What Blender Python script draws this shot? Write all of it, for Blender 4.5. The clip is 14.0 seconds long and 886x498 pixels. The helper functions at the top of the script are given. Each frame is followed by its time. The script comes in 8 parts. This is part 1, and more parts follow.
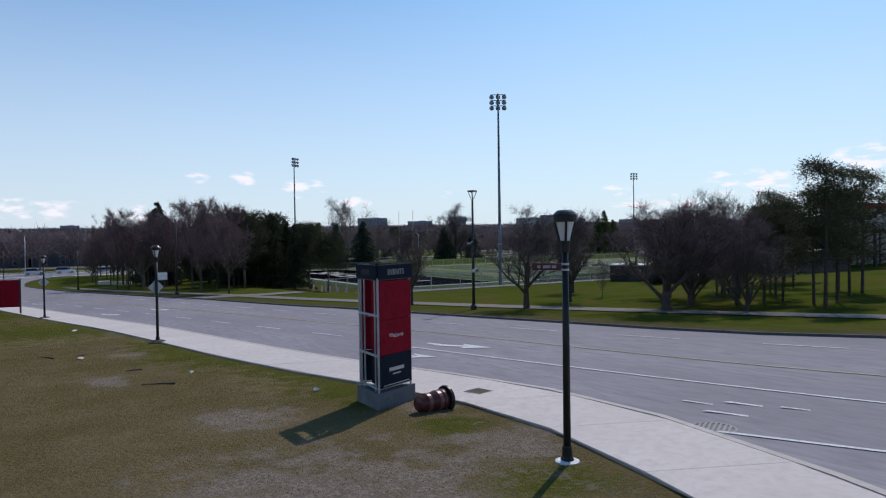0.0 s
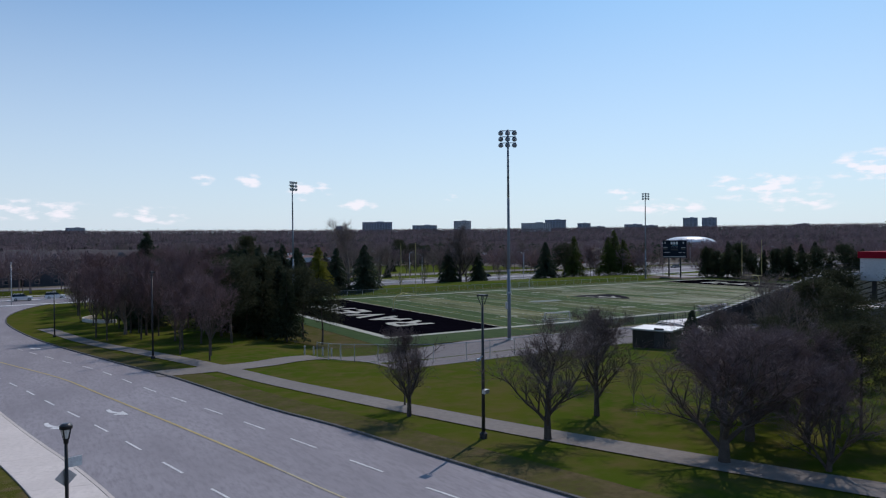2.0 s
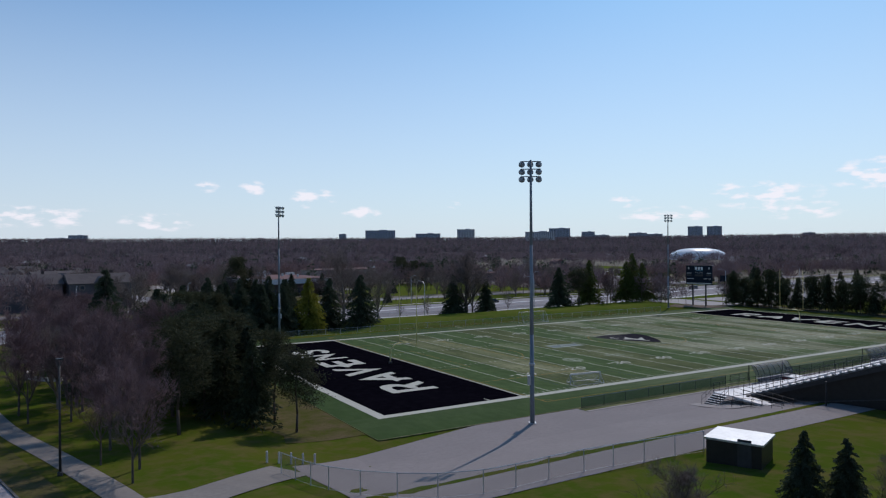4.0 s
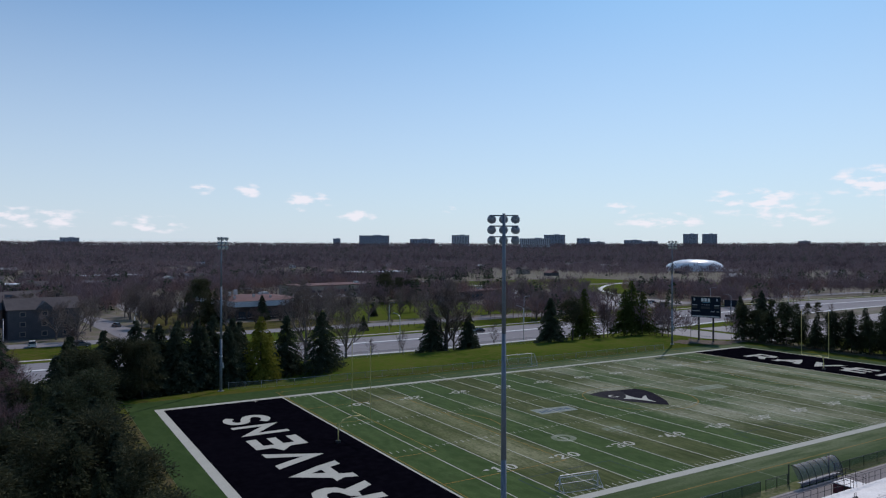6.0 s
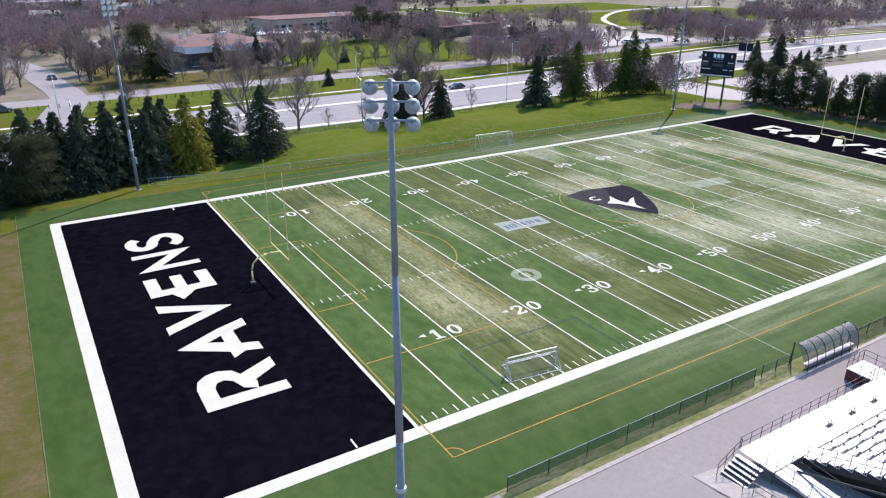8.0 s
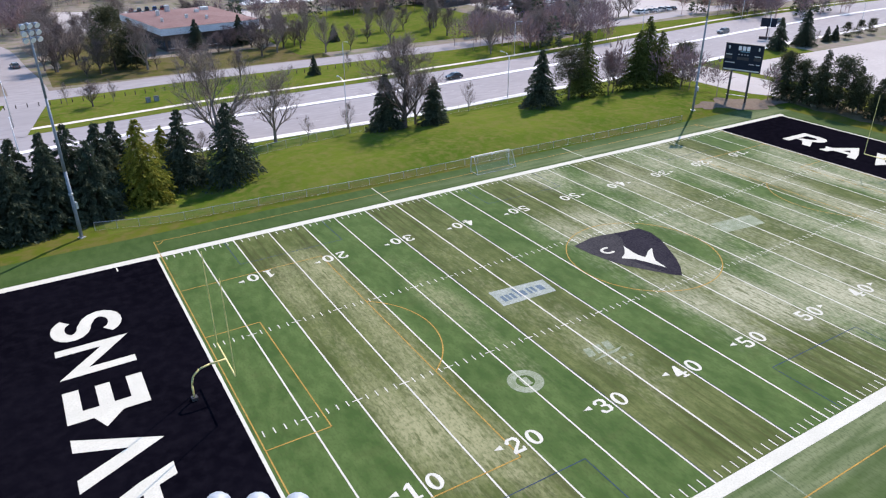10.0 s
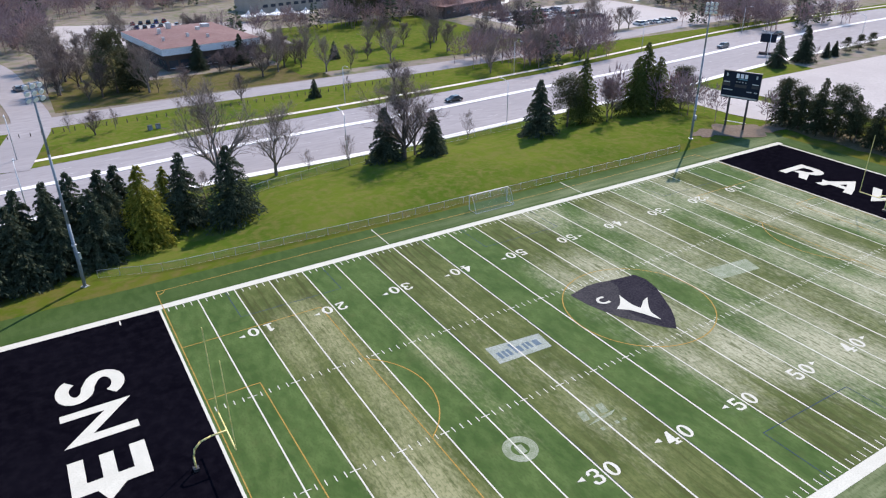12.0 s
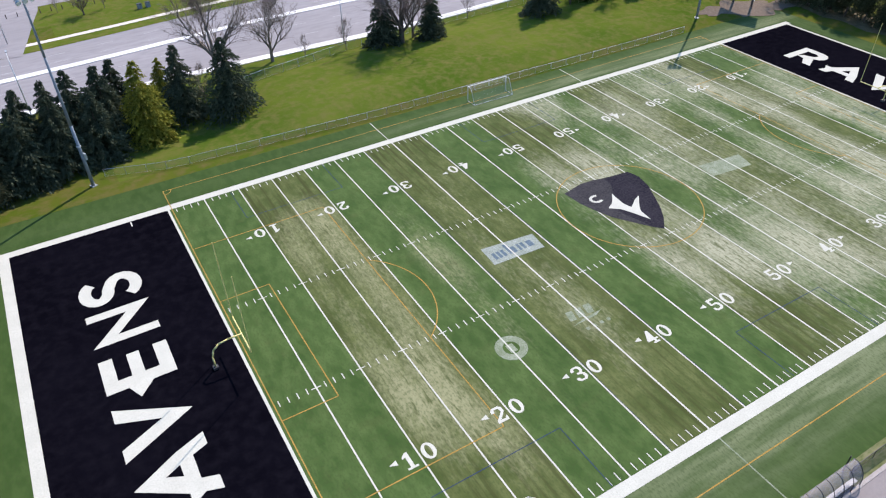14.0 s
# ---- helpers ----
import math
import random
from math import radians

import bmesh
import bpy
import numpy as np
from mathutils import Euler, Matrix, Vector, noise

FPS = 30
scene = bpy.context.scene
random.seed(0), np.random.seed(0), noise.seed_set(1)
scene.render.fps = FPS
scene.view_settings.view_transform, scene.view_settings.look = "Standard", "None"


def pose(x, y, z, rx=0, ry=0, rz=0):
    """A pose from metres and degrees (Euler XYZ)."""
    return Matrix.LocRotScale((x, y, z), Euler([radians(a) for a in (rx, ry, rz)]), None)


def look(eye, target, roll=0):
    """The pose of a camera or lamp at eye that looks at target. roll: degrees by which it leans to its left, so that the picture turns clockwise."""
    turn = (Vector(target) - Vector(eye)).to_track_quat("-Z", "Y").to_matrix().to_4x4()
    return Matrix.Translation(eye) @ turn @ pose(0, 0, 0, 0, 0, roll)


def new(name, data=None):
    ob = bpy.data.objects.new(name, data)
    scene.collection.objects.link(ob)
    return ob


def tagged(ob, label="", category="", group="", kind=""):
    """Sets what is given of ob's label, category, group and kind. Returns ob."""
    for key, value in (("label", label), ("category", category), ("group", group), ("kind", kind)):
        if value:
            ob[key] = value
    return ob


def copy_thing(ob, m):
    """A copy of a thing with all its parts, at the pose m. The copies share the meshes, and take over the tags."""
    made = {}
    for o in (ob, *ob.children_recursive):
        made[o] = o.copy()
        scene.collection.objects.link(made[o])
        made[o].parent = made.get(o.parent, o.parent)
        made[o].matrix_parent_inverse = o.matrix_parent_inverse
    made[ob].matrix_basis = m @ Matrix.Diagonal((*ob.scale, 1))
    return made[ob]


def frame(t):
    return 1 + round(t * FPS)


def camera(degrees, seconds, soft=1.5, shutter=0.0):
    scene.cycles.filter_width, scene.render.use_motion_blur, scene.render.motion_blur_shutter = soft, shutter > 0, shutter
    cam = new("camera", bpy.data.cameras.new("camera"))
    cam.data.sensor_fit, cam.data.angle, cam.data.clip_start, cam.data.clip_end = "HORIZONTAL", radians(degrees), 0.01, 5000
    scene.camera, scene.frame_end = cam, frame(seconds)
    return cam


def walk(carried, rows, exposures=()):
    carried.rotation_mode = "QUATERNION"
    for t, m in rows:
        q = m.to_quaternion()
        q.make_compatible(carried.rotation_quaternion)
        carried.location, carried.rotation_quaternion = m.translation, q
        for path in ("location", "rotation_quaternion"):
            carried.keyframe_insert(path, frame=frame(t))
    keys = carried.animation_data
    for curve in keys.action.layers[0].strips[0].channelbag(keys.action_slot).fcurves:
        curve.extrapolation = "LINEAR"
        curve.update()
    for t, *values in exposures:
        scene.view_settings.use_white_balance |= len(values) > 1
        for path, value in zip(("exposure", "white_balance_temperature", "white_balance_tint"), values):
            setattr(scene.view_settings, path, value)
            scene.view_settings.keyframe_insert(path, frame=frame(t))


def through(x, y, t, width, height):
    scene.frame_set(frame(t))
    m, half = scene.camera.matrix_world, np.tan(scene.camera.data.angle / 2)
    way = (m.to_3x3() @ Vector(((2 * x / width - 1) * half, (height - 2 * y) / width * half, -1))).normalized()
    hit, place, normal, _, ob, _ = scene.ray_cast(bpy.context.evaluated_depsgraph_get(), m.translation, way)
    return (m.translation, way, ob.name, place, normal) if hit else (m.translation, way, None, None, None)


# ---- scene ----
cam = camera(64.9, 14.0, 1.2)
PATH = [
    (0, (-63.716, -88.567, 7.085), (-62.671, -86.861, 7.051), -0.8),
    (0.5, (-62.892, -87.358, 8.576), (-61.85, -85.651, 8.543), -0.6),
    (1, (-62.353, -86.475, 10.139), (-61.313, -84.767, 10.107), -0.5),
    (1.5, (-61.189, -84.748, 11.385), (-60.154, -83.037, 11.356), -0.5),
    (2, (-59.721, -82.237, 12.709), (-58.688, -80.525, 12.684), -0.5),
    (2.5, (-58.038, -79.306, 14.028), (-57.007, -77.593, 14.006), -0.6),
    (3, (-55.543, -75.636, 15.334), (-54.519, -73.918, 15.317), -0.6),
    (5.5, (-41.372, -54.558, 22.072), (-40.335, -52.847, 22.082), 0.0),
    (6, (-36.702, -51.499, 23.820), (-35.665, -49.789, 23.829), 0.1),
    (6.5, (-32.096, -48.195, 25.504), (-31.058, -46.485, 25.514), 0.1),
    (7, (-27.745, -44.449, 27.229), (-26.708, -42.740, 27.217), 0.1),
    (7.5, (-23.988, -41.047, 29.357), (-22.99, -39.403, 28.808), 0.0),
    (8, (-20.034, -36.351, 30.885), (-19.07, -34.773, 30.125), 0.1),
    (10.5, (-7.755, -21.553, 39.698), (-6.84, -20.015, 38.805), -0.5),
    (11, (-7.113, -21.669, 41.415), (-6.205, -20.129, 40.519), -0.6),
    (11.5, (-7.424, -21.115, 43.006), (-6.51, -19.578, 42.11), -0.7),
    (12, (-7.482, -20.921, 44.483), (-6.568, -19.385, 43.586), -0.6),
    (12.5, (-7.182, -20.759, 45.779), (-6.292, -19.258, 44.802), -0.7),
    (13, (-7.285, -20.565, 47.307), (-6.424, -19.116, 46.23), -0.8),
    (13.5, (-7.109, -20.587, 48.744), (-6.284, -19.192, 47.573), -0.9),
    (14, (-6.981, -21.118, 50.117), (-6.184, -19.76, 48.885), -1.0),
]
SUN_DIR = Vector((0.568, 0.389, 0.725))  # towards the sun
EXPOSURES = [(0.0, 0.03, 6700, 18), (3.0, -0.07, 6700, 18), (5.5, -0.09, 6700, 18), (6.5, -0.14, 6700, 18), (6.9, -0.15, 6700, 18), (7.1, -0.20, 6750, 19), (7.5, 0.30, 6900, 20), (7.65, 0.90, 7050, 21), (7.85, 1.54, 7200, 23), (8.2, 1.58, 7200, 23), (10.3, 1.49, 7250, 22), (14.0, 1.44, 7250, 21)]
walk(cam, [(t, look(eye, target, roll)) for t, eye, target, roll in PATH], EXPOSURES)

# ---- sky and sun ----
# azimuth from +y towards +x, height, half width and half height of each cloud, in degrees
CLOUDS = [(12.2, 4.9, 0.9, 0.45), (15.6, 4.8, 1.0, 0.6), (20.3, 4.1, 1.8, 0.8), (24.0, 2.9, 1.6, 0.5), (31.6, 3.5, 0.7, 0.3), (0.5, 2.4, 4.0, 0.8), (8.5, 2.1, 2.4, 0.7), (45.5, 3.6, 1.2, 0.5), (48.5, 2.5, 3.2, 0.6), (55.5, 3.9, 3.6, 1.1), (58.0, 2.6, 2.6, 0.7), (63.0, 5.0, 3.0, 1.1), (66.0, 3.6, 2.4, 0.8), (-6, 2.2, 2.5, 0.6), (75, 4, 4, 1), (-20, 3, 5, 1)]
world = bpy.data.worlds.new("sky")
scene.world = world
world.use_nodes = True
wn, wl = world.node_tree.nodes, world.node_tree.links
sky = wn.new("ShaderNodeTexSky")
sky.sky_type, sky.sun_disc = "NISHITA", False
sky.sun_elevation = math.asin(SUN_DIR.normalized().z)
sky.sun_rotation = math.atan2(SUN_DIR.x, SUN_DIR.y)
sky.dust_density, sky.ozone_density, sky.air_density = 0.8, 3.5, 1.0
wn["Background"].inputs["Strength"].default_value = 0.108


def wnode(kind, **settings):
    k = wn.new(kind)
    for key, v in settings.items():
        if key == "operation":
            k.operation = v
        elif key == "data_type":
            k.data_type = v
    return k


def wmath(op, a, b=None, c=None):
    k = wnode("ShaderNodeMath", operation=op)
    for i, v in enumerate((a, b, c)):
        if isinstance(v, (int, float)):
            k.inputs[i].default_value = v
        elif v is not None:
            wl.new(v, k.inputs[i])
    return k.outputs[0]


def wmix(f, a, b, blend="MIX"):
    k = wnode("ShaderNodeMix", data_type="RGBA")
    k.blend_type = blend
    for i, v in ((0, f), (6, a), (7, b)):
        if isinstance(v, tuple):
            k.inputs[i].default_value = (*v, 1)
        elif isinstance(v, (int, float)):
            k.inputs[i].default_value = v
        else:
            wl.new(v, k.inputs[i])
    return k.outputs[2]


# a clear sky, milky towards the horizon, with small fair-weather clouds low down
way = wnode("ShaderNodeTexCoord").outputs["Generated"]
axes = wnode("ShaderNodeSeparateXYZ")
wl.new(way, axes.inputs[0])
azim = wmath("ARCTAN2", axes.outputs[0], axes.outputs[1])
elev = wmath("ARCSINE", axes.outputs[2])
tinted = wmix(1.0, sky.outputs[0], (0.50, 0.92, 1.09), "MULTIPLY")
low = wnode("ShaderNodeMapRange")
for i, v in ((1, 0.0), (2, 0.40), (3, 0.82), (4, 0.0)):
    low.inputs[i].default_value = v
wl.new(elev, low.inputs[0])
hazy = wmix(low.outputs[0], tinted, (6.5, 7.6, 8.6))
flat_dir = wnode("ShaderNodeCombineXYZ")
wl.new(azim, flat_dir.inputs[0])
wl.new(wmath("MULTIPLY", elev, 2.6), flat_dir.inputs[1])
puff, wisp = wnode("ShaderNodeTexNoise"), wnode("ShaderNodeTexNoise")
for k, s, d in ((puff, 34.0, 8), (wisp, 7.0, 2)):
    k.inputs["Scale"].default_value, k.inputs["Detail"].default_value = s, d
    wl.new(flat_dir.outputs[0], k.inputs["Vector"])


def cloud(az, el, half, tall):
    """How far a direction lies inside one cloud: flat below, heaped above."""
    a = wmath("DIVIDE", wmath("SUBTRACT", azim, az), half)
    e = wmath("DIVIDE", wmath("SUBTRACT", elev, el), tall)
    return wmath("SUBTRACT", 1.0, wmath("ADD", wmath("MULTIPLY", a, a), wmath("MULTIPLY", e, e)))


total = None
for az, el, half, tall in CLOUDS:
    k = wmath("MAXIMUM", cloud(radians(az), radians(el), radians(half * 1.3), radians(tall * 1.3)), 0.0)
    total = k if total is None else wmath("MAXIMUM", total, k)
thick = wnode("ShaderNodeMapRange")
thick.interpolation_type = "SMOOTHSTEP"
for i, v in ((1, 0.22), (2, 0.80), (3, 0.0), (4, 0.80)):
    thick.inputs[i].default_value = v
lumpy = wnode("ShaderNodeMapRange")
for i, v in ((1, 0.36), (2, 0.66), (3, 0.0), (4, 1.0)):
    lumpy.inputs[i].default_value = v
wl.new(puff.outputs[0], lumpy.inputs[0])
wl.new(wmath("MULTIPLY", wmath("POWER", total, 0.6), lumpy.outputs[0]), thick.inputs[0])
final = wmix(thick.outputs[0], hazy, (8.7, 8.9, 9.5))
wl.new(final, wn["Background"].inputs["Color"])
sun_data = bpy.data.lights.new("sun", "SUN")
sun_data.energy, sun_data.angle, sun_data.color = 2.4, radians(0.53), (1.0, 0.95, 0.88)
sun = new("sun", sun_data)
sun.rotation_euler = (-SUN_DIR).to_track_quat("-Z", "Y").to_euler()

# ---- materials ----
def material(name, base, second=None, scale=1.0, rough=0.8, metal=0.0, bump=0.0, fine=8.0, streak=(1, 1, 1), third=None):
    """A two-scale noise material in object space: base and second mixed by broad noise, third by fine noise."""
    m = bpy.data.materials.new(name)
    m.use_nodes = True
    n, l = m.node_tree.nodes, m.node_tree.links
    b = n["Principled BSDF"]
    b.inputs["Roughness"].default_value, b.inputs["Metallic"].default_value = rough, metal
    b.inputs["Specular IOR Level"].default_value = 0.08 if rough > 0.7 else 0.4
    b.inputs["Base Color"].default_value = (*base, 1)
    if second:
        geo, mp = n.new("ShaderNodeNewGeometry"), n.new("ShaderNodeMapping")
        mp.inputs["Scale"].default_value = streak
        l.new(geo.outputs["Position"], mp.inputs["Vector"])
        t1, t2 = n.new("ShaderNodeTexNoise"), n.new("ShaderNodeTexNoise")
        for t, s, d in ((t1, scale, 5), (t2, scale * fine, 3)):
            t.inputs["Scale"].default_value, t.inputs["Detail"].default_value = s, d
            t.inputs["Roughness"].default_value = 0.62
            l.new(mp.outputs[0], t.inputs["Vector"])
        r1 = n.new("ShaderNodeMapRange")
        r1.inputs[1].default_value, r1.inputs[2].default_value = 0.36, 0.64
        l.new(t1.outputs[0], r1.inputs[0])
        mix = n.new("ShaderNodeMix")
        mix.data_type = "RGBA"
        mix.inputs[6].default_value, mix.inputs[7].default_value = (*base, 1), (*second, 1)
        l.new(r1.outputs[0], mix.inputs[0])
        r2 = n.new("ShaderNodeMapRange")
        r2.inputs[1].default_value, r2.inputs[2].default_value = 0.42, 0.72
        l.new(t2.outputs[0], r2.inputs[0])
        mix2 = n.new("ShaderNodeMix")
        mix2.data_type = "RGBA"
        l.new(r2.outputs[0], mix2.inputs[0])
        l.new(mix.outputs[2], mix2.inputs[6])
        mix2.inputs[7].default_value = (*(third or [0.72 * c for c in second]), 1)
        l.new(mix2.outputs[2], b.inputs["Base Color"])
        if bump:
            bp = n.new("ShaderNodeBump")
            bp.inputs["Strength"].default_value, bp.inputs["Distance"].default_value = 0.6, bump
            l.new(t2.outputs[0], bp.inputs["Height"])
            l.new(bp.outputs[0], b.inputs["Normal"])
    return m


def matt(m):
    """No gloss at all."""
    m.node_tree.nodes["Principled BSDF"].inputs["Specular IOR Level"].default_value = 0.0
    return m


def foliage(name, a, b, through=0.25):
    """Leaf or needle material, a little translucent, varied from clump to clump and from tree to tree."""
    m = material(name, a, rough=0.75)
    n, l = m.node_tree.nodes, m.node_tree.links
    geo, info = n.new("ShaderNodeNewGeometry"), n.new("ShaderNodeObjectInfo")
    add = n.new("ShaderNodeMath")
    add.operation = "MULTIPLY_ADD"
    add.inputs[1].default_value, add.inputs[2].default_value = 0.55, 0.0
    l.new(geo.outputs["Random Per Island"], add.inputs[0])
    add2 = n.new("ShaderNodeMath")
    add2.operation = "MULTIPLY_ADD"
    add2.inputs[1].default_value = 0.35
    l.new(info.outputs["Random"], add2.inputs[0])
    l.new(add.outputs[0], add2.inputs[2])
    mix = n.new("ShaderNodeMix")
    mix.data_type = "RGBA"
    mix.inputs[6].default_value, mix.inputs[7].default_value = (*a, 1), (*b, 1)
    l.new(add2.outputs[0], mix.inputs[0])
    pb = n["Principled BSDF"]
    l.new(mix.outputs[2], pb.inputs["Base Color"])
    if through:
        tr, ms = n.new("ShaderNodeBsdfTranslucent"), n.new("ShaderNodeMixShader")
        l.new(mix.outputs[2], tr.inputs["Color"])
        ms.inputs[0].default_value = through
        l.new(pb.outputs[0], ms.inputs[1])
        l.new(tr.outputs[0], ms.inputs[2])
        l.new(ms.outputs[0], n["Material Output"].inputs["Surface"])
    return m


def see_through(name, colour, cover):
    """Fine wire or netting: covers only part of what lies behind it."""
    m = material(name, colour, rough=0.6)
    n, l = m.node_tree.nodes, m.node_tree.links
    tr, ms = n.new("ShaderNodeBsdfTransparent"), n.new("ShaderNodeMixShader")
    ms.inputs[0].default_value = cover
    l.new(tr.outputs[0], ms.inputs[1])
    l.new(n["Principled BSDF"].outputs[0], ms.inputs[2])
    l.new(ms.outputs[0], n["Material Output"].inputs["Surface"])
    return m


M_GRASS = matt(material("lawn_grass", (0.046, 0.080, 0.009), (0.080, 0.088, 0.015), 0.07, 0.9, bump=0.06, fine=9, third=(0.100, 0.086, 0.030)))


def lawn_material():
    """A winter-worn lawn: olive and straw grass, greener along the pavement, with bare gritty soil where it is trodden."""
    m = bpy.data.materials.new("dry_lawn")
    m.use_nodes = True
    n, l = m.node_tree.nodes, m.node_tree.links
    b = n["Principled BSDF"]
    b.inputs["Roughness"].default_value, b.inputs["Specular IOR Level"].default_value = 0.95, 0.0
    pos = n.new("ShaderNodeNewGeometry").outputs["Position"]

    def link(k, i, v):
        if isinstance(v, (int, float)):
            k.inputs[i].default_value = v
        elif isinstance(v, tuple):
            k.inputs[i].default_value = (*v, 1)
        else:
            l.new(v, k.inputs[i])

    def mth(op, p, q, r=None):
        k = n.new("ShaderNodeMath")
        k.operation = op
        for i, v in enumerate((p, q, r)):
            if v is not None:
                link(k, i, v)
        return k.outputs[0]

    def nse(scale, detail, lo, hi):
        t, k = n.new("ShaderNodeTexNoise"), n.new("ShaderNodeMapRange")
        t.inputs["Scale"].default_value, t.inputs["Detail"].default_value, t.inputs["Roughness"].default_value = scale, detail, 0.65
        l.new(pos, t.inputs["Vector"])
        k.interpolation_type = "SMOOTHSTEP"
        k.inputs[1].default_value, k.inputs[2].default_value = lo, hi
        l.new(t.outputs[0], k.inputs[0])
        return k.outputs[0]

    def mix(f, c0, c1):
        k = n.new("ShaderNodeMix")
        k.data_type = "RGBA"
        for i, v in ((0, f), (6, c0), (7, c1)):
            link(k, i, v)
        return k.outputs[2]

    def spots(places):
        """How far a point lies inside any of some ellipses."""
        total = None
        for x, y, rx, ry in places:
            mp, ln = n.new("ShaderNodeMapping"), n.new("ShaderNodeVectorMath")
            mp.inputs["Scale"].default_value = (1 / rx, 1 / ry, 0)
            mp.inputs["Location"].default_value = (-x / rx, -y / ry, 0)
            ln.operation = "LENGTH"
            l.new(pos, mp.inputs[0])
            l.new(mp.outputs[0], ln.inputs[0])
            k = mth("SUBTRACT", 1.0, ln.outputs["Value"])
            total = k if total is None else mth("MAXIMUM", total, k)
        return total

    def step_(v, lo, hi):
        k = n.new("ShaderNodeMapRange")
        k.interpolation_type = "SMOOTHSTEP"
        k.inputs[1].default_value, k.inputs[2].default_value = lo, hi
        l.new(v, k.inputs[0])
        return k.outputs[0]

    broad, mid, fine = nse(0.28, 5, 0.35, 0.65), nse(1.6, 6, 0.32, 0.68), nse(11.0, 6, 0.30, 0.70)
    olive = mix(broad, (0.158, 0.122, 0.058), (0.225, 0.172, 0.100))
    olive = mix(mth("MULTIPLY", mid, 0.5), olive, (0.125, 0.108, 0.036))
    lush = spots(((-56.0, -67.0, 2.4, 9.0), (-58.0, -60.0, 2.6, 8.0), (-57.2, -80.6, 1.3, 1.2), (-56.6, -72.2, 1.2, 1.6), (-56.4, -77.0, 1.0, 1.0), (-62.5, -45.0, 4.0, 9.0), (-66.0, -30.0, 4.0, 10.0)))
    lush = step_(mth("MULTIPLY_ADD", mid, 0.7, mth("ADD", lush, -0.35)), 0.0, 0.55)
    grass = mix(lush, olive, mix(broad, (0.082, 0.098, 0.014), (0.118, 0.118, 0.026)))
    grass = mix(mth("MULTIPLY", fine, 0.5), grass, (0.088, 0.070, 0.032))
    bare = spots(((-59.9, -79.2, 3.2, 3.4), (-59.6, -73.6, 1.3, 1.6), (-56.2, -78.6, 1.2, 1.5), (-58.5, -83.0, 2.5, 2.5), (-61.5, -66.0, 0.8, 1.5), (-60.2, -60.0, 0.7, 0.9), (-56.0, -75.0, 0.9, 1.0)))
    bare = step_(mth("ADD", mth("MULTIPLY_ADD", mid, 0.85, -0.62), mth("MULTIPLY_ADD", fine, 0.55, bare)), 0.05, 0.75)
    soil = mix(fine, (0.33, 0.275, 0.235), (0.17, 0.136, 0.108))
    l.new(mix(mth("MULTIPLY", bare, 0.80), grass, soil), b.inputs["Base Color"])
    bp = n.new("ShaderNodeBump")
    bp.inputs["Strength"].default_value, bp.inputs["Distance"].default_value = 0.7, 0.06
    l.new(fine, bp.inputs["Height"])
    l.new(bp.outputs[0], b.inputs["Normal"])
    return m


M_LAWN_DRY = lawn_material()
M_VERGE = matt(material("worn_verge_grass", (0.062, 0.074, 0.014), (0.115, 0.092, 0.050), 0.45, 0.95, bump=0.06, fine=6, third=(0.080, 0.066, 0.034)))
M_BERM = matt(material("berm_grass", (0.048, 0.084, 0.011), (0.086, 0.112, 0.018), 0.05, 0.9, bump=0.06, fine=14, third=(0.108, 0.106, 0.032)))
M_STRIP = matt(material("trodden_strip_grass", (0.115, 0.125, 0.055), (0.20, 0.19, 0.115), 0.5, 0.95, fine=7, third=(0.07, 0.095, 0.03), streak=(0.4, 1, 1)))
M_WOODFLOOR = material("wood_floor", (0.150, 0.126, 0.108), (0.200, 0.170, 0.150), 0.03, 0.95, bump=0.1, fine=9, third=(0.10, 0.112, 0.050))
M_ASPHALT = material("asphalt", (0.245, 0.228, 0.243), (0.315, 0.295, 0.312), 0.35, 0.85, bump=0.012, fine=14, third=(0.225, 0.21, 0.224), streak=(1.0, 0.22, 1))
M_ASPHALT_PALE = material("worn_asphalt", (0.305, 0.283, 0.278), (0.352, 0.328, 0.322), 0.05, 0.85, fine=25, third=(0.292, 0.272, 0.268))
M_AVENUE = material("bleached_asphalt", (0.225, 0.212, 0.222), (0.268, 0.254, 0.264), 0.04, 0.85, fine=25, third=(0.205, 0.193, 0.203), streak=(0.25, 1, 1))
M_AVENUEPAINT = material("worn_lane_paint", (0.36, 0.36, 0.36), (0.42, 0.42, 0.42), 0.8, 0.85, fine=6, third=(0.28, 0.27, 0.28))
M_ASPHALT_YARD = material("yard_asphalt", (0.215, 0.192, 0.190), (0.242, 0.217, 0.214), 0.10, 0.85, fine=22, third=(0.205, 0.184, 0.182))
M_CONCRETE = material("pavement_concrete", (0.52, 0.465, 0.425), (0.60, 0.545, 0.50), 0.4, 0.85, bump=0.01, fine=12, third=(0.47, 0.42, 0.385))
M_SLAB = material("slab_concrete", (0.60, 0.54, 0.50), (0.66, 0.595, 0.55), 0.4, 0.85, bump=0.01, fine=12, third=(0.55, 0.495, 0.455))
k_info, k_nodes = M_SLAB.node_tree.nodes.new("ShaderNodeObjectInfo"), M_SLAB.node_tree
k_hsv, k_map = k_nodes.nodes.new("ShaderNodeHueSaturation"), k_nodes.nodes.new("ShaderNodeMapRange")
k_map.inputs[3].default_value, k_map.inputs[4].default_value = 0.97, 1.03
k_nodes.links.new(k_info.outputs["Random"], k_map.inputs[0])
k_nodes.links.new(k_map.outputs[0], k_hsv.inputs["Value"])
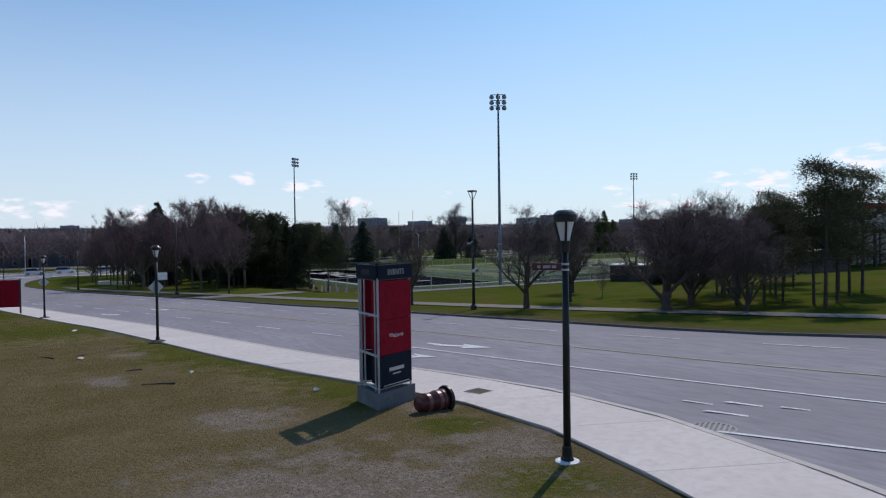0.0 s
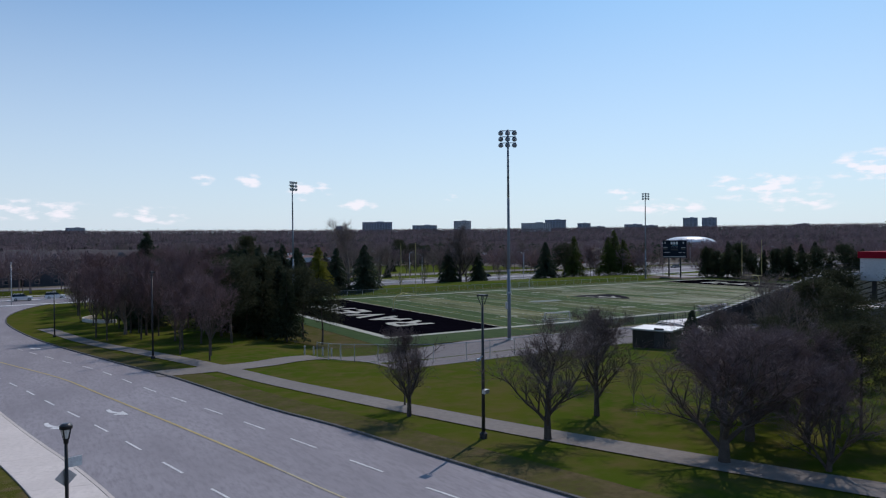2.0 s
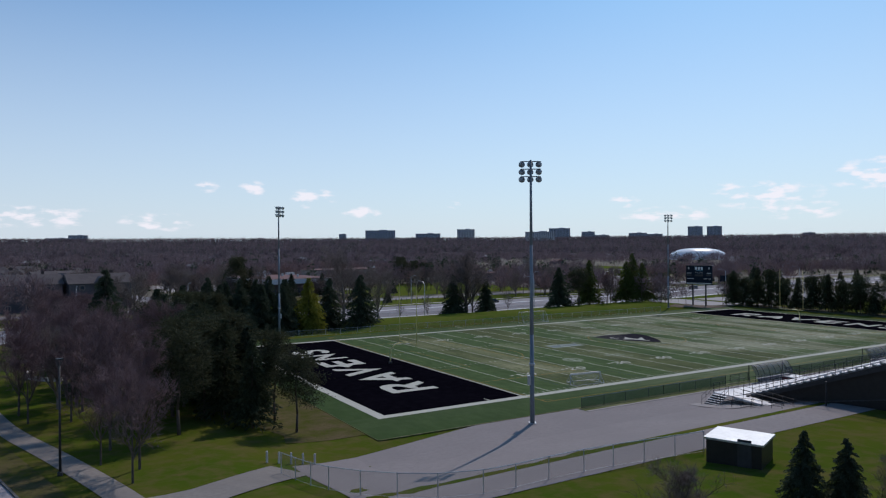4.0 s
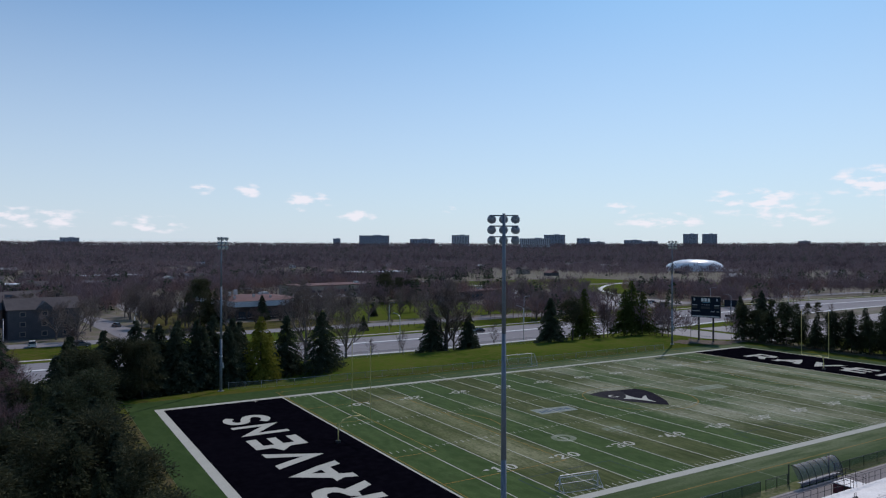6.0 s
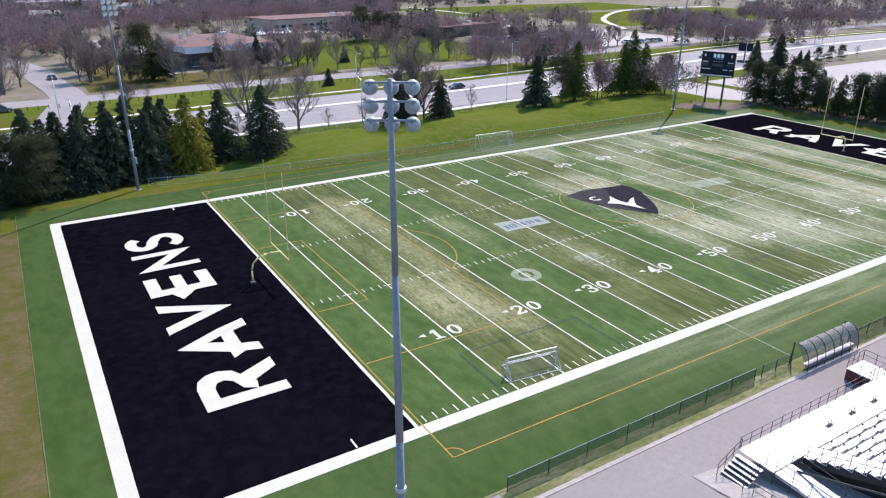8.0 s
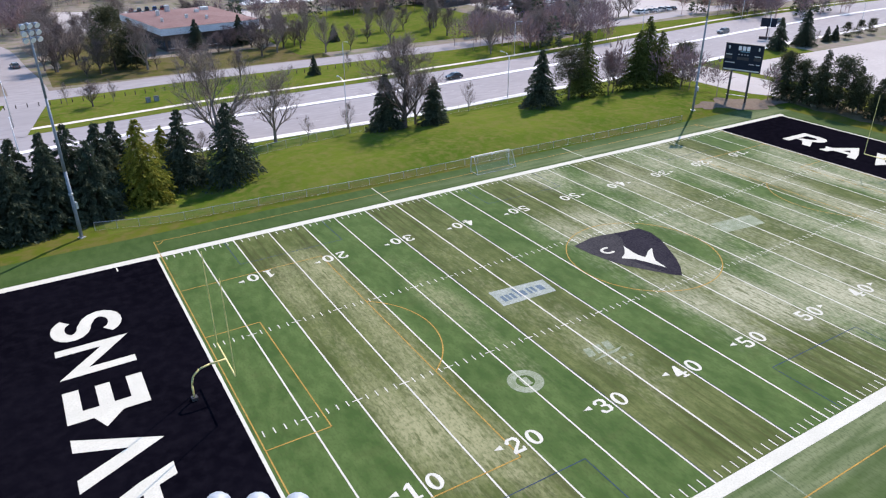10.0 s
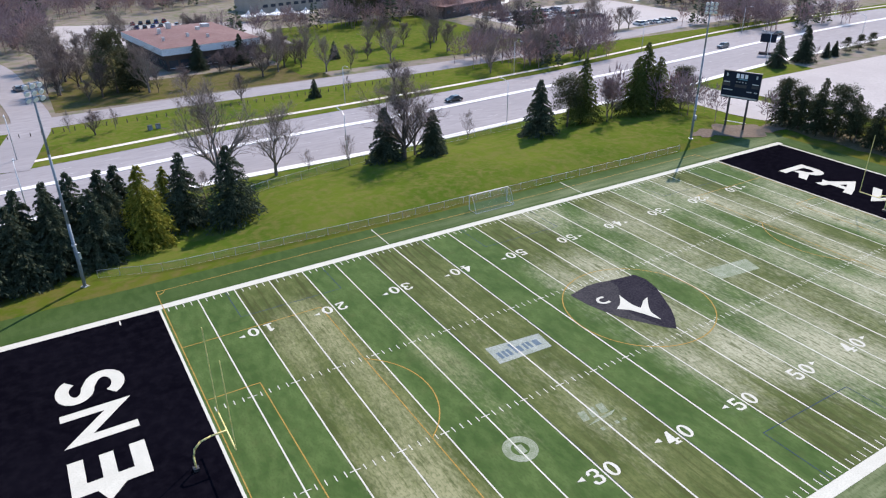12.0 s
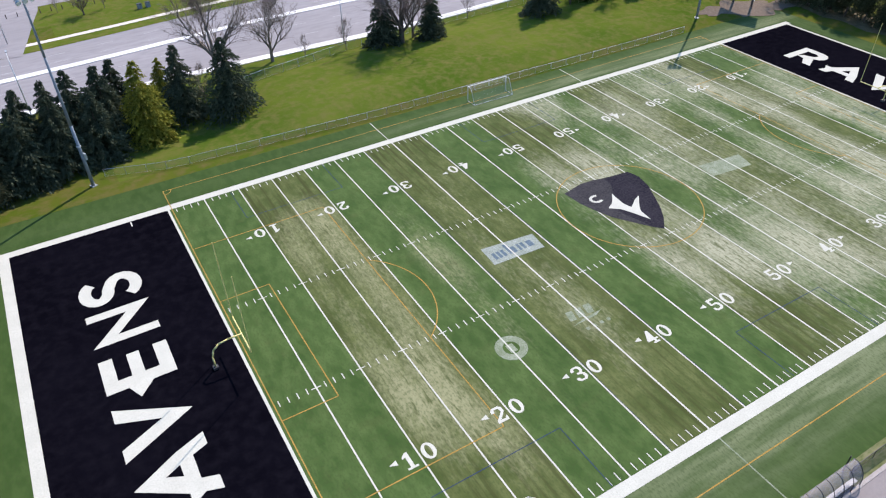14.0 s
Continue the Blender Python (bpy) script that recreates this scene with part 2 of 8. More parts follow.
k_from = k_nodes.nodes["Principled BSDF"].inputs["Base Color"].links[0].from_socket
k_nodes.links.new(k_from, k_hsv.inputs["Color"])
k_nodes.links.new(k_hsv.outputs[0], k_nodes.nodes["Principled BSDF"].inputs["Base Color"])
M_PATH = material("path_asphalt", (0.195, 0.178, 0.165), (0.235, 0.215, 0.198), 0.25, 0.9, fine=12, third=(0.185, 0.168, 0.154))
M_KERB = material("kerb_concrete", (0.33, 0.32, 0.30), (0.42, 0.40, 0.38), 0.6, 0.9, fine=8)
M_LITTER = material("needle_litter", (0.085, 0.066, 0.040), (0.15, 0.115, 0.075), 0.7, 0.95, fine=9, third=(0.06, 0.065, 0.03))
M_SOIL = material("trodden_earth", (0.26, 0.22, 0.145), (0.36, 0.31, 0.22), 0.6, 0.95, fine=9, third=(0.14, 0.16, 0.06))
M_APRON = material("stair_apron_concrete", (0.30, 0.272, 0.262), (0.36, 0.33, 0.315), 0.4, 0.9, fine=12, third=(0.26, 0.235, 0.225))
M_MAROON = material("dark_red_panel", (0.055, 0.007, 0.014), (0.075, 0.010, 0.019), 1.0, 0.7, fine=6)
# kerb grey darkened both for dirt and for its shaded side
M_KERBDARK = material("dirty_shaded_kerb_concrete", (0.10, 0.098, 0.098), (0.15, 0.145, 0.14), 0.8, 0.9, fine=8, third=(0.075, 0.072, 0.07))
M_FARGROUND = matt(material("far_wooded_hills", (0.050, 0.043, 0.050), (0.07, 0.06, 0.067), 0.004, 0.95, fine=12))
M_MEDIAN = material("median_concrete", (0.62, 0.61, 0.60), (0.7, 0.69, 0.68), 0.2, 0.85, fine=10, third=(0.55, 0.54, 0.53))
M_WHITE = material("white_line_paint", (0.72, 0.72, 0.71), (0.78, 0.78, 0.77), 0.8, 0.8, fine=9, third=(0.62, 0.62, 0.6))
M_ROADWHITE = material("road_white_paint", (0.66, 0.66, 0.65), (0.74, 0.74, 0.73), 1.2, 0.8, fine=9, third=(0.45, 0.45, 0.45))
M_YELLOW = material("road_yellow_paint", (0.46, 0.36, 0.15), (0.54, 0.44, 0.22), 1.2, 0.8, fine=9, third=(0.38, 0.30, 0.13))
M_TURFWHITE = matt(material("turf_white", (0.44, 0.435, 0.385), (0.49, 0.485, 0.43), 0.5, 0.9, fine=14, third=(0.38, 0.38, 0.325)))
M_TURFBLACK = matt(material("turf_black", (0.0022, 0.0020, 0.0038), (0.0036, 0.0033, 0.0058), 0.10, 0.95, fine=9, third=(0.0055, 0.0050, 0.0078)))
M_TURFORANGE = material("turf_orange_line", (0.32, 0.18, 0.04), (0.38, 0.23, 0.06), 0.6, 0.9, fine=9, third=(0.16, 0.13, 0.04))
M_TURFBLUE = material("turf_blue_line", (0.018, 0.034, 0.080), (0.028, 0.048, 0.100), 0.6, 0.9, fine=9, third=(0.03, 0.055, 0.05))
M_FADED = material("faded_field_paint", (0.16, 0.19, 0.13), (0.26, 0.29, 0.23), 0.9, 0.9, fine=8, third=(0.10, 0.13, 0.06))
M_SHIELD = matt(material("shield_grey_paint", (0.026, 0.025, 0.031), (0.042, 0.040, 0.046), 0.5, 0.9, fine=8, third=(0.060, 0.058, 0.057)))
M_GALV = material("galvanised_steel", (0.42, 0.44, 0.46), (0.5, 0.52, 0.54), 0.7, 0.45, 0.55, fine=8)
M_STEEL_BLUE = material("painted_pole_steel", (0.15, 0.185, 0.22), (0.19, 0.225, 0.26), 0.7, 0.55, 0.1, fine=8)
M_LAMPHOOD = material("floodlight_hood", (0.25, 0.29, 0.33), (0.30, 0.335, 0.375), 1.5, 0.5, 0.1, fine=6)
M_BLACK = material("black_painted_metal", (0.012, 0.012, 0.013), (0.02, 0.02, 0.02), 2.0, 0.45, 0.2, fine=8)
M_DARK = material("dark_metal", (0.03, 0.03, 0.032), (0.045, 0.045, 0.05), 1.5, 0.55, 0.2, fine=6)
M_ALU = material("aluminium", (0.50, 0.50, 0.52), (0.58, 0.58, 0.60), 0.6, 0.5, 0.15, fine=8)
M_RED = material("red_sign_panel", (0.27, 0.007, 0.020), (0.30, 0.009, 0.024), 1.0, 0.75, fine=6)
M_SIGNBLACK = material("black_sign_panel", (0.012, 0.017, 0.028), (0.017, 0.023, 0.036), 1.0, 0.75, fine=6)
M_SIGNBLUE = material("sign_pale_blue", (0.10, 0.28, 0.38), (0.13, 0.33, 0.43), 2.0, 0.6, fine=5)
M_SIGNWHITE = material("sign_white_print", (0.7, 0.7, 0.7), (0.75, 0.75, 0.75), 2.0, 0.6, fine=5)
M_GLASS_DARK = material("dark_window_glass", (0.02, 0.025, 0.03), rough=0.12)
M_LAMPGLASS = material("frosted_lamp_glass", (0.62, 0.62, 0.60), rough=0.3)
M_BARK = material("bark", (0.075, 0.06, 0.052), (0.11, 0.09, 0.078), 3.0, 0.95, bump=0.02, fine=6)
M_TWIG = foliage("grey_brown_twigs", (0.14, 0.108, 0.10), (0.25, 0.20, 0.18), 0.1)
M_DARKTWIG = foliage("brown_grey_twigs", (0.105, 0.080, 0.078), (0.19, 0.148, 0.142), 0.1)
M_LIMB = material("pale_limb_bark", (0.15, 0.125, 0.11), (0.22, 0.185, 0.165), 3.0, 0.95, bump=0.02, fine=6)
M_YOUNGTWIG = foliage("reddish_brown_twigs", (0.135, 0.086, 0.090), (0.235, 0.158, 0.162), 0.1)
M_PLINTH = material("dark_plinth_concrete", (0.15, 0.155, 0.165), (0.20, 0.20, 0.21), 1.5, 0.85, fine=7)
M_BUSHTWIG = foliage("dark_reddish_twigs", (0.112, 0.082, 0.086), (0.205, 0.155, 0.158), 0.1)
M_SOIL = material("bare_soil", (0.11, 0.085, 0.065), (0.16, 0.125, 0.10), 2.0, 0.95, bump=0.03, fine=6)
M_MAROON = material("maroon_sign_plate", (0.09, 0.014, 0.022), (0.11, 0.018, 0.028), 3.0, 0.5, fine=6)
M_JOINT = material("joint_sand", (0.36, 0.325, 0.295), (0.42, 0.38, 0.345), 1.0, 0.95, fine=8)
M_SPRUCE = foliage("spruce_needles", (0.027, 0.041, 0.027), (0.086, 0.106, 0.068))
M_PINE = foliage("pine_needles", (0.030, 0.036, 0.023), (0.092, 0.096, 0.050))
M_PINEGREEN = foliage("fresh_pine_needles", (0.045, 0.066, 0.016), (0.14, 0.16, 0.046))
M_PINEROW = foliage("dark_pine_needles", (0.022, 0.032, 0.019), (0.074, 0.088, 0.046))
M_CEDAR = foliage("golden_conifer_needles", (0.090, 0.105, 0.015), (0.34, 0.32, 0.055), 0.3)
M_TWIGLEAF = foliage("bare_twig_mass", (0.148, 0.106, 0.114), (0.28, 0.208, 0.216), 0.15)
M_TWIGRED = foliage("budding_twig_mass", (0.17, 0.10, 0.095), (0.29, 0.185, 0.17), 0.15)
M_MESHWIRE = see_through("chain_link_wire", (0.16, 0.17, 0.16), 0.22)
M_GREENNET = see_through("green_fence_screen", (0.03, 0.08, 0.05), 0.6)
M_NET = see_through("goal_net", (0.6, 0.6, 0.6), 0.07)
M_POST_YELLOW = material("yellow_goal_post_paint", (0.62, 0.50, 0.16), (0.68, 0.58, 0.24), 1.0, 0.45, fine=5)
M_POLYCARB = see_through("smoked_polycarbonate", (0.17, 0.15, 0.19), 0.55)


# ---- mesh helpers ----
class Geo:
    """Vertices and faces gathered into one mesh."""

    def __init__(self):
        self.v, self.f = [], []

    def add(self, vs, fs):
        o = len(self.v)
        self.v += [tuple(p) for p in vs]
        self.f += [tuple(i + o for i in f) for f in fs]
        return self

    def box(self, c, s, rz=0.0):
        ca, sa = math.cos(rz), math.sin(rz)
        vs = []
        for dx, dy, dz in ((-1, -1, -1), (1, -1, -1), (1, 1, -1), (-1, 1, -1), (-1, -1, 1), (1, -1, 1), (1, 1, 1), (-1, 1, 1)):
            x, y = dx * s[0] / 2, dy * s[1] / 2
            vs.append((c[0] + x * ca - y * sa, c[1] + x * sa + y * ca, c[2] + dz * s[2] / 2))
        return self.add(vs, [(0, 3, 2, 1), (4, 5, 6, 7), (0, 1, 5, 4), (1, 2, 6, 5), (2, 3, 7, 6), (3, 0, 4, 7)])

    def tube(self, p, q, r0, r1=None, n=6):
        p, q = Vector(p), Vector(q)
        r1 = r0 if r1 is None else r1
        d = (q - p).normalized()
        a = d.orthogonal().normalized()
        b = d.cross(a)
        vs = []
        for c, r in ((p, r0), (q, r1)):
            for i in range(n):
                w = 2 * math.pi * i / n
                vs.append(c + a * (r * math.cos(w)) + b * (r * math.sin(w)))
        fs = [(i, (i + 1) % n, n + (i + 1) % n, n + i) for i in range(n)]
        return self.add(vs, fs + [tuple(range(n))[::-1], tuple(range(n, 2 * n))])

    def lathe(self, profile, n=16, c=(0, 0, 0), axis="z"):
        vs, fs = [], []
        for r, h in profile:
            for i in range(n):
                w = 2 * math.pi * i / n
                p = (r * math.cos(w), r * math.sin(w), h)
                if axis == "x":
                    p = (p[2], p[0], p[1])
                elif axis == "y":
                    p = (p[1], p[2], p[0])
                vs.append((c[0] + p[0], c[1] + p[1], c[2] + p[2]))
        for k in range(len(profile) - 1):
            for i in range(n):
                fs.append((k * n + i, k * n + (i + 1) % n, (k + 1) * n + (i + 1) % n, (k + 1) * n + i))
        fs += [tuple(range(n))[::-1], tuple(range((len(profile) - 1) * n, len(profile) * n))]
        return self.add(vs, fs)

    def poly(self, pts, z):
        return self.add([(x, y, z) for x, y in pts], [tuple(range(len(pts)))])

    def mesh(self, name, mat, smooth=False):
        me = bpy.data.meshes.new(name)
        me.from_pydata(self.v, [], self.f)
        me.materials.append(mat)
        if smooth:
            me.polygons.foreach_set("use_smooth", [True] * len(me.polygons))
        me.update()
        return me


def part(name, geo, mat, parent=None, label="", smooth=False):
    ob = new(name, geo.mesh(name, mat, smooth) if isinstance(geo, Geo) else geo)
    ob.parent = parent
    return tagged(ob, label)


def thing(name, label, category, group="", at=(0, 0, 0), rz=0.0, kind=""):
    ob = new(name)
    ob.empty_display_size = 0.3
    ob.matrix_basis = pose(*at, 0, 0, rz)
    return tagged(ob, label, category, group, kind)


def smooth(a, b, v):
    t = min(1.0, max(0.0, (v - a) / (b - a)))
    return t * t * (3 - 2 * t)


def height(x, y):
    """The lie of the land: campus street falling towards the sunken field, berm beyond, low hills far off."""
    near = max(-1.0, 0.95 - 0.031 * y)
    d = math.hypot(max(-26 - x, 0, x - 150), max(-14 - y, 0, y - 67))
    z = near * smooth(0, 14, d)
    if 66 < y < 108:
        z += 1.7 * smooth(67.5, 77, y) * (1 - smooth(86, 99, y)) * smooth(8, 26, x) * (1 - smooth(112, 130, x))
    far = math.hypot(x, y - 30)
    if far > 420:
        z += 54 * smooth(700, 3300, far) + 5 * smooth(500, 1500, far) * noise.noise(Vector((x * 0.0016, y * 0.0016, 3.0)))
    return z


def spline(pts, step):
    """Points about a step apart on a smooth line through pts."""
    out = []
    P = [Vector((*p, 0)) if len(p) == 2 else Vector(p) for p in pts]
    P = [2 * P[0] - P[1]] + P + [2 * P[-1] - P[-2]]
    for i in range(1, len(P) - 2):
        a, b, c, d = P[i - 1:i + 3]
        k = max(1, round((c - b).length / step))
        for j in range(k):
            t = j / k
            out.append(0.5 * (2 * b + (c - a) * t + (2 * a - 5 * b + 4 * c - d) * t * t + (3 * b - a - 3 * c + d) * t ** 3))
    return out + [P[-2]]


def resample(pts, n):
    s = [0.0]
    for a, b in zip(pts, pts[1:]):
        s.append(s[-1] + (b - a).length)
    out, j = [], 0
    for i in range(n):
        w = s[-1] * i / (n - 1)
        while j < len(s) - 2 and s[j + 1] < w:
            j += 1
        out.append(pts[j].lerp(pts[j + 1], (w - s[j]) / max(1e-6, s[j + 1] - s[j])))
    return out


def draped(left, right, lift, cross=4, skirt=0.0):
    """A sheet between two lines, laid on the land."""
    g = Geo()
    n = len(left)
    vs = []
    for a, b in zip(left, right):
        for k in range(cross + 1):
            p = a.lerp(b, k / cross)
            vs.append((p.x, p.y, height(p.x, p.y) + lift))
    w = cross + 1
    g.add(vs, [(i * w + k, i * w + k + 1, (i + 1) * w + k + 1, (i + 1) * w + k) for i in range(n - 1) for k in range(cross)])
    if skirt:
        for j in (0, cross):
            edge = [vs[i * w + j] for i in range(n)]
            g.add(edge + [(x, y, z - skirt) for x, y, z in edge], [(i, i + 1, n + i + 1, n + i) for i in range(n - 1)])
    return g


def offset(line, d):
    """The line moved d to its right."""
    out = []
    for i, p in enumerate(line):
        t = (line[min(i + 1, len(line) - 1)] - line[max(i - 1, 0)]).normalized()
        out.append(p + Vector((t.y, -t.x, 0)) * d)
    return out


def kerb_line(line, width=0.16, high=0.13):
    """A raised kerb along a line."""
    g = Geo()
    a, b = offset(line, -width / 2), offset(line, width / 2)
    vs = []
    for p, q in zip(a, b):
        z0, z1 = height(p.x, p.y), height(q.x, q.y)
        vs += [(p.x, p.y, z0 - 0.1), (p.x, p.y, z0 + high), (q.x, q.y, z1 + high), (q.x, q.y, z1 - 0.1)]
    fs = []
    for i in range(len(line) - 1):
        for k in range(3):
            fs.append((4 * i + k, 4 * i + 4 + k, 4 * i + 5 + k, 4 * i + 1 + k))
    return g.add(vs, fs)


# ---- ground ----
def grid_axis(lo, hi, step):
    core = list(np.arange(lo, hi + 0.01, step))
    out, d = [], step
    x = hi
    while x < 5600:
        d *= 1.085
        x += d
        out.append(x)
    left, d, x = [], step, lo
    while x > -5600:
        d *= 1.085
        x -= d
        left.append(x)
    return left[::-1] + core + out


gx, gy = grid_axis(-110, 150, 2.0), grid_axis(-110, 120, 2.0)
g = Geo()
g.v = [(x, y, height(x, y) - (0.06 if -23.2 < x < 128 and -13 < y < 67 else 0.0)) for y in gy for x in gx]
w = len(gx)
g.f = [(j * w + i, j * w + i + 1, (j + 1) * w + i + 1, (j + 1) * w + i) for j in range(len(gy) - 1) for i in range(w - 1)]
ground_mesh = g.mesh("ground", M_GRASS, True)
for m in (M_LAWN_DRY, M_BERM, M_WOODFLOOR, M_FARGROUND):
    ground_mesh.materials.append(m)
slots = []
for p in ground_mesh.polygons:
    x, y, _ = p.center
    wob = 6 * noise.noise(Vector((x * 0.05, y * 0.05, 0)))
    if math.hypot(x, y) > 1000:
        slots.append(4)
    elif x < -50 and y < -25 and x + 0.18 * (y + 70) < -53:
        slots.append(1)
    elif y > 160 + wob or x < -100 + wob or x > 190 + wob or y < -100:
        slots.append(3)
    elif y > 69 and x > -5:
        slots.append(2)
    else:
        slots.append(0)
ground_mesh.polygons.foreach_set("material_index", slots)
tagged(part("ground", ground_mesh, None), "spring grass land with dry worn patches", "ground", kind="structure")

# ---- streets ----
NEAR = spline([(-86, 101), (-79, 60), (-71, 16), (-65.2, -8), (-62.6, -21), (-59.6, -37), (-57.5, -47.2), (-56.2, -55.5), (-55.3, -62), (-54.2, -68), (-53.2, -72), (-52.6, -75.5), (-52.7, -79), (-53.6, -83), (-57, -92), (-64, -104)], 3)
FAR = spline([(-52, 103), (-58, 92), (-62, 76), (-62.3, 58), (-60, 34), (-56.7, 12.4), (-50.9, -15.7), (-49.3, -22.5), (-46.8, -38.2), (-45, -46), (-43.4, -55.4), (-42.1, -62), (-40.9, -68.5), (-39.8, -72.4), (-38.3, -75.2), (-34.6, -81), (-28, -90), (-19, -100)], 3)
rn = 90
RN, RF = resample(NEAR, rn), resample(FAR, rn)
campus_road = part("road", draped(RN, RF, 0.03, 6), M_ASPHALT)
tagged(campus_road, "grey asphalt campus street with worn lane paint", "road", kind="structure")
kerb = part("kerb", kerb_line(offset(FAR, -0.08)), M_KERBDARK)
tagged(kerb, "low dirty concrete kerb along the street, darkened for its shaded side", "kerb", kind="structure")
kerb = part("kerb", kerb_line(offset(NEAR, 0.08), 0.16, 0.065), M_CONCRETE)
tagged(kerb, "low concrete kerb along the pavement", "kerb", kind="structure")
walk_line = [p for p in NEAR if p.y < 70]
pavement = part("pavement", draped(offset(walk_line, 0.16), offset(walk_line, 2.5), 0.045, 3, 0.2), M_JOINT)
tagged(pavement, "pale concrete pavement with cut joints", "pavement", kind="structure")
PATHLINE = spline([(-57, 40), (-53, 14), (-48.6, -3.5), (-45.6, -16), (-43.3, -28.5), (-41.6, -36), (-39.6, -44), (-37.6, -51.5), (-35.6, -58), (-33.2, -65), (-30.6, -72), (-26, -84), (-20, -96)], 3)
path = part("path", draped(offset(PATHLINE, -1.0), offset(PATHLINE, 1.0), 0.05, 2), M_PATH)
tagged(path, "narrow worn asphalt footpath across the grass", "path", kind="structure")
DRIVE = spline([(-50.2, -18.8), (-45, -19.2), (-41, -19.0), (-37, -17.0), (-33.8, -14.8)], 2)
drive = part("path", draped(offset(DRIVE, -1.5), offset(DRIVE, 2.2), 0.06, 3), M_PATH)
tagged(drive, "short gravel drive from the street to the field gate", "path", kind="structure")

AV_NEAR = resample(spline([(-700, 108), (-300, 102), (-110, 99), (-40, 101), (0, 102.5), (30, 103), (60, 102.7), (90, 105), (140, 107), (180, 112), (230, 116), (330, 121), (520, 110), (900, 60)], 8), 160)
AV_MID = resample(spline([(-700, 124), (-300, 118), (-110, 113), (-40, 114.5), (0, 117), (30, 120.2), (60, 121.2), (80, 122), (106, 124.4), (166, 128.8), (230, 136), (330, 140), (520, 129), (900, 79)], 8), 160)
AV_FAR = resample(spline([(-700, 138), (-300, 132), (-110, 126), (-40, 127), (-14, 128), (6, 130), (30, 133), (60, 134.2), (92, 136.5), (134, 140.5), (188, 149), (240, 155), (330, 158), (520, 148), (900, 98)], 8), 160)
avenue = part("road", draped(AV_NEAR, AV_FAR, 0.04, 10), M_AVENUE)
tagged(avenue, "wide pale grey avenue with several lanes", "road", kind="structure")
median = part("median", draped(AV_MID, offset(AV_MID, -1.7), 0.16, 2, 0.16), M_MEDIAN)
tagged(median, "white concrete median of the avenue", "median", kind="structure")
walk2 = part("pavement", draped(offset(AV_NEAR, 1.9), AV_NEAR, 0.12, 2, 0.12), M_MEDIAN)
tagged(walk2, "bright concrete pavement beside the avenue", "pavement", kind="structure")
walk3 = part("pavement", draped(offset(AV_FAR, -3.6), offset(AV_FAR, -5.0), 0.09, 2, 0.1), M_CONCRETE)
tagged(walk3, "concrete pavement on the far side of the avenue", "pavement", kind="structure")
far_verge = part("verge", draped(offset(AV_FAR, -0.1), offset(AV_FAR, -3.6), 0.048, 2), M_BERM)
tagged(far_verge, "narrow grass verge between avenue and pavement", "verge", kind="structure")
SERVICE = spline([(-120, 156), (-40, 156), (0, 156.5), (20, 158.5), (75, 159), (110, 159.5), (150, 163), (260, 176), (420, 182)], 10)
service = part("road", draped(SERVICE, offset(SERVICE, -9.5), 0.05, 3), M_AVENUE)
tagged(service, "narrow pale service street behind the avenue", "road", kind="structure")
SIDE = spline([(-19, 129), (-15.5, 146), (-12.5, 165), (-15.5, 198), (-21, 240), (-45, 310)], 8)
side_street = part("road", draped(SIDE, offset(SIDE, 8.5), 0.105, 3), M_AVENUE)
tagged(side_street, "residential side street leading off the avenue", "road", kind="structure")
lot = part("car_park", draped([Vector((152, y, 0)) for y in range(60, 104, 4)], [Vector((330, y, 0)) for y in range(60, 104, 4)], 0.06, 20), M_ASPHALT_PALE)
tagged(lot, "large empty pale asphalt car park", "car park", kind="structure")
lot2 = part("car_park", draped([Vector((0, y, 0)) for y in range(262, 330, 5)], [Vector((78, y, 0)) for y in range(225, 290, 5)], 0.06, 10), M_ASPHALT_PALE)
tagged(lot2, "car park behind the low brick building", "car park", kind="structure")
lot3 = part("car_park", draped([Vector((165, y, 0)) for y in range(183, 250, 6)], [Vector((250, y, 0)) for y in range(183, 250, 6)], 0.06, 10), M_ASPHALT_PALE)
tagged(lot3, "half-full car park among bare trees", "car park", kind="structure")
spur = part("road", draped([Vector((x, 103, 0)) for x in range(132, 152, 4)], [Vector((x, 60, 0)) for x in range(132, 152, 4)], 0.05, 8), M_ASPHALT_PALE)
tagged(spur, "car park entrance road from the avenue", "road", kind="structure")
YARD = part("yard", draped([Vector((x, -30.5, 0)) for x in range(-33, 96, 3)], [Vector((x, -8.6 if x > -14 else -9 - 0.25 * (-14 - x), 0)) for x in range(-33, 96, 3)], 0.03, 6), M_ASPHALT_YARD)
tagged(YARD, "grey asphalt yard between fence and grandstand", "yard", kind="structure")


def dashes(line, lift, length, gap, width, start=0.0, stop=1e9):
    """Separate dashes along a line, as outlines of four corners."""
    s = [0.0]
    for a, b in zip(line, line[1:]):
        s.append(s[-1] + (b - a).length)

    def at(d):
        for i in range(len(s) - 1):
            if d <= s[i + 1]:
                return line[i].lerp(line[i + 1], (d - s[i]) / (s[i + 1] - s[i]))
        return line[-1]
    d, out = start, []
    while d + length < min(stop, s[-1]):
        p, q = at(d), at(d + length)
        t = (q - p).normalized()
        k = Vector((-t.y, t.x, 0)) * width / 2
        g = Geo()
        g.add([(c.x, c.y, height(c.x, c.y) + lift) for c in (p - k, q - k, q + k, p + k)], [(0, 1, 2, 3)])
        out.append(g)
        d += length + gap
    return out


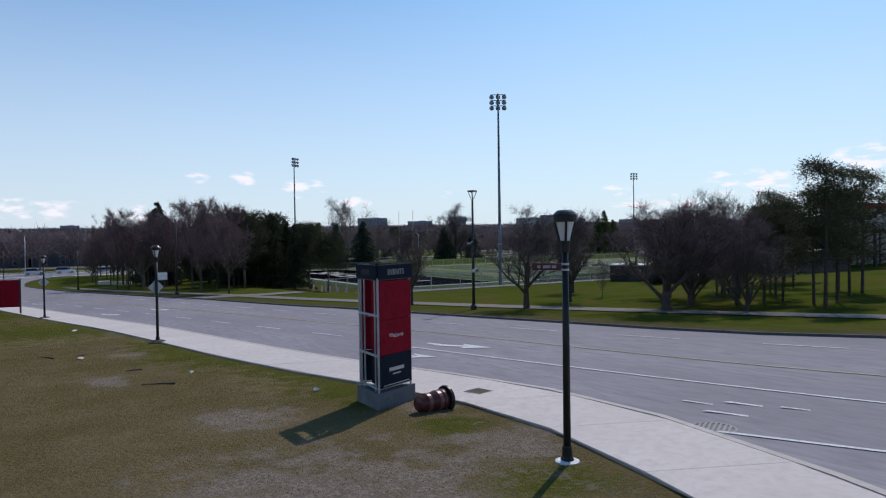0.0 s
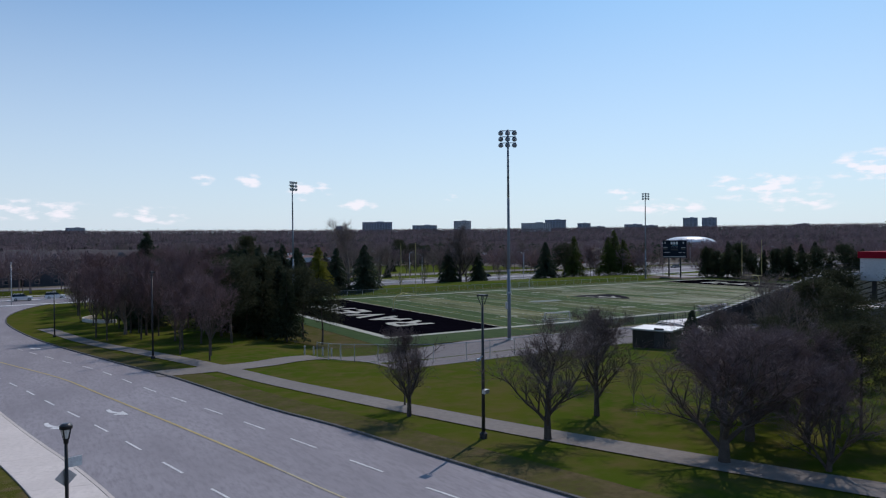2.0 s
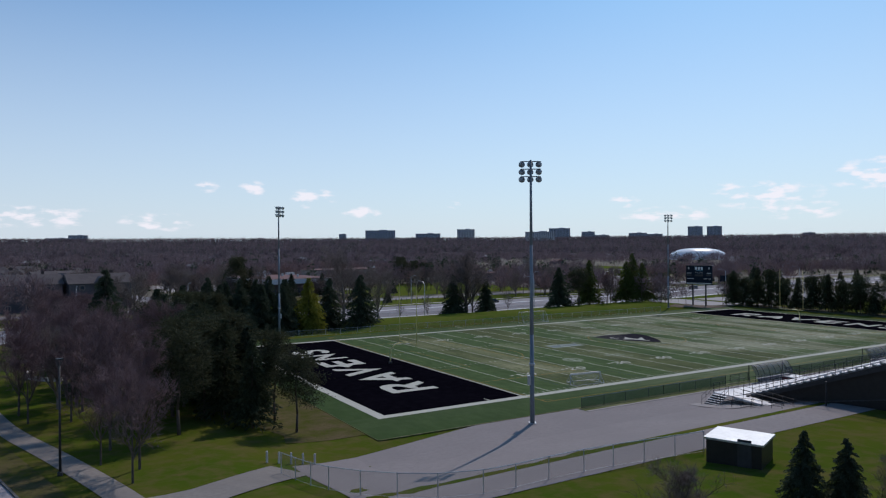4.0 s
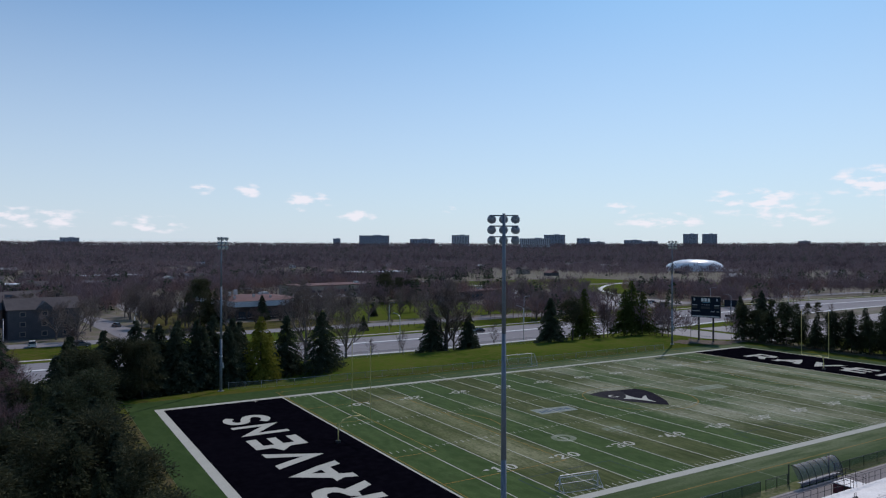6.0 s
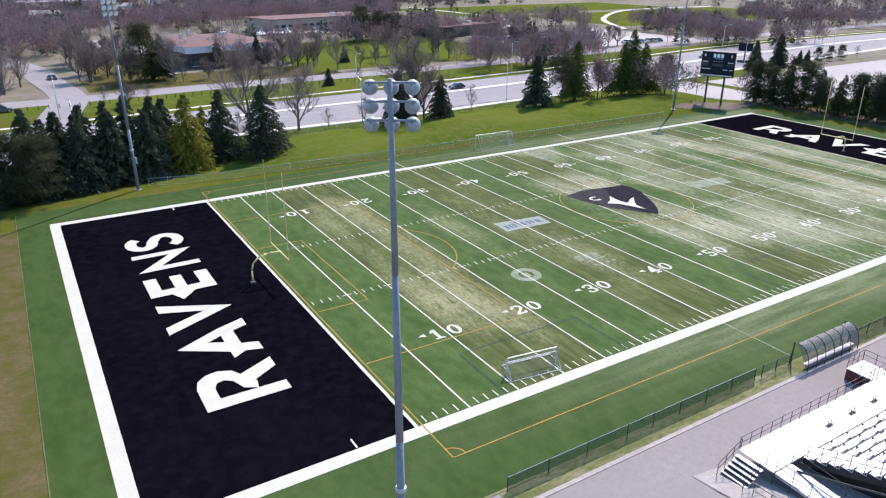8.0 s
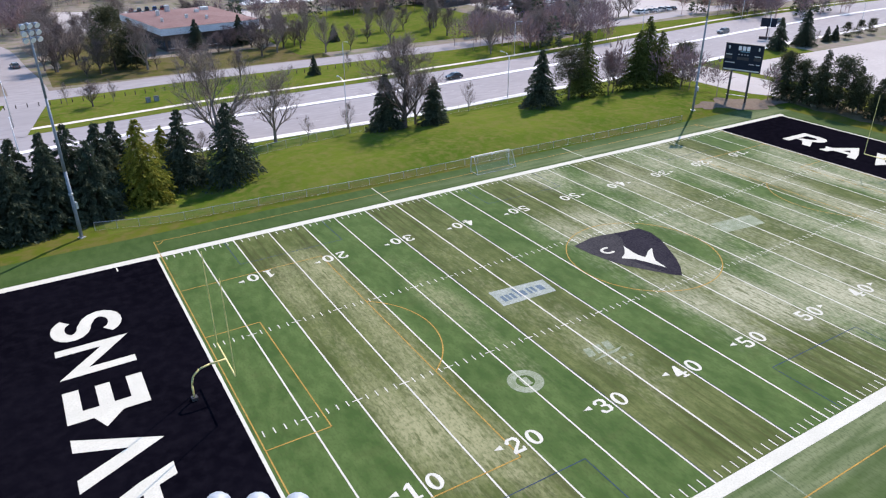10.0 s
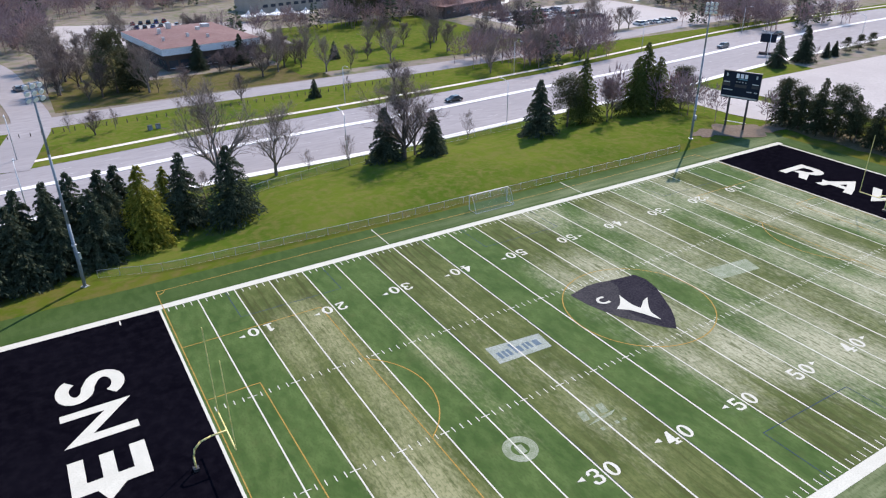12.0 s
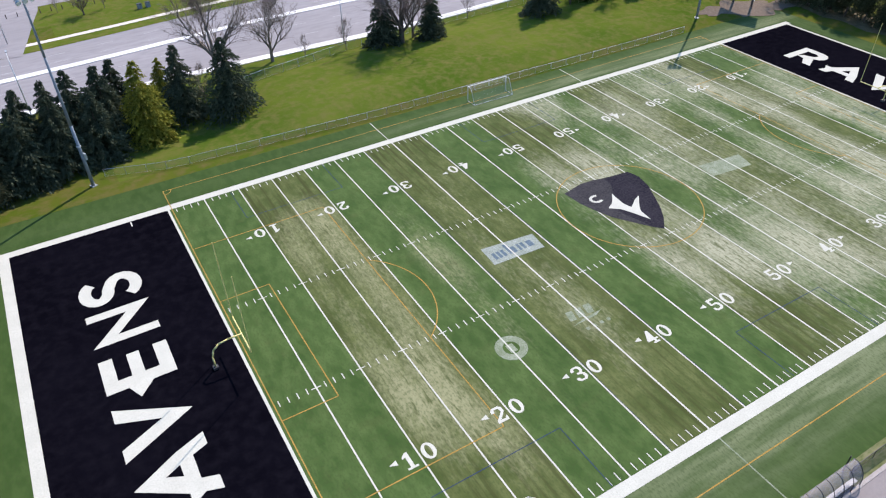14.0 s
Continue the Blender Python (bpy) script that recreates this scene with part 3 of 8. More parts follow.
FADED_YELLOW = material("faded_yellow_paint", (0.46, 0.40, 0.24), (0.54, 0.48, 0.32), 1.2, 0.8, fine=9, third=(0.34, 0.30, 0.22))
YEL = spline([(-62.5, 2), (-60.8, -3.8), (-57.2, -15.9), (-55.1, -26.1), (-51.3, -45.3), (-49.4, -56.1), (-48.0, -63.2), (-47.0, -70.4), (-45.6, -78.1), (-43, -86), (-39, -97)], 3)
YA, YB = [p for p in YEL if p.y > -52], [p for p in YEL if p.y <= -50]
part("yellow_line", draped(offset(YA, -0.07), offset(YA, 0.07), 0.045, 1), M_YELLOW, campus_road)
part("yellow_line", draped(offset(YB, -0.05), offset(YB, 0.05), 0.047, 1), FADED_YELLOW, campus_road, "faded pale stretch of the centre line")
FD = spline([(-60.5, 12), (-56.5, -4), (-53.9, -14.4), (-51.9, -26.3), (-49.8, -36.8), (-47.8, -47.7), (-45.9, -58.3), (-44.6, -64), (-42.6, -72), (-39.5, -81), (-35, -92)], 3)
for k in dashes(FD, 0.045, 2.6, 2.9, 0.11):
    part("lane_dash", k, M_ROADWHITE, campus_road)
ND = spline([(-66, 5), (-61, -15), (-58.1, -28.6), (-55.9, -38.9), (-53.9, -49.6), (-51.9, -60), (-50.9, -65.5)], 3)
for k in dashes(ND, 0.045, 2.4, 3.0, 0.11):
    part("lane_dash", k, M_ROADWHITE, campus_road)
SOL = spline([(-51.5, -65.0), (-51.1, -67.3), (-50.1, -72.9), (-48.6, -80.0), (-46.6, -87)], 2)
part("white_line", draped(offset(SOL, -0.06), offset(SOL, 0.06), 0.045, 1), M_ROADWHITE, campus_road)
SOL = spline([(-52.9, -80.4), (-52.0, -82.6), (-50, -87)], 2)
part("white_line", draped(offset(SOL, -0.06), offset(SOL, 0.06), 0.045, 1), M_ROADWHITE, campus_road)


def turn_arrow(x, y, ang, flip=1, size=1.0):
    """A painted turn arrow: a bent shaft and a broad head with one barb."""
    g = Geo()
    for poly in ([(0, 0.02), (0.05, -0.22), (0.9, -0.38), (0.9, -0.04)], [(0.9, -0.04), (0.9, -0.38), (1.5, -0.30), (1.40, 0.08)], [(1.40, 0.08), (1.5, -0.30), (2.05, 0.0), (1.9, 0.30)],
                 [(1.35, 0.50), (1.9, -0.02), (2.15, -0.46), (2.95, 0.34)]):
        vs = []
        for a, b in poly:
            a, b = a * size, b * flip * size
            px, py = x + a * math.cos(ang) - b * math.sin(ang), y + a * math.sin(ang) + b * math.cos(ang)
            vs.append((px, py, height(px, py) + 0.046))
        g.add(vs, [(0, 1, 2, 3)])
    part("arrow", g, M_ROADWHITE, campus_road)


turn_arrow(-50.2, -65.4, radians(-78), 1)
turn_arrow(-52.7, -66.6, radians(-78), 1, 0.8)
turn_arrow(-58.6, -34.7, radians(-78), 1, 0.9)
turn_arrow(-55.1, -32.8, radians(-78), 1, 0.9)
turn_arrow(-62.4, -13.0, radians(-76), 1, 0.9)
turn_arrow(-59.0, 11.8, radians(-76), 1, 0.9)
for f, near_half in ((0.33, True), (0.66, True), (0.36, False), (0.68, False)):
    pairs = zip(AV_NEAR, AV_MID) if near_half else zip(AV_MID, AV_FAR)
    L = [p.lerp(q, f) for p, q in pairs if -120 < p.x < 330]
    for k in dashes(L, 0.055, 3.0, 6.0, 0.12):
        part("lane_dash", k, M_AVENUEPAINT, avenue)

VERGE = [p for p in FAR if p.y < 12]
tagged(part("verge", draped(offset(VERGE, -0.2), offset(VERGE, -2.6), 0.035, 3), M_VERGE), "dry brown grass verge behind the kerb", "verge", kind="structure")

# ---- football field ----
YD, WIDE, LONG = 0.9144, 59.436, 100.584


def turf_material():
    """Artificial turf: ten-yard bands of fresh green and olive, worn pale along the middle, with drag streaks along its
    length and sun-side haze painted over the far half.
    """
    m = bpy.data.materials.new("artificial_turf")
    m.use_nodes = True
    n, l = m.node_tree.nodes, m.node_tree.links
    b = n["Principled BSDF"]
    b.inputs["Roughness"].default_value, b.inputs["Specular IOR Level"].default_value = 0.85, 0.045

    def mth(op, a, b_=None, c=None):
        k = n.new("ShaderNodeMath")
        k.operation = op
        for i, v in enumerate((a, b_, c)):
            if v is None:
                continue
            if isinstance(v, (int, float)):
                k.inputs[i].default_value = v
            else:
                l.new(v, k.inputs[i])
        return k.outputs[0]

    def rng(v, lo, hi, to0=0.0, to1=1.0):
        k = n.new("ShaderNodeMapRange")
        k.interpolation_type = "SMOOTHSTEP"
        for i, q in enumerate((lo, hi, to0, to1)):
            k.inputs[i + 1].default_value = q
        l.new(v, k.inputs[0])
        return k.outputs[0]

    def nse(scale, stretch, detail=5):
        mp, t = n.new("ShaderNodeMapping"), n.new("ShaderNodeTexNoise")
        mp.inputs["Scale"].default_value = stretch
        l.new(pos, mp.inputs[0])
        l.new(mp.outputs[0], t.inputs["Vector"])
        t.inputs["Scale"].default_value, t.inputs["Detail"].default_value = scale, detail
        return t.outputs[0]

    def mix(f, c0, c1):
        k = n.new("ShaderNodeMix")
        k.data_type = "RGBA"
        l.new(f, k.inputs[0])
        for i, c in ((6, c0), (7, c1)):
            if isinstance(c, tuple):
                k.inputs[i].default_value = (*c, 1)
            else:
                l.new(c, k.inputs[i])
        return k.outputs[2]

    pos = n.new("ShaderNodeNewGeometry").outputs["Position"]
    sep = n.new("ShaderNodeSeparateXYZ")
    l.new(pos, sep.inputs[0])
    x, y = sep.outputs[0], sep.outputs[1]
    inside = mth("MULTIPLY", rng(y, 0.0, 0.05), rng(y, WIDE, WIDE + 0.05, 1.0, 0.0))
    inside = mth("MULTIPLY", inside, mth("MULTIPLY", rng(x, 0.0, 0.05), rng(x, LONG, LONG + 0.05, 1.0, 0.0)))
    band = mth("GREATER_THAN", mth("MODULO", mth("ADD", x, 20 * YD * 5), 20 * YD), 10 * YD)
    band = mth("MULTIPLY", band, inside)
    patches = rng(nse(0.30, (1, 0.6, 1), 10), 0.36, 0.64)
    mottle = rng(nse(1.1, (1, 0.45, 1), 10), 0.40, 0.62)
    patches = mth("MULTIPLY_ADD", patches, 0.5, mth("MULTIPLY", mottle, 0.5))
    green = mix(patches, (0.034, 0.069, 0.018), (0.067, 0.110, 0.034))
    olive = mix(patches, (0.050, 0.070, 0.020), (0.098, 0.116, 0.042))
    base = mix(band, green, olive)
    margin = mix(patches, (0.027, 0.057, 0.014), (0.043, 0.077, 0.022))
    base = mix(inside, margin, base)
    streak = nse(2.0, (1.0, 0.05, 1), 8)
    fleck = nse(3.2, (1.0, 0.35, 1), 10)
    broad = nse(0.085, (1, 0.55, 1), 5)
    # brown drag streaks across the olive bands, stronger towards both sidelines
    sides = mth("MAXIMUM", rng(y, 38, 56), rng(y, 4, 16, 0.7, 0.0))
    dark = mth("MULTIPLY", rng(nse(1.5, (1.0, 0.06, 1), 8), 0.46, 0.62), mth("MULTIPLY_ADD", sides, 0.45, 0.40))
    base = mix(mth("MULTIPLY", mth("MULTIPLY", dark, band), inside), base, (0.042, 0.050, 0.016))
    # pale wear in lanes across the field
    mid = mth("MULTIPLY", rng(y, 0, 15), rng(y, 38, 59, 1.0, 0.0))
    lanes = None
    for at, half, much in ((11.4, 3.6, 0.74), (15.4, 4.4, 1.0), (24.0, 4.0, 0.26), (32.0, 5.5, 0.46), (46.5, 5.0, 0.62), (53.0, 5.5, 0.98), (60.0, 5.0, 0.46), (67.0, 6.0, 0.44), (77.0, 6.5, 0.58), (86.0, 7.5, 1.0), (94.5, 5.0, 0.80)):
        k = mth("MULTIPLY", mth("MULTIPLY", rng(x, at - half, at), rng(x, at, at + half, 1.0, 0.0)), much)
        lanes = k if lanes is None else mth("MAXIMUM", lanes, k)
    place = mth("MULTIPLY", mid, lanes)
    near_side = mth("MULTIPLY", mth("MULTIPLY", rng(x, 47, 55), rng(x, 86, 98, 1.0, 0.0)), mth("MULTIPLY", rng(y, -1, 8), rng(y, 12, 26, 1.0, 0.0)))
    place = mth("MAXIMUM", place, mth("MULTIPLY", near_side, 0.58))
    # even paleness past midfield paints in the sun-side haze
    place = mth("MAXIMUM", place, mth("MULTIPLY", mth("MULTIPLY", rng(x, 40, 56), inside), 0.30))
    stand_side = mth("MULTIPLY", mth("MULTIPLY", rng(y, -9, -1.5), rng(y, -0.2, 0.0, 1.0, 0.0)), rng(x, 2, 40, 0.10, 0.78))
    bank_side = mth("MULTIPLY", mth("MULTIPLY", rng(y, 60.6, 61.6), rng(y, 62.4, 66.0, 1.0, 0.0)), rng(x, 12, 70, 0.05, 0.60))
    trodden = mth("MULTIPLY", mth("MAXIMUM", stand_side, bank_side), rng(nse(0.9, (0.12, 1.0, 1), 8), 0.30, 0.72, 0.25, 1.0))
    base = mix(trodden, base, (0.185, 0.205, 0.120))
    rough_edge = mth("ADD", mth("MULTIPLY", mth("SUBTRACT", streak, 0.5), 0.55), mth("ADD", mth("MULTIPLY", mth("SUBTRACT", fleck, 0.5), 1.2), mth("MULTIPLY", mth("SUBTRACT", broad, 0.5), 3.0)))
    wear_haze = mth("MULTIPLY", rng(mth("ADD", place, rough_edge), 0.05, 1.25), rng(place, 0.02, 0.30))
    # worn tone, paler and greyer over the far half for the haze
    base = mix(wear_haze, base, mix(rng(x, 20, 52), (0.232, 0.232, 0.130), (0.305, 0.305, 0.215)))
    crumbs = mth("MULTIPLY", rng(nse(2.6, (1.0, 0.14, 1), 10), 0.52, 0.66), rng(wear_haze, 0.25, 0.7, 0.0, 0.8))
    base = mix(crumbs, base, (0.066, 0.080, 0.030))
    scuff = mth("MULTIPLY", mth("MULTIPLY", rng(nse(0.55, (0.30, 1.3, 1), 8), 0.48, 0.70), rng(nse(1.3, (1.0, 0.08, 1), 6), 0.40, 0.66)), mth("MULTIPLY", inside, 0.34))
    base = mix(scuff, base, (0.062, 0.070, 0.026))
    fine = nse(5.0, (1, 0.5, 1), 6)
    base = mix(mth("MULTIPLY", rng(fine, 0.46, 0.66), 0.42), base, (0.036, 0.058, 0.019))
    l.new(base, b.inputs["Base Color"])
    return m


M_TURF = turf_material()
g = Geo()
g.add([(-23, -8.5, 0), (124, -8.5, 0), (124, 66.8, 0), (-23, 66.8, 0)], [(0, 1, 2, 3)])
field = part("football_field", g, M_TURF)
tagged(field, "green artificial turf football field, worn pale in the middle", "sports field", kind="structure")


def flat(name, pts, z, mat, label=""):
    return part(name, Geo().poly(pts, z), mat, field, label)


def rect(name, x0, y0, x1, y1, z, mat, label=""):
    return flat(name, [(x0, y0), (x1, y0), (x1, y1), (x0, y1)], z, mat, label)


rect("end_zone", -18.288, 0, -0.15, WIDE, 0.008, M_TURFBLACK, "black end zone turf")
rect("end_zone", LONG + 0.15, 0, LONG + 18.288, WIDE, 0.008, M_TURFBLACK, "black end zone turf")
B = 1.15
rect("boundary_stripe", -18.288 - B, -B, LONG + 18.288 + B, 0, 0.012, M_TURFWHITE, "broad white sideline stripe")
rect("boundary_stripe", -18.288 - B, WIDE, LONG + 18.288 + B, WIDE + B, 0.012, M_TURFWHITE, "broad white sideline stripe")
rect("boundary_stripe", -18.288 - B, 0, -18.288, WIDE, 0.012, M_TURFWHITE, "broad white end stripe")
rect("boundary_stripe", LONG + 18.288, 0, LONG + 18.288 + 0.5, WIDE, 0.012, M_TURFWHITE, "white end stripe")
for k in range(0, 111, 5):
    x = k * YD
    h = 0.14 if k in (0, 110) else 0.09 if k in (35, 45, 55, 65, 75) else 0.075
    rect("yard_line", x - h, 0, x + h, WIDE, 0.014, M_TURFWHITE)
for k in (35, 75):
    rect("coaching_line", k * YD - 0.07, -8.2, k * YD + 0.07, -B, 0.014, M_FADED)
    rect("coaching_line", k * YD - 0.07, WIDE + B, k * YD + 0.07, 66.6, 0.014, M_TURFWHITE)
hashes = Geo()
for k in range(1, 110):
    if k % 5:
        x = k * YD
        for y0, y1 in ((0.15, 1.0), (22.0, 22.75), (36.7, 37.45), (WIDE - 1.0, WIDE - 0.15)):
            hashes.add([(x - 0.05, y0, 0.014), (x + 0.05, y0, 0.014), (x + 0.05, y1, 0.014), (x - 0.05, y1, 0.014)], [(0, 1, 2, 3)])
    else:
        for y0 in (22.38, 37.08):
            hashes.add([(k * YD - 0.5, y0 - 0.05, 0.016), (k * YD + 0.5, y0 - 0.05, 0.016), (k * YD + 0.5, y0 + 0.05, 0.016), (k * YD - 0.5, y0 + 0.05, 0.016)], [(0, 1, 2, 3)])
tagged(part("hash_marks", hashes, M_TURFWHITE, field), kind="stuff")
rect("end_zone_tick", -4.72, 0.1, -4.57, 1.2, 0.016, M_TURFWHITE)
rect("end_zone_tick", -4.72, WIDE - 1.2, -4.57, WIDE - 0.1, 0.016, M_TURFWHITE)


def glyph(text, size, bold):
    """A word in the built-in font as a flat mesh, centred, of a given capital height."""
    cu = bpy.data.curves.new("glyph", "FONT")
    cu.body, cu.align_x, cu.align_y, cu.fill_mode = text, "CENTER", "CENTER", "FRONT"
    cu.size, cu.offset = size / 0.73, bold
    tmp = bpy.data.objects.new("glyph", cu)
    scene.collection.objects.link(tmp)
    me = bpy.data.meshes.new_from_object(tmp.evaluated_get(bpy.context.evaluated_depsgraph_get()))
    bpy.data.objects.remove(tmp)
    return me


def lay(name, me, mat, x, y, z, rz, parent, label="", sx=1.0):
    me.materials.clear()
    me.materials.append(mat)
    ob = part(name, me, mat, parent, label)
    ob.matrix_basis = pose(x, y, z, 0, 0, rz) @ Matrix.Diagonal((sx, 1, 1, 1))
    return ob


SERIF = {
    "1": ([[(0.28, 0.12), (0.28, 0.76), (0.10, 0.68), (0.10, 0.80), (0.34, 1.0), (0.50, 1.0), (0.50, 0.12)], [(0.08, 0), (0.70, 0), (0.70, 0.12), (0.08, 0.12)]]),
    "2": ([[(0.05, 0), (0.75, 0), (0.78, 0.28), (0.68, 0.28), (0.62, 0.16), (0.05, 0.16)], [(0.05, 0.16), (0.30, 0.16), (0.78, 0.58), (0.60, 0.62)], [(0.78, 0.58), (0.78, 0.84), (0.62, 1.0), (0.20, 1.0), (0.04, 0.84), (0.04, 0.68), (0.22, 0.68), (0.28, 0.86), (0.52, 0.86), (0.58, 0.76), (0.60, 0.62)]]),
    "3": ([[(0.04, 0.28), (0.04, 0.14), (0.20, 0), (0.62, 0), (0.80, 0.14), (0.80, 0.40), (0.66, 0.52), (0.40, 0.46), (0.58, 0.40), (0.60, 0.22), (0.52, 0.12), (0.30, 0.12), (0.22, 0.28)], [(0.30, 0.46), (0.40, 0.46), (0.66, 0.52), (0.78, 0.64), (0.78, 0.86), (0.62, 1.0), (0.22, 1.0), (0.06, 0.86), (0.06, 0.72), (0.24, 0.72), (0.30, 0.88), (0.50, 0.88), (0.58, 0.78), (0.58, 0.66), (0.50, 0.58), (0.30, 0.58)]]),
    "4": ([[(0.44, 0.12), (0.44, 0.24), (0.02, 0.24), (0.02, 0.36), (0.14, 0.36), (0.44, 0.78), (0.44, 0.36), (0.62, 0.36), (0.62, 0.12)], [(0.02, 0.36), (0.14, 0.36), (0.44, 0.78), (0.44, 1.0)], [(0.44, 0.36), (0.62, 0.36), (0.62, 1.0), (0.44, 1.0)], [(0.62, 0.24), (0.82, 0.24), (0.82, 0.36), (0.62, 0.36)], [(0.30, 0), (0.76, 0), (0.76, 0.12), (0.30, 0.12)]]),
    "5": ([[(0.10, 0.48), (0.10, 1.0), (0.72, 1.0), (0.72, 0.84), (0.28, 0.84), (0.28, 0.60)], [(0.10, 0.48), (0.28, 0.60), (0.60, 0.62), (0.80, 0.48), (0.60, 0.34), (0.54, 0.48), (0.30, 0.48)], [(0.80, 0.48), (0.80, 0.16), (0.62, 0), (0.20, 0), (0.04, 0.14), (0.04, 0.28), (0.22, 0.28), (0.28, 0.14), (0.52, 0.14), (0.60, 0.22), (0.60, 0.34)]]),
}


def digit_zero():
    g = Geo()
    n = 20
    vs = []
    for i in range(n):
        w = 2 * math.pi * i / n
        vs += [(0.42 + 0.40 * math.cos(w), 0.5 + 0.5 * math.sin(w), 0), (0.42 + 0.17 * math.cos(w), 0.5 + 0.37 * math.sin(w), 0)]
    return g.add(vs, [(2 * i, (2 * i + 2) % (2 * n), (2 * i + 3) % (2 * n), 2 * i + 1) for i in range(n)])


DIGITS = {"0": digit_zero().mesh("yard_digit", M_TURFWHITE)}
for d, polys in SERIF.items():
    g = Geo()
    for p in polys:
        g.poly(p, 0)
    DIGITS[d] = g.mesh("yard_digit", M_TURFWHITE)
ARROW = Geo().poly([(0, -0.28), (0.75, 0), (0, 0.28)], 0).mesh("yard_arrow", M_TURFWHITE)
for k in range(10, 110, 10):
    mark = str(min(k, 110 - k))
    for y, rz in ((10.0, 0), (49.4, 180)):
        s = 1 if rz == 0 else -1
        for d, dx in ((mark[0], -1.62), (mark[1], 0.22)):
            ob = part("yard_digit", DIGITS[d], None, field)
            ob.matrix_basis = pose(k * YD + s * dx, y - s * 0.0, 0.018, 0, 0, rz) @ Matrix.Diagonal((1.6, 1.75, 1, 1))
        toward = -1 if k < 55 else 1
        ob = part("yard_arrow", ARROW, None, field)
        ob.matrix_basis = pose(k * YD + toward * 2.0, y + s * 1.2, 0.018, 0, 0, 180 if toward < 0 else 0)

# end zone letters: height runs along -x for the near zone, reading from y small to y large
BIG = {
    "R": [[(0, 0), (1.35, 0), (1.35, 6.5), (0, 6.5)],
          [(1.35, 5.2), (2.9, 5.2), (3.6, 4.9), (3.75, 4.3), (3.3, 3.7), (1.9, 3.2), (1.35, 2.2), (2.4, 2.0), (4.0, 2.9), (4.9, 3.4), (5.35, 4.4), (5.2, 5.4), (4.5, 6.2), (3.4, 6.5), (1.35, 6.5)],
          [(1.9, 3.2), (3.9, 0), (5.45, 0), (4.0, 2.9)]],
    "A": [[(3.7, 6.5), (1.2, 2.6), (3.1, 2.6), (3.75, 3.9)], [(3.7, 6.5), (3.75, 3.9), (4.4, 2.6), (5.85, 2.6)], [(0, 2.6), (0.75, 1.4), (6.3, 1.4), (5.85, 2.6)], [(0.75, 1.4), (0.3, 0), (1.75, 0), (2.2, 1.4)], [(4.85, 1.4), (5.35, 0), (6.85, 0), (6.3, 1.4)]],
    "V": [[(0, 6.5), (1.55, 6.5), (3.4, 2.7), (3.3, 0)], [(3.3, 0), (3.4, 2.7), (4.9, 6.5), (6.6, 6.5)]],
    "E": [[(0, 0), (1.45, 0), (1.45, 6.5), (0, 6.5)], [(1.45, 0), (4.7, 0), (4.7, 1.35), (1.45, 1.35)], [(1.45, 2.7), (4.6, 2.7), (4.6, 3.9), (1.45, 3.9)], [(1.45, 5.2), (4.8, 5.2), (4.8, 6.5), (1.45, 6.5)], [(0, 2.2), (-1.7, 3.7), (0, 4.5)]],
    "N": [[(0, 0), (1.1, 0), (1.1, 4.7), (0, 6.5)], [(4.2, 1.8), (5.3, 0), (5.3, 6.5), (4.2, 6.5)], [(0, 6.5), (0.9, 4.1), (5.3, 0), (4.4, 2.4)]],
}


def letter_s():
    pts = []
    for i in range(13):
        w = radians(20 + 250 * i / 12)
        pts.append((2.4 + 1.75 * math.cos(w), 4.75 + 1.2 * math.sin(w)))
    for i in range(1, 13):
        w = radians(90 - 250 * i / 12)
        pts.append((2.4 + 1.85 * math.cos(w), 2.0 + 1.35 * math.sin(w)))
    g = Geo()
    vs = []
    for i, p in enumerate(pts):
        a, b = Vector(pts[max(i - 1, 0)]), Vector(pts[min(i + 1, len(pts) - 1)])
        t = (b - a).normalized()
        k = Vector((-t.y, t.x)) * 0.64
        vs += [(p[0] - k.x, p[1] - k.y, 0), (p[0] + k.x, p[1] + k.y, 0)]
    return g.add(vs, [(2 * i, 2 * i + 1, 2 * i + 3, 2 * i + 2) for i in range(len(pts) - 1)])


LETTERS = {"S": letter_s().mesh("letter", M_TURFWHITE)}
for c, polys in BIG.items():
    g = Geo()
    for i, p in enumerate(polys):
        g.poly(p, 0.0004 * i)
    LETTERS[c] = g.mesh("letter", M_TURFWHITE)
for c, at in (("R", 9.5), ("A", 16.2), ("V", 23.0), ("E", 31.6), ("N", 38.5), ("S", 45.0)):
    ob = part("letter", LETTERS[c], None, field)
    ob.matrix_basis = pose(-5.9, at, 0.016, 0, 0, 90)
    ob = part("letter", LETTERS[c], None, field)
    ob.matrix_basis = pose(LONG + 5.0, WIDE - at, 0.016, 0, 0, -90)

M_PATCH = material("pale_patch_paint", (0.22, 0.25, 0.23), (0.30, 0.33, 0.31), 0.9, 0.9, fine=6, third=(0.13, 0.16, 0.11))
M_SHIELDDARK = matt(material("shield_dark_paint", (0.014, 0.013, 0.020), (0.024, 0.022, 0.030), 0.5, 0.9, fine=8, third=(0.04, 0.038, 0.042)))
M_SLATE = material("faded_slate_paint", (0.06, 0.10, 0.14), (0.11, 0.15, 0.18), 0.9, 0.9, fine=8)
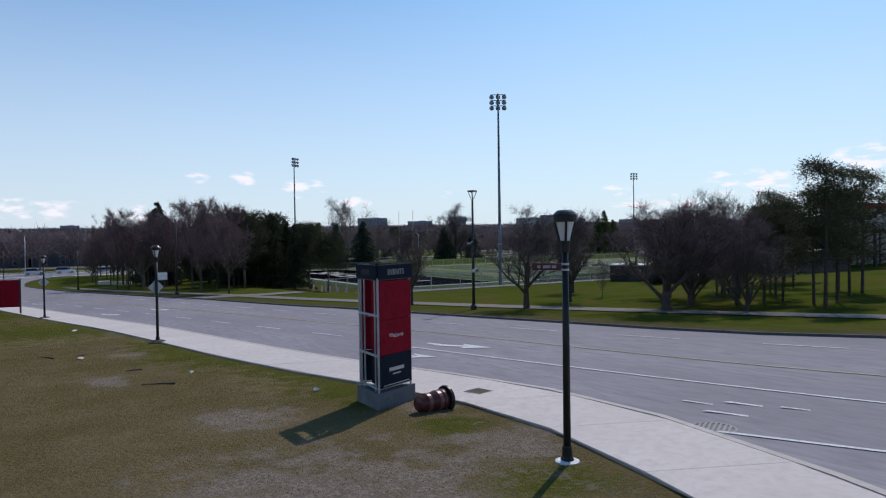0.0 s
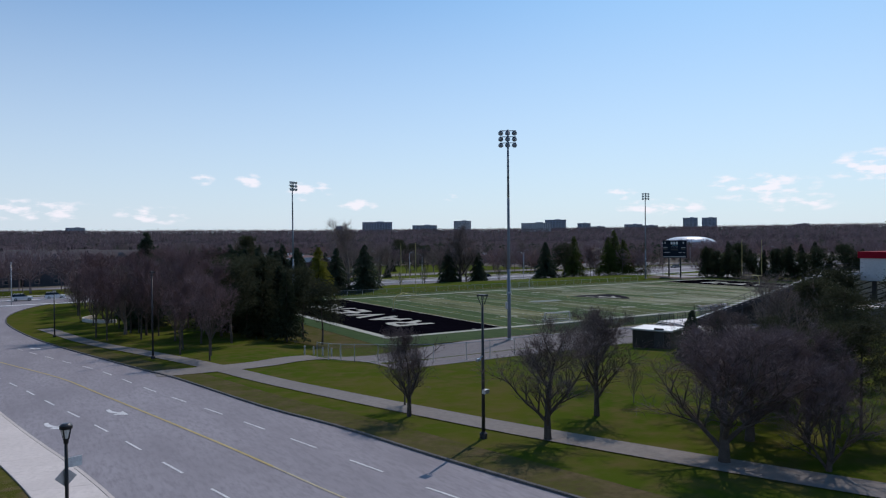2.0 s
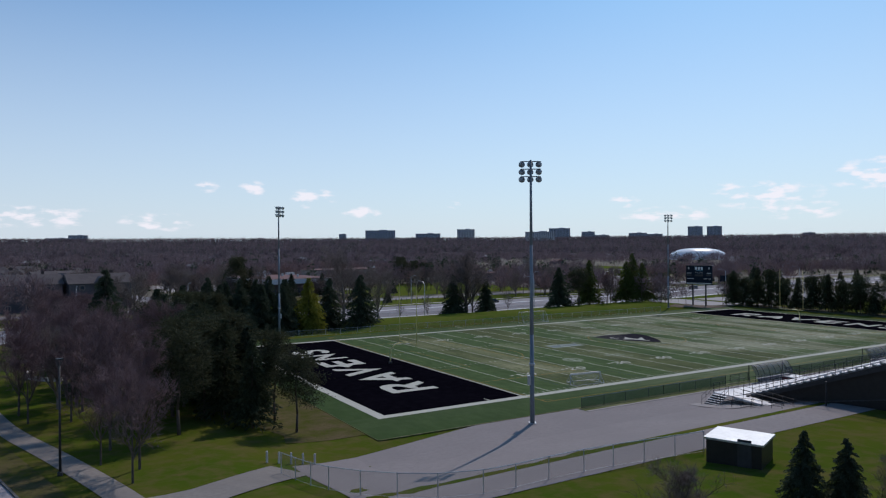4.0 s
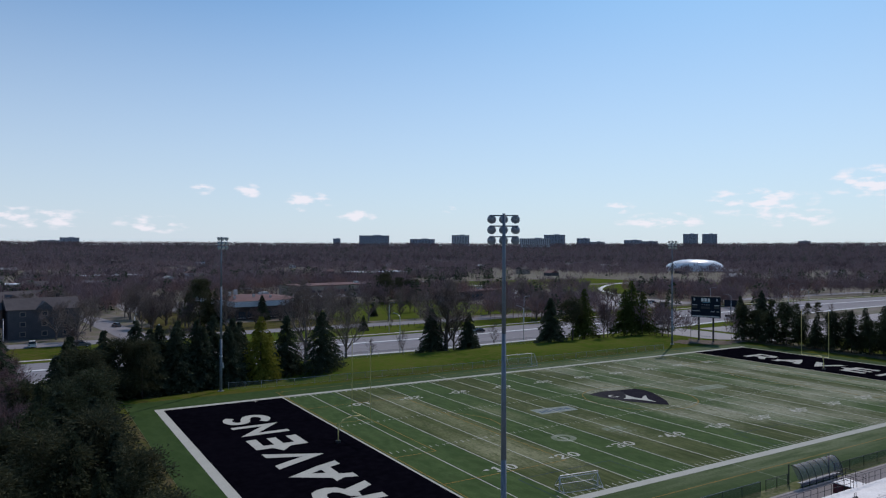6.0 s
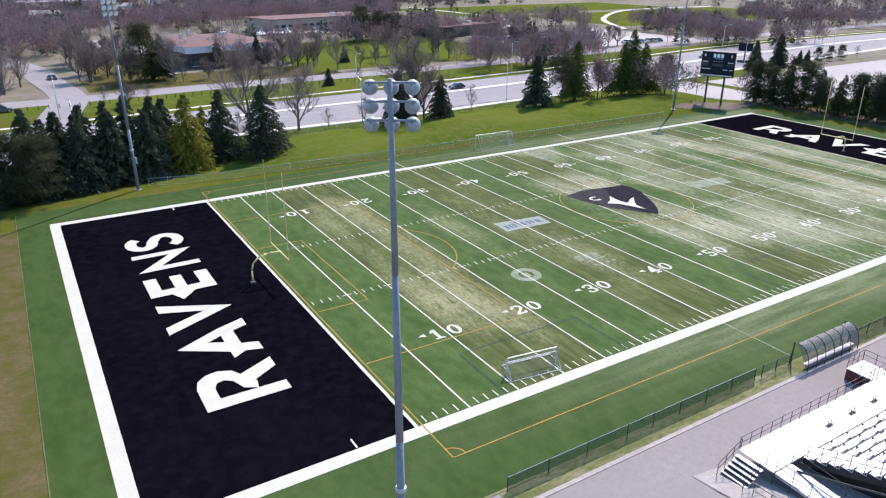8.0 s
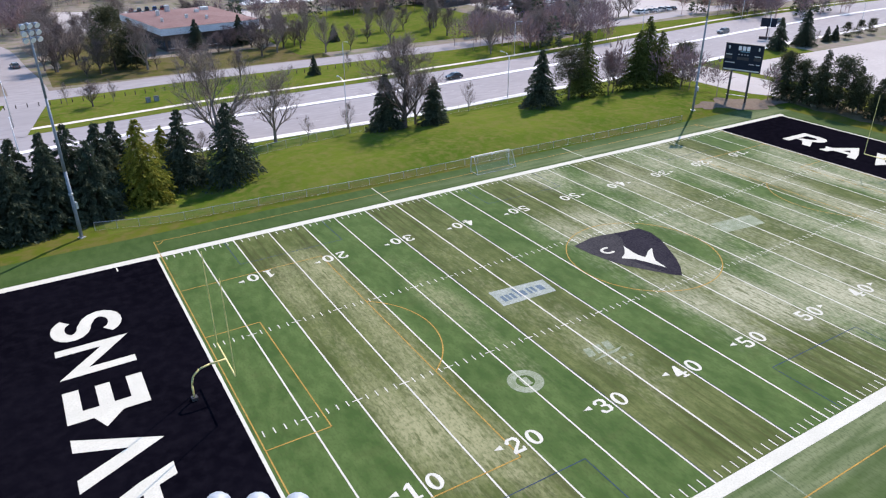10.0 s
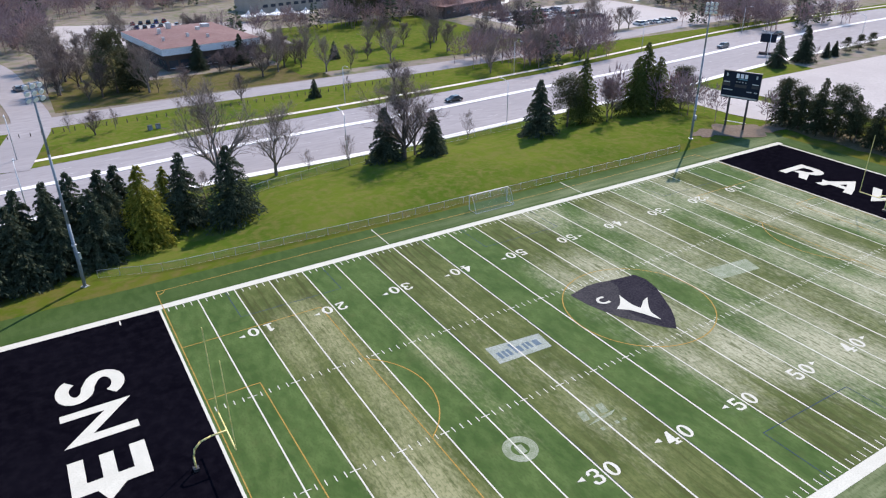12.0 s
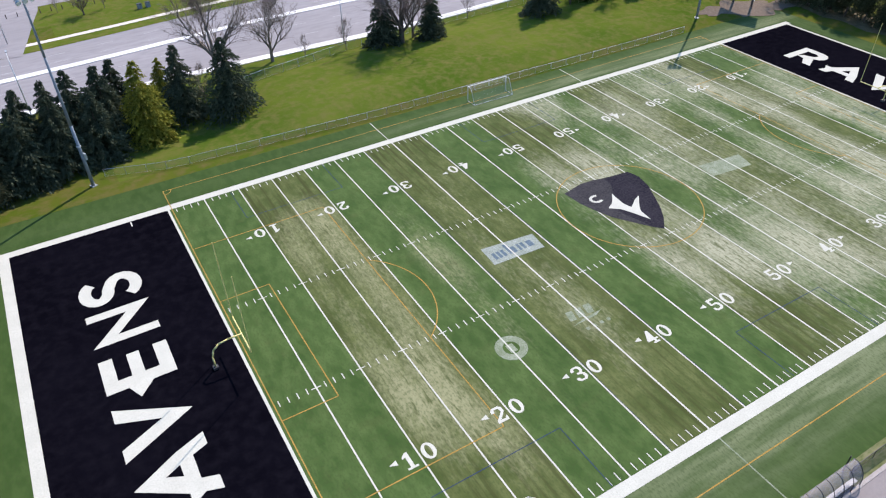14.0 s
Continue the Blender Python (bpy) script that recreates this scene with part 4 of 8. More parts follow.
# centre shield, faded sponsor patches and the coloured lines of other games
flat("shield", [(44.7, 35.7), (48.0, 36.4), (49.7, 36.3), (51.4, 35.9), (51.3, 34.4), (50.3, 32.6), (48.7, 31.0), (48.0, 28.8), (49.2, 24.3), (47.9, 26.2), (46.4, 28.5), (45.7, 30.3), (45.0, 32.9)], 0.02, M_SHIELD, "worn grey half of the painted shield")
flat("shield", [(51.4, 35.9), (53.4, 35.6), (55.3, 35.4), (55.7, 33.7), (55.2, 31.4), (54.0, 29.0), (52.8, 26.7), (51.6, 25.0), (50.1, 23.4), (49.2, 24.3), (48.0, 28.8), (48.7, 31.0), (50.3, 32.6), (51.3, 34.4)], 0.0205, M_SHIELDDARK, "dark half of the painted shield")
flat("shield_blade", [(49.9, 32.5), (49.7, 31.1), (49.6, 29.9), (49.9, 28.9), (50.3, 27.6), (50.1, 25.7), (49.7, 26.6), (49.2, 27.8), (48.5, 29.2), (47.3, 30.2), (48.4, 30.8), (49.2, 31.6)], 0.024, M_TURFWHITE, "white swept blade shape")
flat("shield_blade", [(49.9, 28.9), (50.6, 29.3), (51.4, 29.9), (52.5, 30.3), (51.6, 29.3), (50.9, 28.5), (50.3, 27.6)], 0.0245, M_TURFWHITE, "white swept blade shape")
g = Geo()
vs = []
for i in range(11):
    w = radians(55 + 250 * i / 10)
    vs += [(47.4 + 1.0 * math.cos(w), 32.6 + 0.85 * math.sin(w), 0.024), (47.4 + 0.62 * math.cos(w), 32.6 + 0.48 * math.sin(w), 0.024)]
part("shield_arc", g.add(vs, [(2 * i, 2 * i + 1, 2 * i + 3, 2 * i + 2) for i in range(10)]), M_TURFWHITE, field)
flat("faded_patch", [(28.9, 28.5), (35.7, 28.2), (36.0, 31.0), (29.1, 31.7)], 0.010, M_PATCH, "faded pale grey sponsor patch")
for x0, w, h in ((29.6, 0.42, 1.2), (30.2, 0.42, 1.2), (30.8, 0.42, 1.2), (31.6, 0.35, 1.9), (32.1, 0.55, 1.1), (33.0, 0.35, 1.2), (33.55, 0.40, 1.2), (34.3, 0.75, 1.1)):
    rect("patch_bar", x0, 29.15, x0 + w, 29.15 + h, 0.0115, M_SLATE)
for k, w in enumerate((0.95, 0.95, 0.95)):
    flat("patch_bar", [(30.3 + 1.15 * k, 16.8), (31.1 + 1.15 * k, 16.7), (31.4 + 1.15 * k, 18.0), (30.6 + 1.15 * k, 18.1)], 0.012, M_FADED)
flat("patch_bar", [(30.2, 16.1), (33.3, 16.2), (34.2, 16.6), (31.6, 16.45)], 0.0125, M_FADED)
for k in range(4):
    rect("patch_bar", 31.0 + 0.9 * k, 14.9, 31.4 + 0.9 * k, 15.3, 0.012, M_FADED)
flat("faded_patch", [(64.1, 28.5), (70.8, 27.8), (71.5, 30.6), (64.4, 31.4)], 0.010, M_FADED, "faded sponsor patch")


def ring(name, x, y, r0, r1, z, mat, a0=0, a1=360, n=40):
    g = Geo()
    vs = []
    for i in range(n + 1):
        w = radians(a0 + (a1 - a0) * i / n)
        vs += [(x + r0 * math.cos(w), y + r0 * math.sin(w), z), (x + r1 * math.cos(w), y + r1 * math.sin(w), z)]
    part(name, g.add(vs, [(2 * i, 2 * i + 2, 2 * i + 3, 2 * i + 1) for i in range(n)]), mat, field)


ring("faded_ring", 23.0, 17.0, 0.85, 1.65, 0.0125, M_FADED)
rect("patch_bar", 22.6, 16.4, 23.4, 17.5, 0.0125, M_FADED)
CY = WIDE / 2
ring("centre_circle", 50.3, CY, 9.05, 9.17, 0.015, M_TURFORANGE, n=64)
for s, x0 in ((1, 0.45), (-1, LONG - 0.45)):
    def o(name, ax, ay, bx, by, mat=M_TURFORANGE, h=0.055):
        xa, xb = sorted((x0 + s * ax, x0 + s * bx))
        ya, yb = sorted((ay, by))
        rect(name, xa - h, ya - h, xb + h, yb + h, 0.015, mat)
    o("soccer_line", 0, -4.2, 0, 64.2)
    for y_, turn in ((-4.2, 0), (64.2, 270)):
        ring("corner_arc", x0, y_, 0.95, 1.05, 0.0155, M_TURFORANGE, turn + (0 if s > 0 else (90 if y_ < 0 else -90)), turn + 90 + (0 if s > 0 else (90 if y_ < 0 else -90)), 12)
    for y in (9.6, 49.6):
        o("soccer_line", 0, y, 16.5, y)
    o("soccer_line", 16.5, 9.6, 16.5, 49.6)
    for y in (20.4, 38.9):
        o("soccer_line", 0, y, 5.5, y)
    o("soccer_line", 5.5, 20.4, 5.5, 38.9)
    ring("penalty_arc", x0 + s * 11, CY, 9.08, 9.2, 0.015, M_TURFORANGE, -53 + (180 if s < 0 else 0), 53 + (180 if s < 0 else 0))
for y in (-4.2, 64.2):
    rect("soccer_line", 0.4, y - 0.05, LONG - 0.4, y + 0.05, 0.015, M_TURFORANGE)
for x in (8.0, 43.4, 79.0):
    for y0, y1 in ((0.1, 6.9), (WIDE - 6.9, WIDE - 0.1)):
        rect("training_line", x - 0.04, y0, x + 0.04, y1, 0.015, M_TURFBLUE)
        rect("training_line", x + 12.96, y0, x + 13.04, y1, 0.015, M_TURFBLUE)
        yy = y1 if y0 < 1 else y0
        rect("training_line", x, yy - 0.04, x + 13, yy + 0.04, 0.015, M_TURFBLUE)
for k in (30, 40):
    rect("training_line", k * YD + 0.10, 0.1, k * YD + 0.15, WIDE - 0.1, 0.015, M_TURFBLUE)

# ---- trees ----
def from_arrays(name, verts, tris, mat, smooth_=False):
    me = bpy.data.meshes.new(name)
    v, t = np.asarray(verts, dtype=np.float32), np.asarray(tris, dtype=np.int32)
    me.vertices.add(len(v))
    me.vertices.foreach_set("co", v.ravel())
    me.loops.add(t.size)
    me.loops.foreach_set("vertex_index", t.ravel())
    me.polygons.add(len(t))
    me.polygons.foreach_set("loop_start", np.arange(0, t.size, 3, dtype=np.int32))
    me.polygons.foreach_set("loop_total", np.full(len(t), 3, dtype=np.int32))
    me.update(calc_edges=True)
    me.materials.append(mat)
    return me


def sprays(centres, along, length, width, rng, droop=0.0):
    """Small pointed two-triangle sprays, each folded along its middle."""
    n = len(centres)
    a = along / np.linalg.norm(along, axis=1, keepdims=True)
    s = np.cross(a, rng.normal(size=(n, 3)))
    s /= np.linalg.norm(s, axis=1, keepdims=True)
    up = np.cross(s, a)
    L, W = length[:, None], width[:, None]
    p0 = centres
    p1 = centres + a * L * 0.5 + s * W * 0.5 - up * W * 0.25
    p2 = centres + a * L
    p2[:, 2] -= droop * length
    p3 = centres + a * L * 0.5 - s * W * 0.5 - up * W * 0.25
    v = np.stack([p0, p1, p2, p3], 1).reshape(-1, 3)
    i = np.arange(n)[:, None] * 4
    t = np.concatenate([i + [0, 1, 2], i + [0, 2, 3]], 1).reshape(-1, 3)
    return v, t


def slivers(centres, along, length, width, rng):
    """Fine twigs: one long thin triangle each."""
    n = len(centres)
    a = along / np.linalg.norm(along, axis=1, keepdims=True)
    s = np.cross(a, rng.normal(size=(n, 3)))
    s /= np.linalg.norm(s, axis=1, keepdims=True)
    v = np.stack([centres - s * width[:, None] * 0.5, centres + s * width[:, None] * 0.5, centres + a * length[:, None]], 1).reshape(-1, 3)
    return v, np.arange(3 * n).reshape(-1, 3)


def spruce_crown(h, r, seed, n=15000, base=0.05):
    """Tiers of drooping boughs, thick below and pointed on top, with an uneven outline."""
    rng = np.random.default_rng(seed)
    tiers = int(h * 2.6)
    cs, ds, ls = [], [], []
    per = max(4, n // (tiers * 11))
    for k in range(tiers):
        f = (k + 0.5) / tiers
        z = h * (base + (0.985 - base) * f)
        rad = r * (1 - f) ** 0.82 + 0.12
        nb = max(5, int(13 * (1 - 0.6 * f)))
        for b in range(nb):
            ang = rng.uniform(0, 2 * np.pi)
            reach = rad * rng.uniform(0.72, 1.14)
            for j in range(per):
                q = (j + rng.uniform(0.1, 0.9)) / per
                d = reach * q
                a2 = ang + rng.normal() * 0.09
                cs.append((d * np.cos(a2), d * np.sin(a2), z + 0.18 * reach * (0.5 - q) - 0.25 * q * q * reach + rng.normal() * 0.08))
                ds.append((np.cos(a2) + rng.normal() * 0.5, np.sin(a2) + rng.normal() * 0.5, -0.25 + rng.normal() * 0.3))
                ls.append(rng.uniform(0.28, 0.6) * (0.5 + 0.5 * (1 - f)) * (h / 9) ** 0.5)
    cs, ds, ls = np.array(cs), np.array(ds), np.array(ls)
    return sprays(cs, ds, ls, ls * 0.42, rng, 0.2)


def pine_crown(h, r, seed, n=10000, base=0.35, puff=1.0, tuft=1.0):
    """Rounded needle tufts on limbs over a clear trunk."""
    rng = np.random.default_rng(seed)
    clumps = 64
    cs, ds = [], []
    for k in range(clumps):
        f = rng.uniform(0, 1) ** 0.85
        z = h * (base + (0.96 - base) * f)
        rad = r * (0.35 + 0.75 * np.sin(np.pi * (0.25 + 0.7 * f)))
        ang, d = rng.uniform(0, 2 * np.pi), rad * rng.uniform(0.2, 1.0)
        c = np.array((d * np.cos(ang), d * np.sin(ang), z))
        m = n // clumps
        size = r * rng.uniform(0.11, 0.23) * puff
        o = rng.normal(size=(m, 3)) * (size, size, size * 0.55)
        cs.append(c + o)
        ds.append(o + rng.normal(size=(m, 3)) * 0.2 * size + np.array((0, 0, 0.15 * size)))
    cs, ds = np.concatenate(cs), np.concatenate(ds)
    ls = rng.uniform(0.18, 0.42, len(cs)) * (h / 11) ** 0.5 * tuft
    return sprays(cs, ds, ls, ls * 0.34, rng)


def bare_tree(h, r, seed, depth=5, twigs=1500, trunk_r=0.17, stem=0.22, thick=0.0):
    """Forking limbs in an egg-shaped crown, with a haze of fine twigs: (limb verts, limb tris), (twig verts, twig tris)."""
    rng = np.random.default_rng(seed)
    V, T, tips = [], [], []

    def prism(p, q, r0, r1, k):
        d = (q - p) / (np.linalg.norm(q - p) + 1e-9)
        a = np.cross(d, (0.31, 0.52, 0.79))
        a /= np.linalg.norm(a)
        b = np.cross(d, a)
        o = len(V)
        for c, rr in ((p, r0), (q, r1)):
            for i in range(k):
                w = 2 * np.pi * i / k
                V.append(c + rr * (a * np.cos(w) + b * np.sin(w)))
        for i in range(k):
            j = (i + 1) % k
            T.append((o + i, o + j, o + k + j))
            T.append((o + i, o + k + j, o + k + i))

    def limb(p, d, length, rad, level):
        steps = 4 if level < 2 else 3 if level < 3 else 2
        for s in range(steps):
            q = p + d * length / steps
            r0, r1 = rad * (1 - 0.75 * s / steps), rad * (1 - 0.75 * (s + 1) / steps)
            prism(p, q, max(r0, 0.006), max(r1, 0.005), 5 if level < 2 else 3)
            if level >= 1:
                tips.append((q, d, level))
            if level < depth and (level > 0 or s > 0):
                for c in range(2 if level < 3 else 1):
                    spread = rng.normal(size=3)
                    spread -= d * spread.dot(d)
                    spread /= np.linalg.norm(spread) + 1e-6
                    nd = d * 0.75 + spread * rng.uniform(0.5, 0.85) + np.array((0, 0, 0.28))
                    nd /= np.linalg.norm(nd)
                    limb(q, nd, length * rng.uniform(0.42, 0.62) * (1 - 0.25 * s / steps), max(r1 * 0.75, rad * 0.32), level + 1)
            p = q
            d = d + rng.normal(size=3) * 0.09 + np.array((0, 0, 0.04))
            d /= np.linalg.norm(d)

    base, up = np.array((0.0, 0.0, -0.1)), np.array((0.0, 0.0, 1.0))
    top = np.array((rng.normal() * 0.05, rng.normal() * 0.05, h * stem))
    prism(base, top, trunk_r * 1.15, trunk_r * 0.85, 7)
    limb(top, up, h * 0.50, trunk_r * 0.8, 0)
    for c in range(4):
        w = 2 * np.pi * (c + rng.uniform(0, 0.6)) / 4
        nd = np.array((np.cos(w) * 0.62, np.sin(w) * 0.62, 0.95))
        limb(top - up * h * 0.03 * c, nd / np.linalg.norm(nd), h * rng.uniform(0.40, 0.52), trunk_r * 0.62, 1)
    V = np.array(V)
    P, D = np.array([t[0] for t in tips]), np.array([t[1] for t in tips])
    lev = np.array([t[2] for t in tips], dtype=float)
    pick = rng.choice(len(P), twigs, p=lev ** 2 / (lev ** 2).sum())
    L = rng.uniform(0.35, 0.95, twigs) * h / 9
    tv, tt = slivers(P[pick] + rng.normal(size=(twigs, 3)) * 0.06, D[pick] + rng.normal(size=(twigs, 3)) * 0.5, L, L * 0.018 + 0.006 + thick, rng)
    wide = np.percentile(np.hypot(tv[:, 0], tv[:, 1]), 96)
    sc = np.array((r / wide, r / wide, h / max(V[:, 2].max(), tv[:, 2].max())))
    return (V * sc, np.array(T)), (tv * sc, tt)


def trunk_mesh(name, h, r, bend=0.0, seed=0):
    rng = np.random.default_rng(seed)
    g = Geo()
    p = Vector((0, 0, -0.15))
    for k in range(4):
        q = Vector((bend * rng.normal(), bend * rng.normal(), h * (k + 1) / 4))
        g.tube(p, q, r * (1 - 0.22 * k), r * (1 - 0.22 * (k + 1)), 7)
        p = q
    return g.mesh(name, M_BARK, True)


TREES = {}


def tree_kind(key, name, label, trunk, crown, crown_name="crown", extra=None):
    TREES[key] = (name, label, trunk, crown, crown_name, extra)


for i in range(3):
    H_, R_ = ((9.0, 3.2), (8.0, 2.8), (10.5, 3.6))[i]
    v, t = spruce_crown(H_, R_, 10 + i)
    tree_kind("spruce%d" % i, "spruce_tree", "dark green spruce with drooping boughs to the ground", trunk_mesh("trunk", H_ * 0.9, 0.16, 0.03, i), from_arrays("crown", v, t, M_SPRUCE))
v, t = spruce_crown(9.5, 3.7, 31, 12000)
tree_kind("golden", "golden_conifer", "yellow-green golden conifer, fuller than its dark neighbours", trunk_mesh("trunk", 8.5, 0.16, 0.03, 9), from_arrays("crown", v, t, M_CEDAR))
v, t = spruce_crown(10.5, 4.9, 33, 15000, 0.04)
tree_kind("full", "spruce_tree", "broad dark green spruce with full low boughs", trunk_mesh("trunk", 9.4, 0.18, 0.03, 8), from_arrays("crown", v, t, M_SPRUCE))
for i in range(2):
    H_, R_ = ((11.0, 3.9), (12.5, 4.0))[i]
    v, t = spruce_crown(H_, R_, 40 + i, 9000, 0.12)
    tree_kind("cone%d" % i, "pine_tree", "tall conical green pine with loose boughs", trunk_mesh("trunk", H_ * 0.93, 0.18, 0.06, 60 + i), from_arrays("crown", v, t, M_PINEGREEN))
for i in range(3):
    H_, R_ = ((11.0, 3.0), (12.5, 3.3), (10.0, 3.2))[i]
    v, t = pine_crown(H_, R_, 50 + i, (10000, 10000, 12000)[i], (0.36, 0.42, 0.12)[i])
    tree_kind("pine%d" % i, "pine_tree", "dark pine with tufted crown on a bare trunk", trunk_mesh("trunk", H_ * 0.93, 0.19, 0.10, 20 + i), from_arrays("crown", v, t, M_PINE))
for i in range(3):
    H_, R_ = ((10.0, 2.3), (10.5, 2.5), (9.5, 2.4))[i]
    v, t = pine_crown(H_, R_, 90 + i, 9000, 0.22, 1.25, 1.1) if i != 1 else spruce_crown(H_, R_ * 1.15, 90 + i, 6500, 0.10)
    tree_kind("row%d" % i, "pine_tree", "close-set dark pine on a bare trunk", trunk_mesh("trunk", H_ * 0.93, 0.15, 0.05, 30 + i), from_arrays("crown", v, t, M_PINEROW))
for i in range(2):
    H_, R_ = ((12.0, 2.5), (11.0, 2.8))[i]
    v, t = pine_crown(H_, R_, 110 + i, 11000, 0.33, 0.95, 0.62)
    g = Geo()
    rng_t = random.Random(200 + i)
    g.tube((0, 0, -0.1), (0.1, 0.05, H_ * 0.5), 0.16, 0.11, 8).tube((0.1, 0.05, H_ * 0.5), (0.0, 0.1, H_ * 0.95), 0.11, 0.03, 6)
    for k in range(26):
        z, w = H_ * rng_t.uniform(0.3, 0.9), rng_t.uniform(0, 2 * math.pi)
        far_ = R_ * rng_t.uniform(0.5, 0.95)
        g.tube((0.05, 0.05, z), (far_ * math.cos(w), far_ * math.sin(w), z + far_ * rng_t.uniform(0.05, 0.4)), 0.035, 0.010, 4)
    tree_kind("thin%d" % i, "pine_tree", "tall thin dark pine with an open crown", g.mesh("trunk", M_BARK), from_arrays("crown", v, t, M_PINE))
a, b = bare_tree(6.8, 2.9, 131, 4, 9000, 0.15, stem=0.09)
tree_kind("bush", "bare_tree", "dense low-branched leafless tree with reddish-brown twigs", from_arrays("trunk", *a, M_BARK), from_arrays("crown", *b, M_BUSHTWIG))
a, b = bare_tree(7.3, 3.7, 137, 4, 10000, 0.20, stem=0.17)
tree_kind("broad", "bare_tree", "broad leafless tree with spreading limbs and purplish twigs", from_arrays("trunk", *a, M_BARK), from_arrays("crown", *b, M_BUSHTWIG))
for i in range(7):
    H_, R_, tw, dp = ((9.0, 3.9, 6500, 4), (8.0, 3.2, 5200, 4), (12.0, 4.4, 4200, 4), (6.0, 1.7, 1500, 3), (10.0, 2.8, 4200, 3), (10.5, 2.9, 6500, 3), (9.5, 2.7, 6500, 3))[i]
    a, b = bare_tree(H_, R_, 70 + i, dp, tw, (0.21, 0.18, 0.27, 0.08, 0.16, 0.12, 0.11)[i], thick=(0.0, 0.0, 0.004, 0.004, 0.006, 0.006, 0.006)[i], stem=0.22 if i < 5 else 0.30)
    tree_kind("bare%d" % i if i < 5 else "young%d" % (i - 5), "bare_tree", "leafless grey-brown deciduous tree with forking limbs" if i < 5 else "slim reddish-brown leafless young tree", from_arrays("trunk", *a, M_LIMB if i in (2, 3) else M_BARK), from_arrays("crown", *b, M_TWIG if i in (2, 3) else M_DARKTWIG if i < 5 else M_YOUNGTWIG))


def plant(key, x, y, s=1.0, turn=None, group="", label=""):
    name, lab, trunk, crown, cn, extra = TREES[key]
    turn = random.uniform(0, 360) if turn is None else turn
    t = thing(name, label or lab, "tree", group)
    t.matrix_basis = pose(x, y, height(x, y) - 0.03, 0, 0, turn) @ Matrix.Scale(s, 4)
    part("trunk", trunk, None, t)
    part(cn, crown, None, t)
    return t


# bare trees on the street verge and lawn
for key, x, y, s in (("bare0", -37.3, -55.1, 0.75), ("bare1", -40.4, -46.2, 0.70), ("bare4", -39.2, -43.4, 0.45), ("bare1", -31.7, -52.7, 0.83), ("broad", -33.6, -62.6, 0.88), ("broad", -29.6, -61.0, 0.80), ("bush", -27.8, -62.8, 0.92), ("bush", -26.4, -58.6, 0.80), ("bush", -31.2, -65.8, 0.78), ("bare3", -27.5, -51.5, 0.5), ("bare0", -25.0, -55.4, 0.74), ("bare2", -16.7, -54.6, 0.70), ("broad", -20.2, -56.2, 0.66), ("bare1", -24.6, -45.1, 0.72), ("bare1", -12.5, -48.5, 0.6),
                     ("young0", -44.5, -13.5, 0.85), ("young1", -43.6, -10.0, 1.1), ("young0", -44.9, -2.4, 1.15), ("young1", -47.1, 12.3, 1.2), ("bare2", -47.9, 20.9, 0.85), ("young0", -44, 7, 1.2), ("young1", -42, 2, 1.15), ("young1", -46, -7, 0.9)):
    plant(key, x, y, s, group="bare trees by the street")
rng_y = random.Random(23)
for i in range(42):
    x, y = rng_y.uniform(-52, -38), 12 + 2.0 * i + rng_y.uniform(-1, 1)
    plant(("young0", "young1", "young0", "bare4")[i % 4], x, y, rng_y.uniform(0.95, 1.25), group="bare trees by the street")
# pines and spruces beside the near end of the field
for key, x, y, s in (("pine0", -35.3, 6.9, 0.95), ("row1", -32, 1, 0.85), ("pine1", -29.0, 3.6, 0.76), ("pine0", -28.6, -2.0, 0.72), ("row2", -36, 14, 1.15), ("pine2", -31.5, 11, 1.05), ("pine0", -30.5, 17.5, 0.9), ("row1", -35, 22, 1.15), ("spruce1", -30.5, 25, 1.2), ("row2", -33, 32, 1.1), ("pine0", -39, 0, 0.9), ("pine2", -38, 9, 1.0), ("row1", -33.5, 6, 1.0), ("row2", -30, 38, 1.1), ("spruce2", -33, 45, 1.1), ("pine2", -29.5, 52, 1.1), ("spruce2", -34, 18, 1.1), ("row1", -31, 62, 1.1), ("spruce2", -40, 57, 1.5), ("spruce1", -44, 30, 1.15), ("row2", -41, 40, 1.15), ("pine2", -37, 28, 1.1), ("spruce2", -30.2, 9.5, 0.90), ("row1", -30.0, 14, 0.9), ("spruce1", -29.5, 21, 1.0)):
    plant(key, x, y, s, group="conifers beside the field")
for key, x, y, s in (("thin1", -25.8, -63.2, 0.52), ("thin0", -24.4, -63.5, 0.48), ("thin0", -25.4, -66.0, 0.55), ("thin0", -27.4, -67.8, 0.67), ("thin1", -23.4, -66.2, 0.60), ("thin0", -16.7, -57.6, 0.52), ("thin1", -10.3, -55.4, 0.56), ("thin1", -18, -64, 0.62), ("thin0", -20.5, -60.5, 0.6), ("thin1", -22.6, -57.5, 0.5), ("thin0", -15.5, -63.5, 0.72), ("thin1", -13, -60.5, 0.72), ("thin0", -10, -64, 0.75), ("spruce0", -10.0, -41.6, 0.48), ("spruce1", -8.6, -43.4, 0.50), ("pine2", -9, -52, 0.7), ("pine2", -3, -50, 0.75)):
    plant(key, x, y, s, group="pines along the footpath")
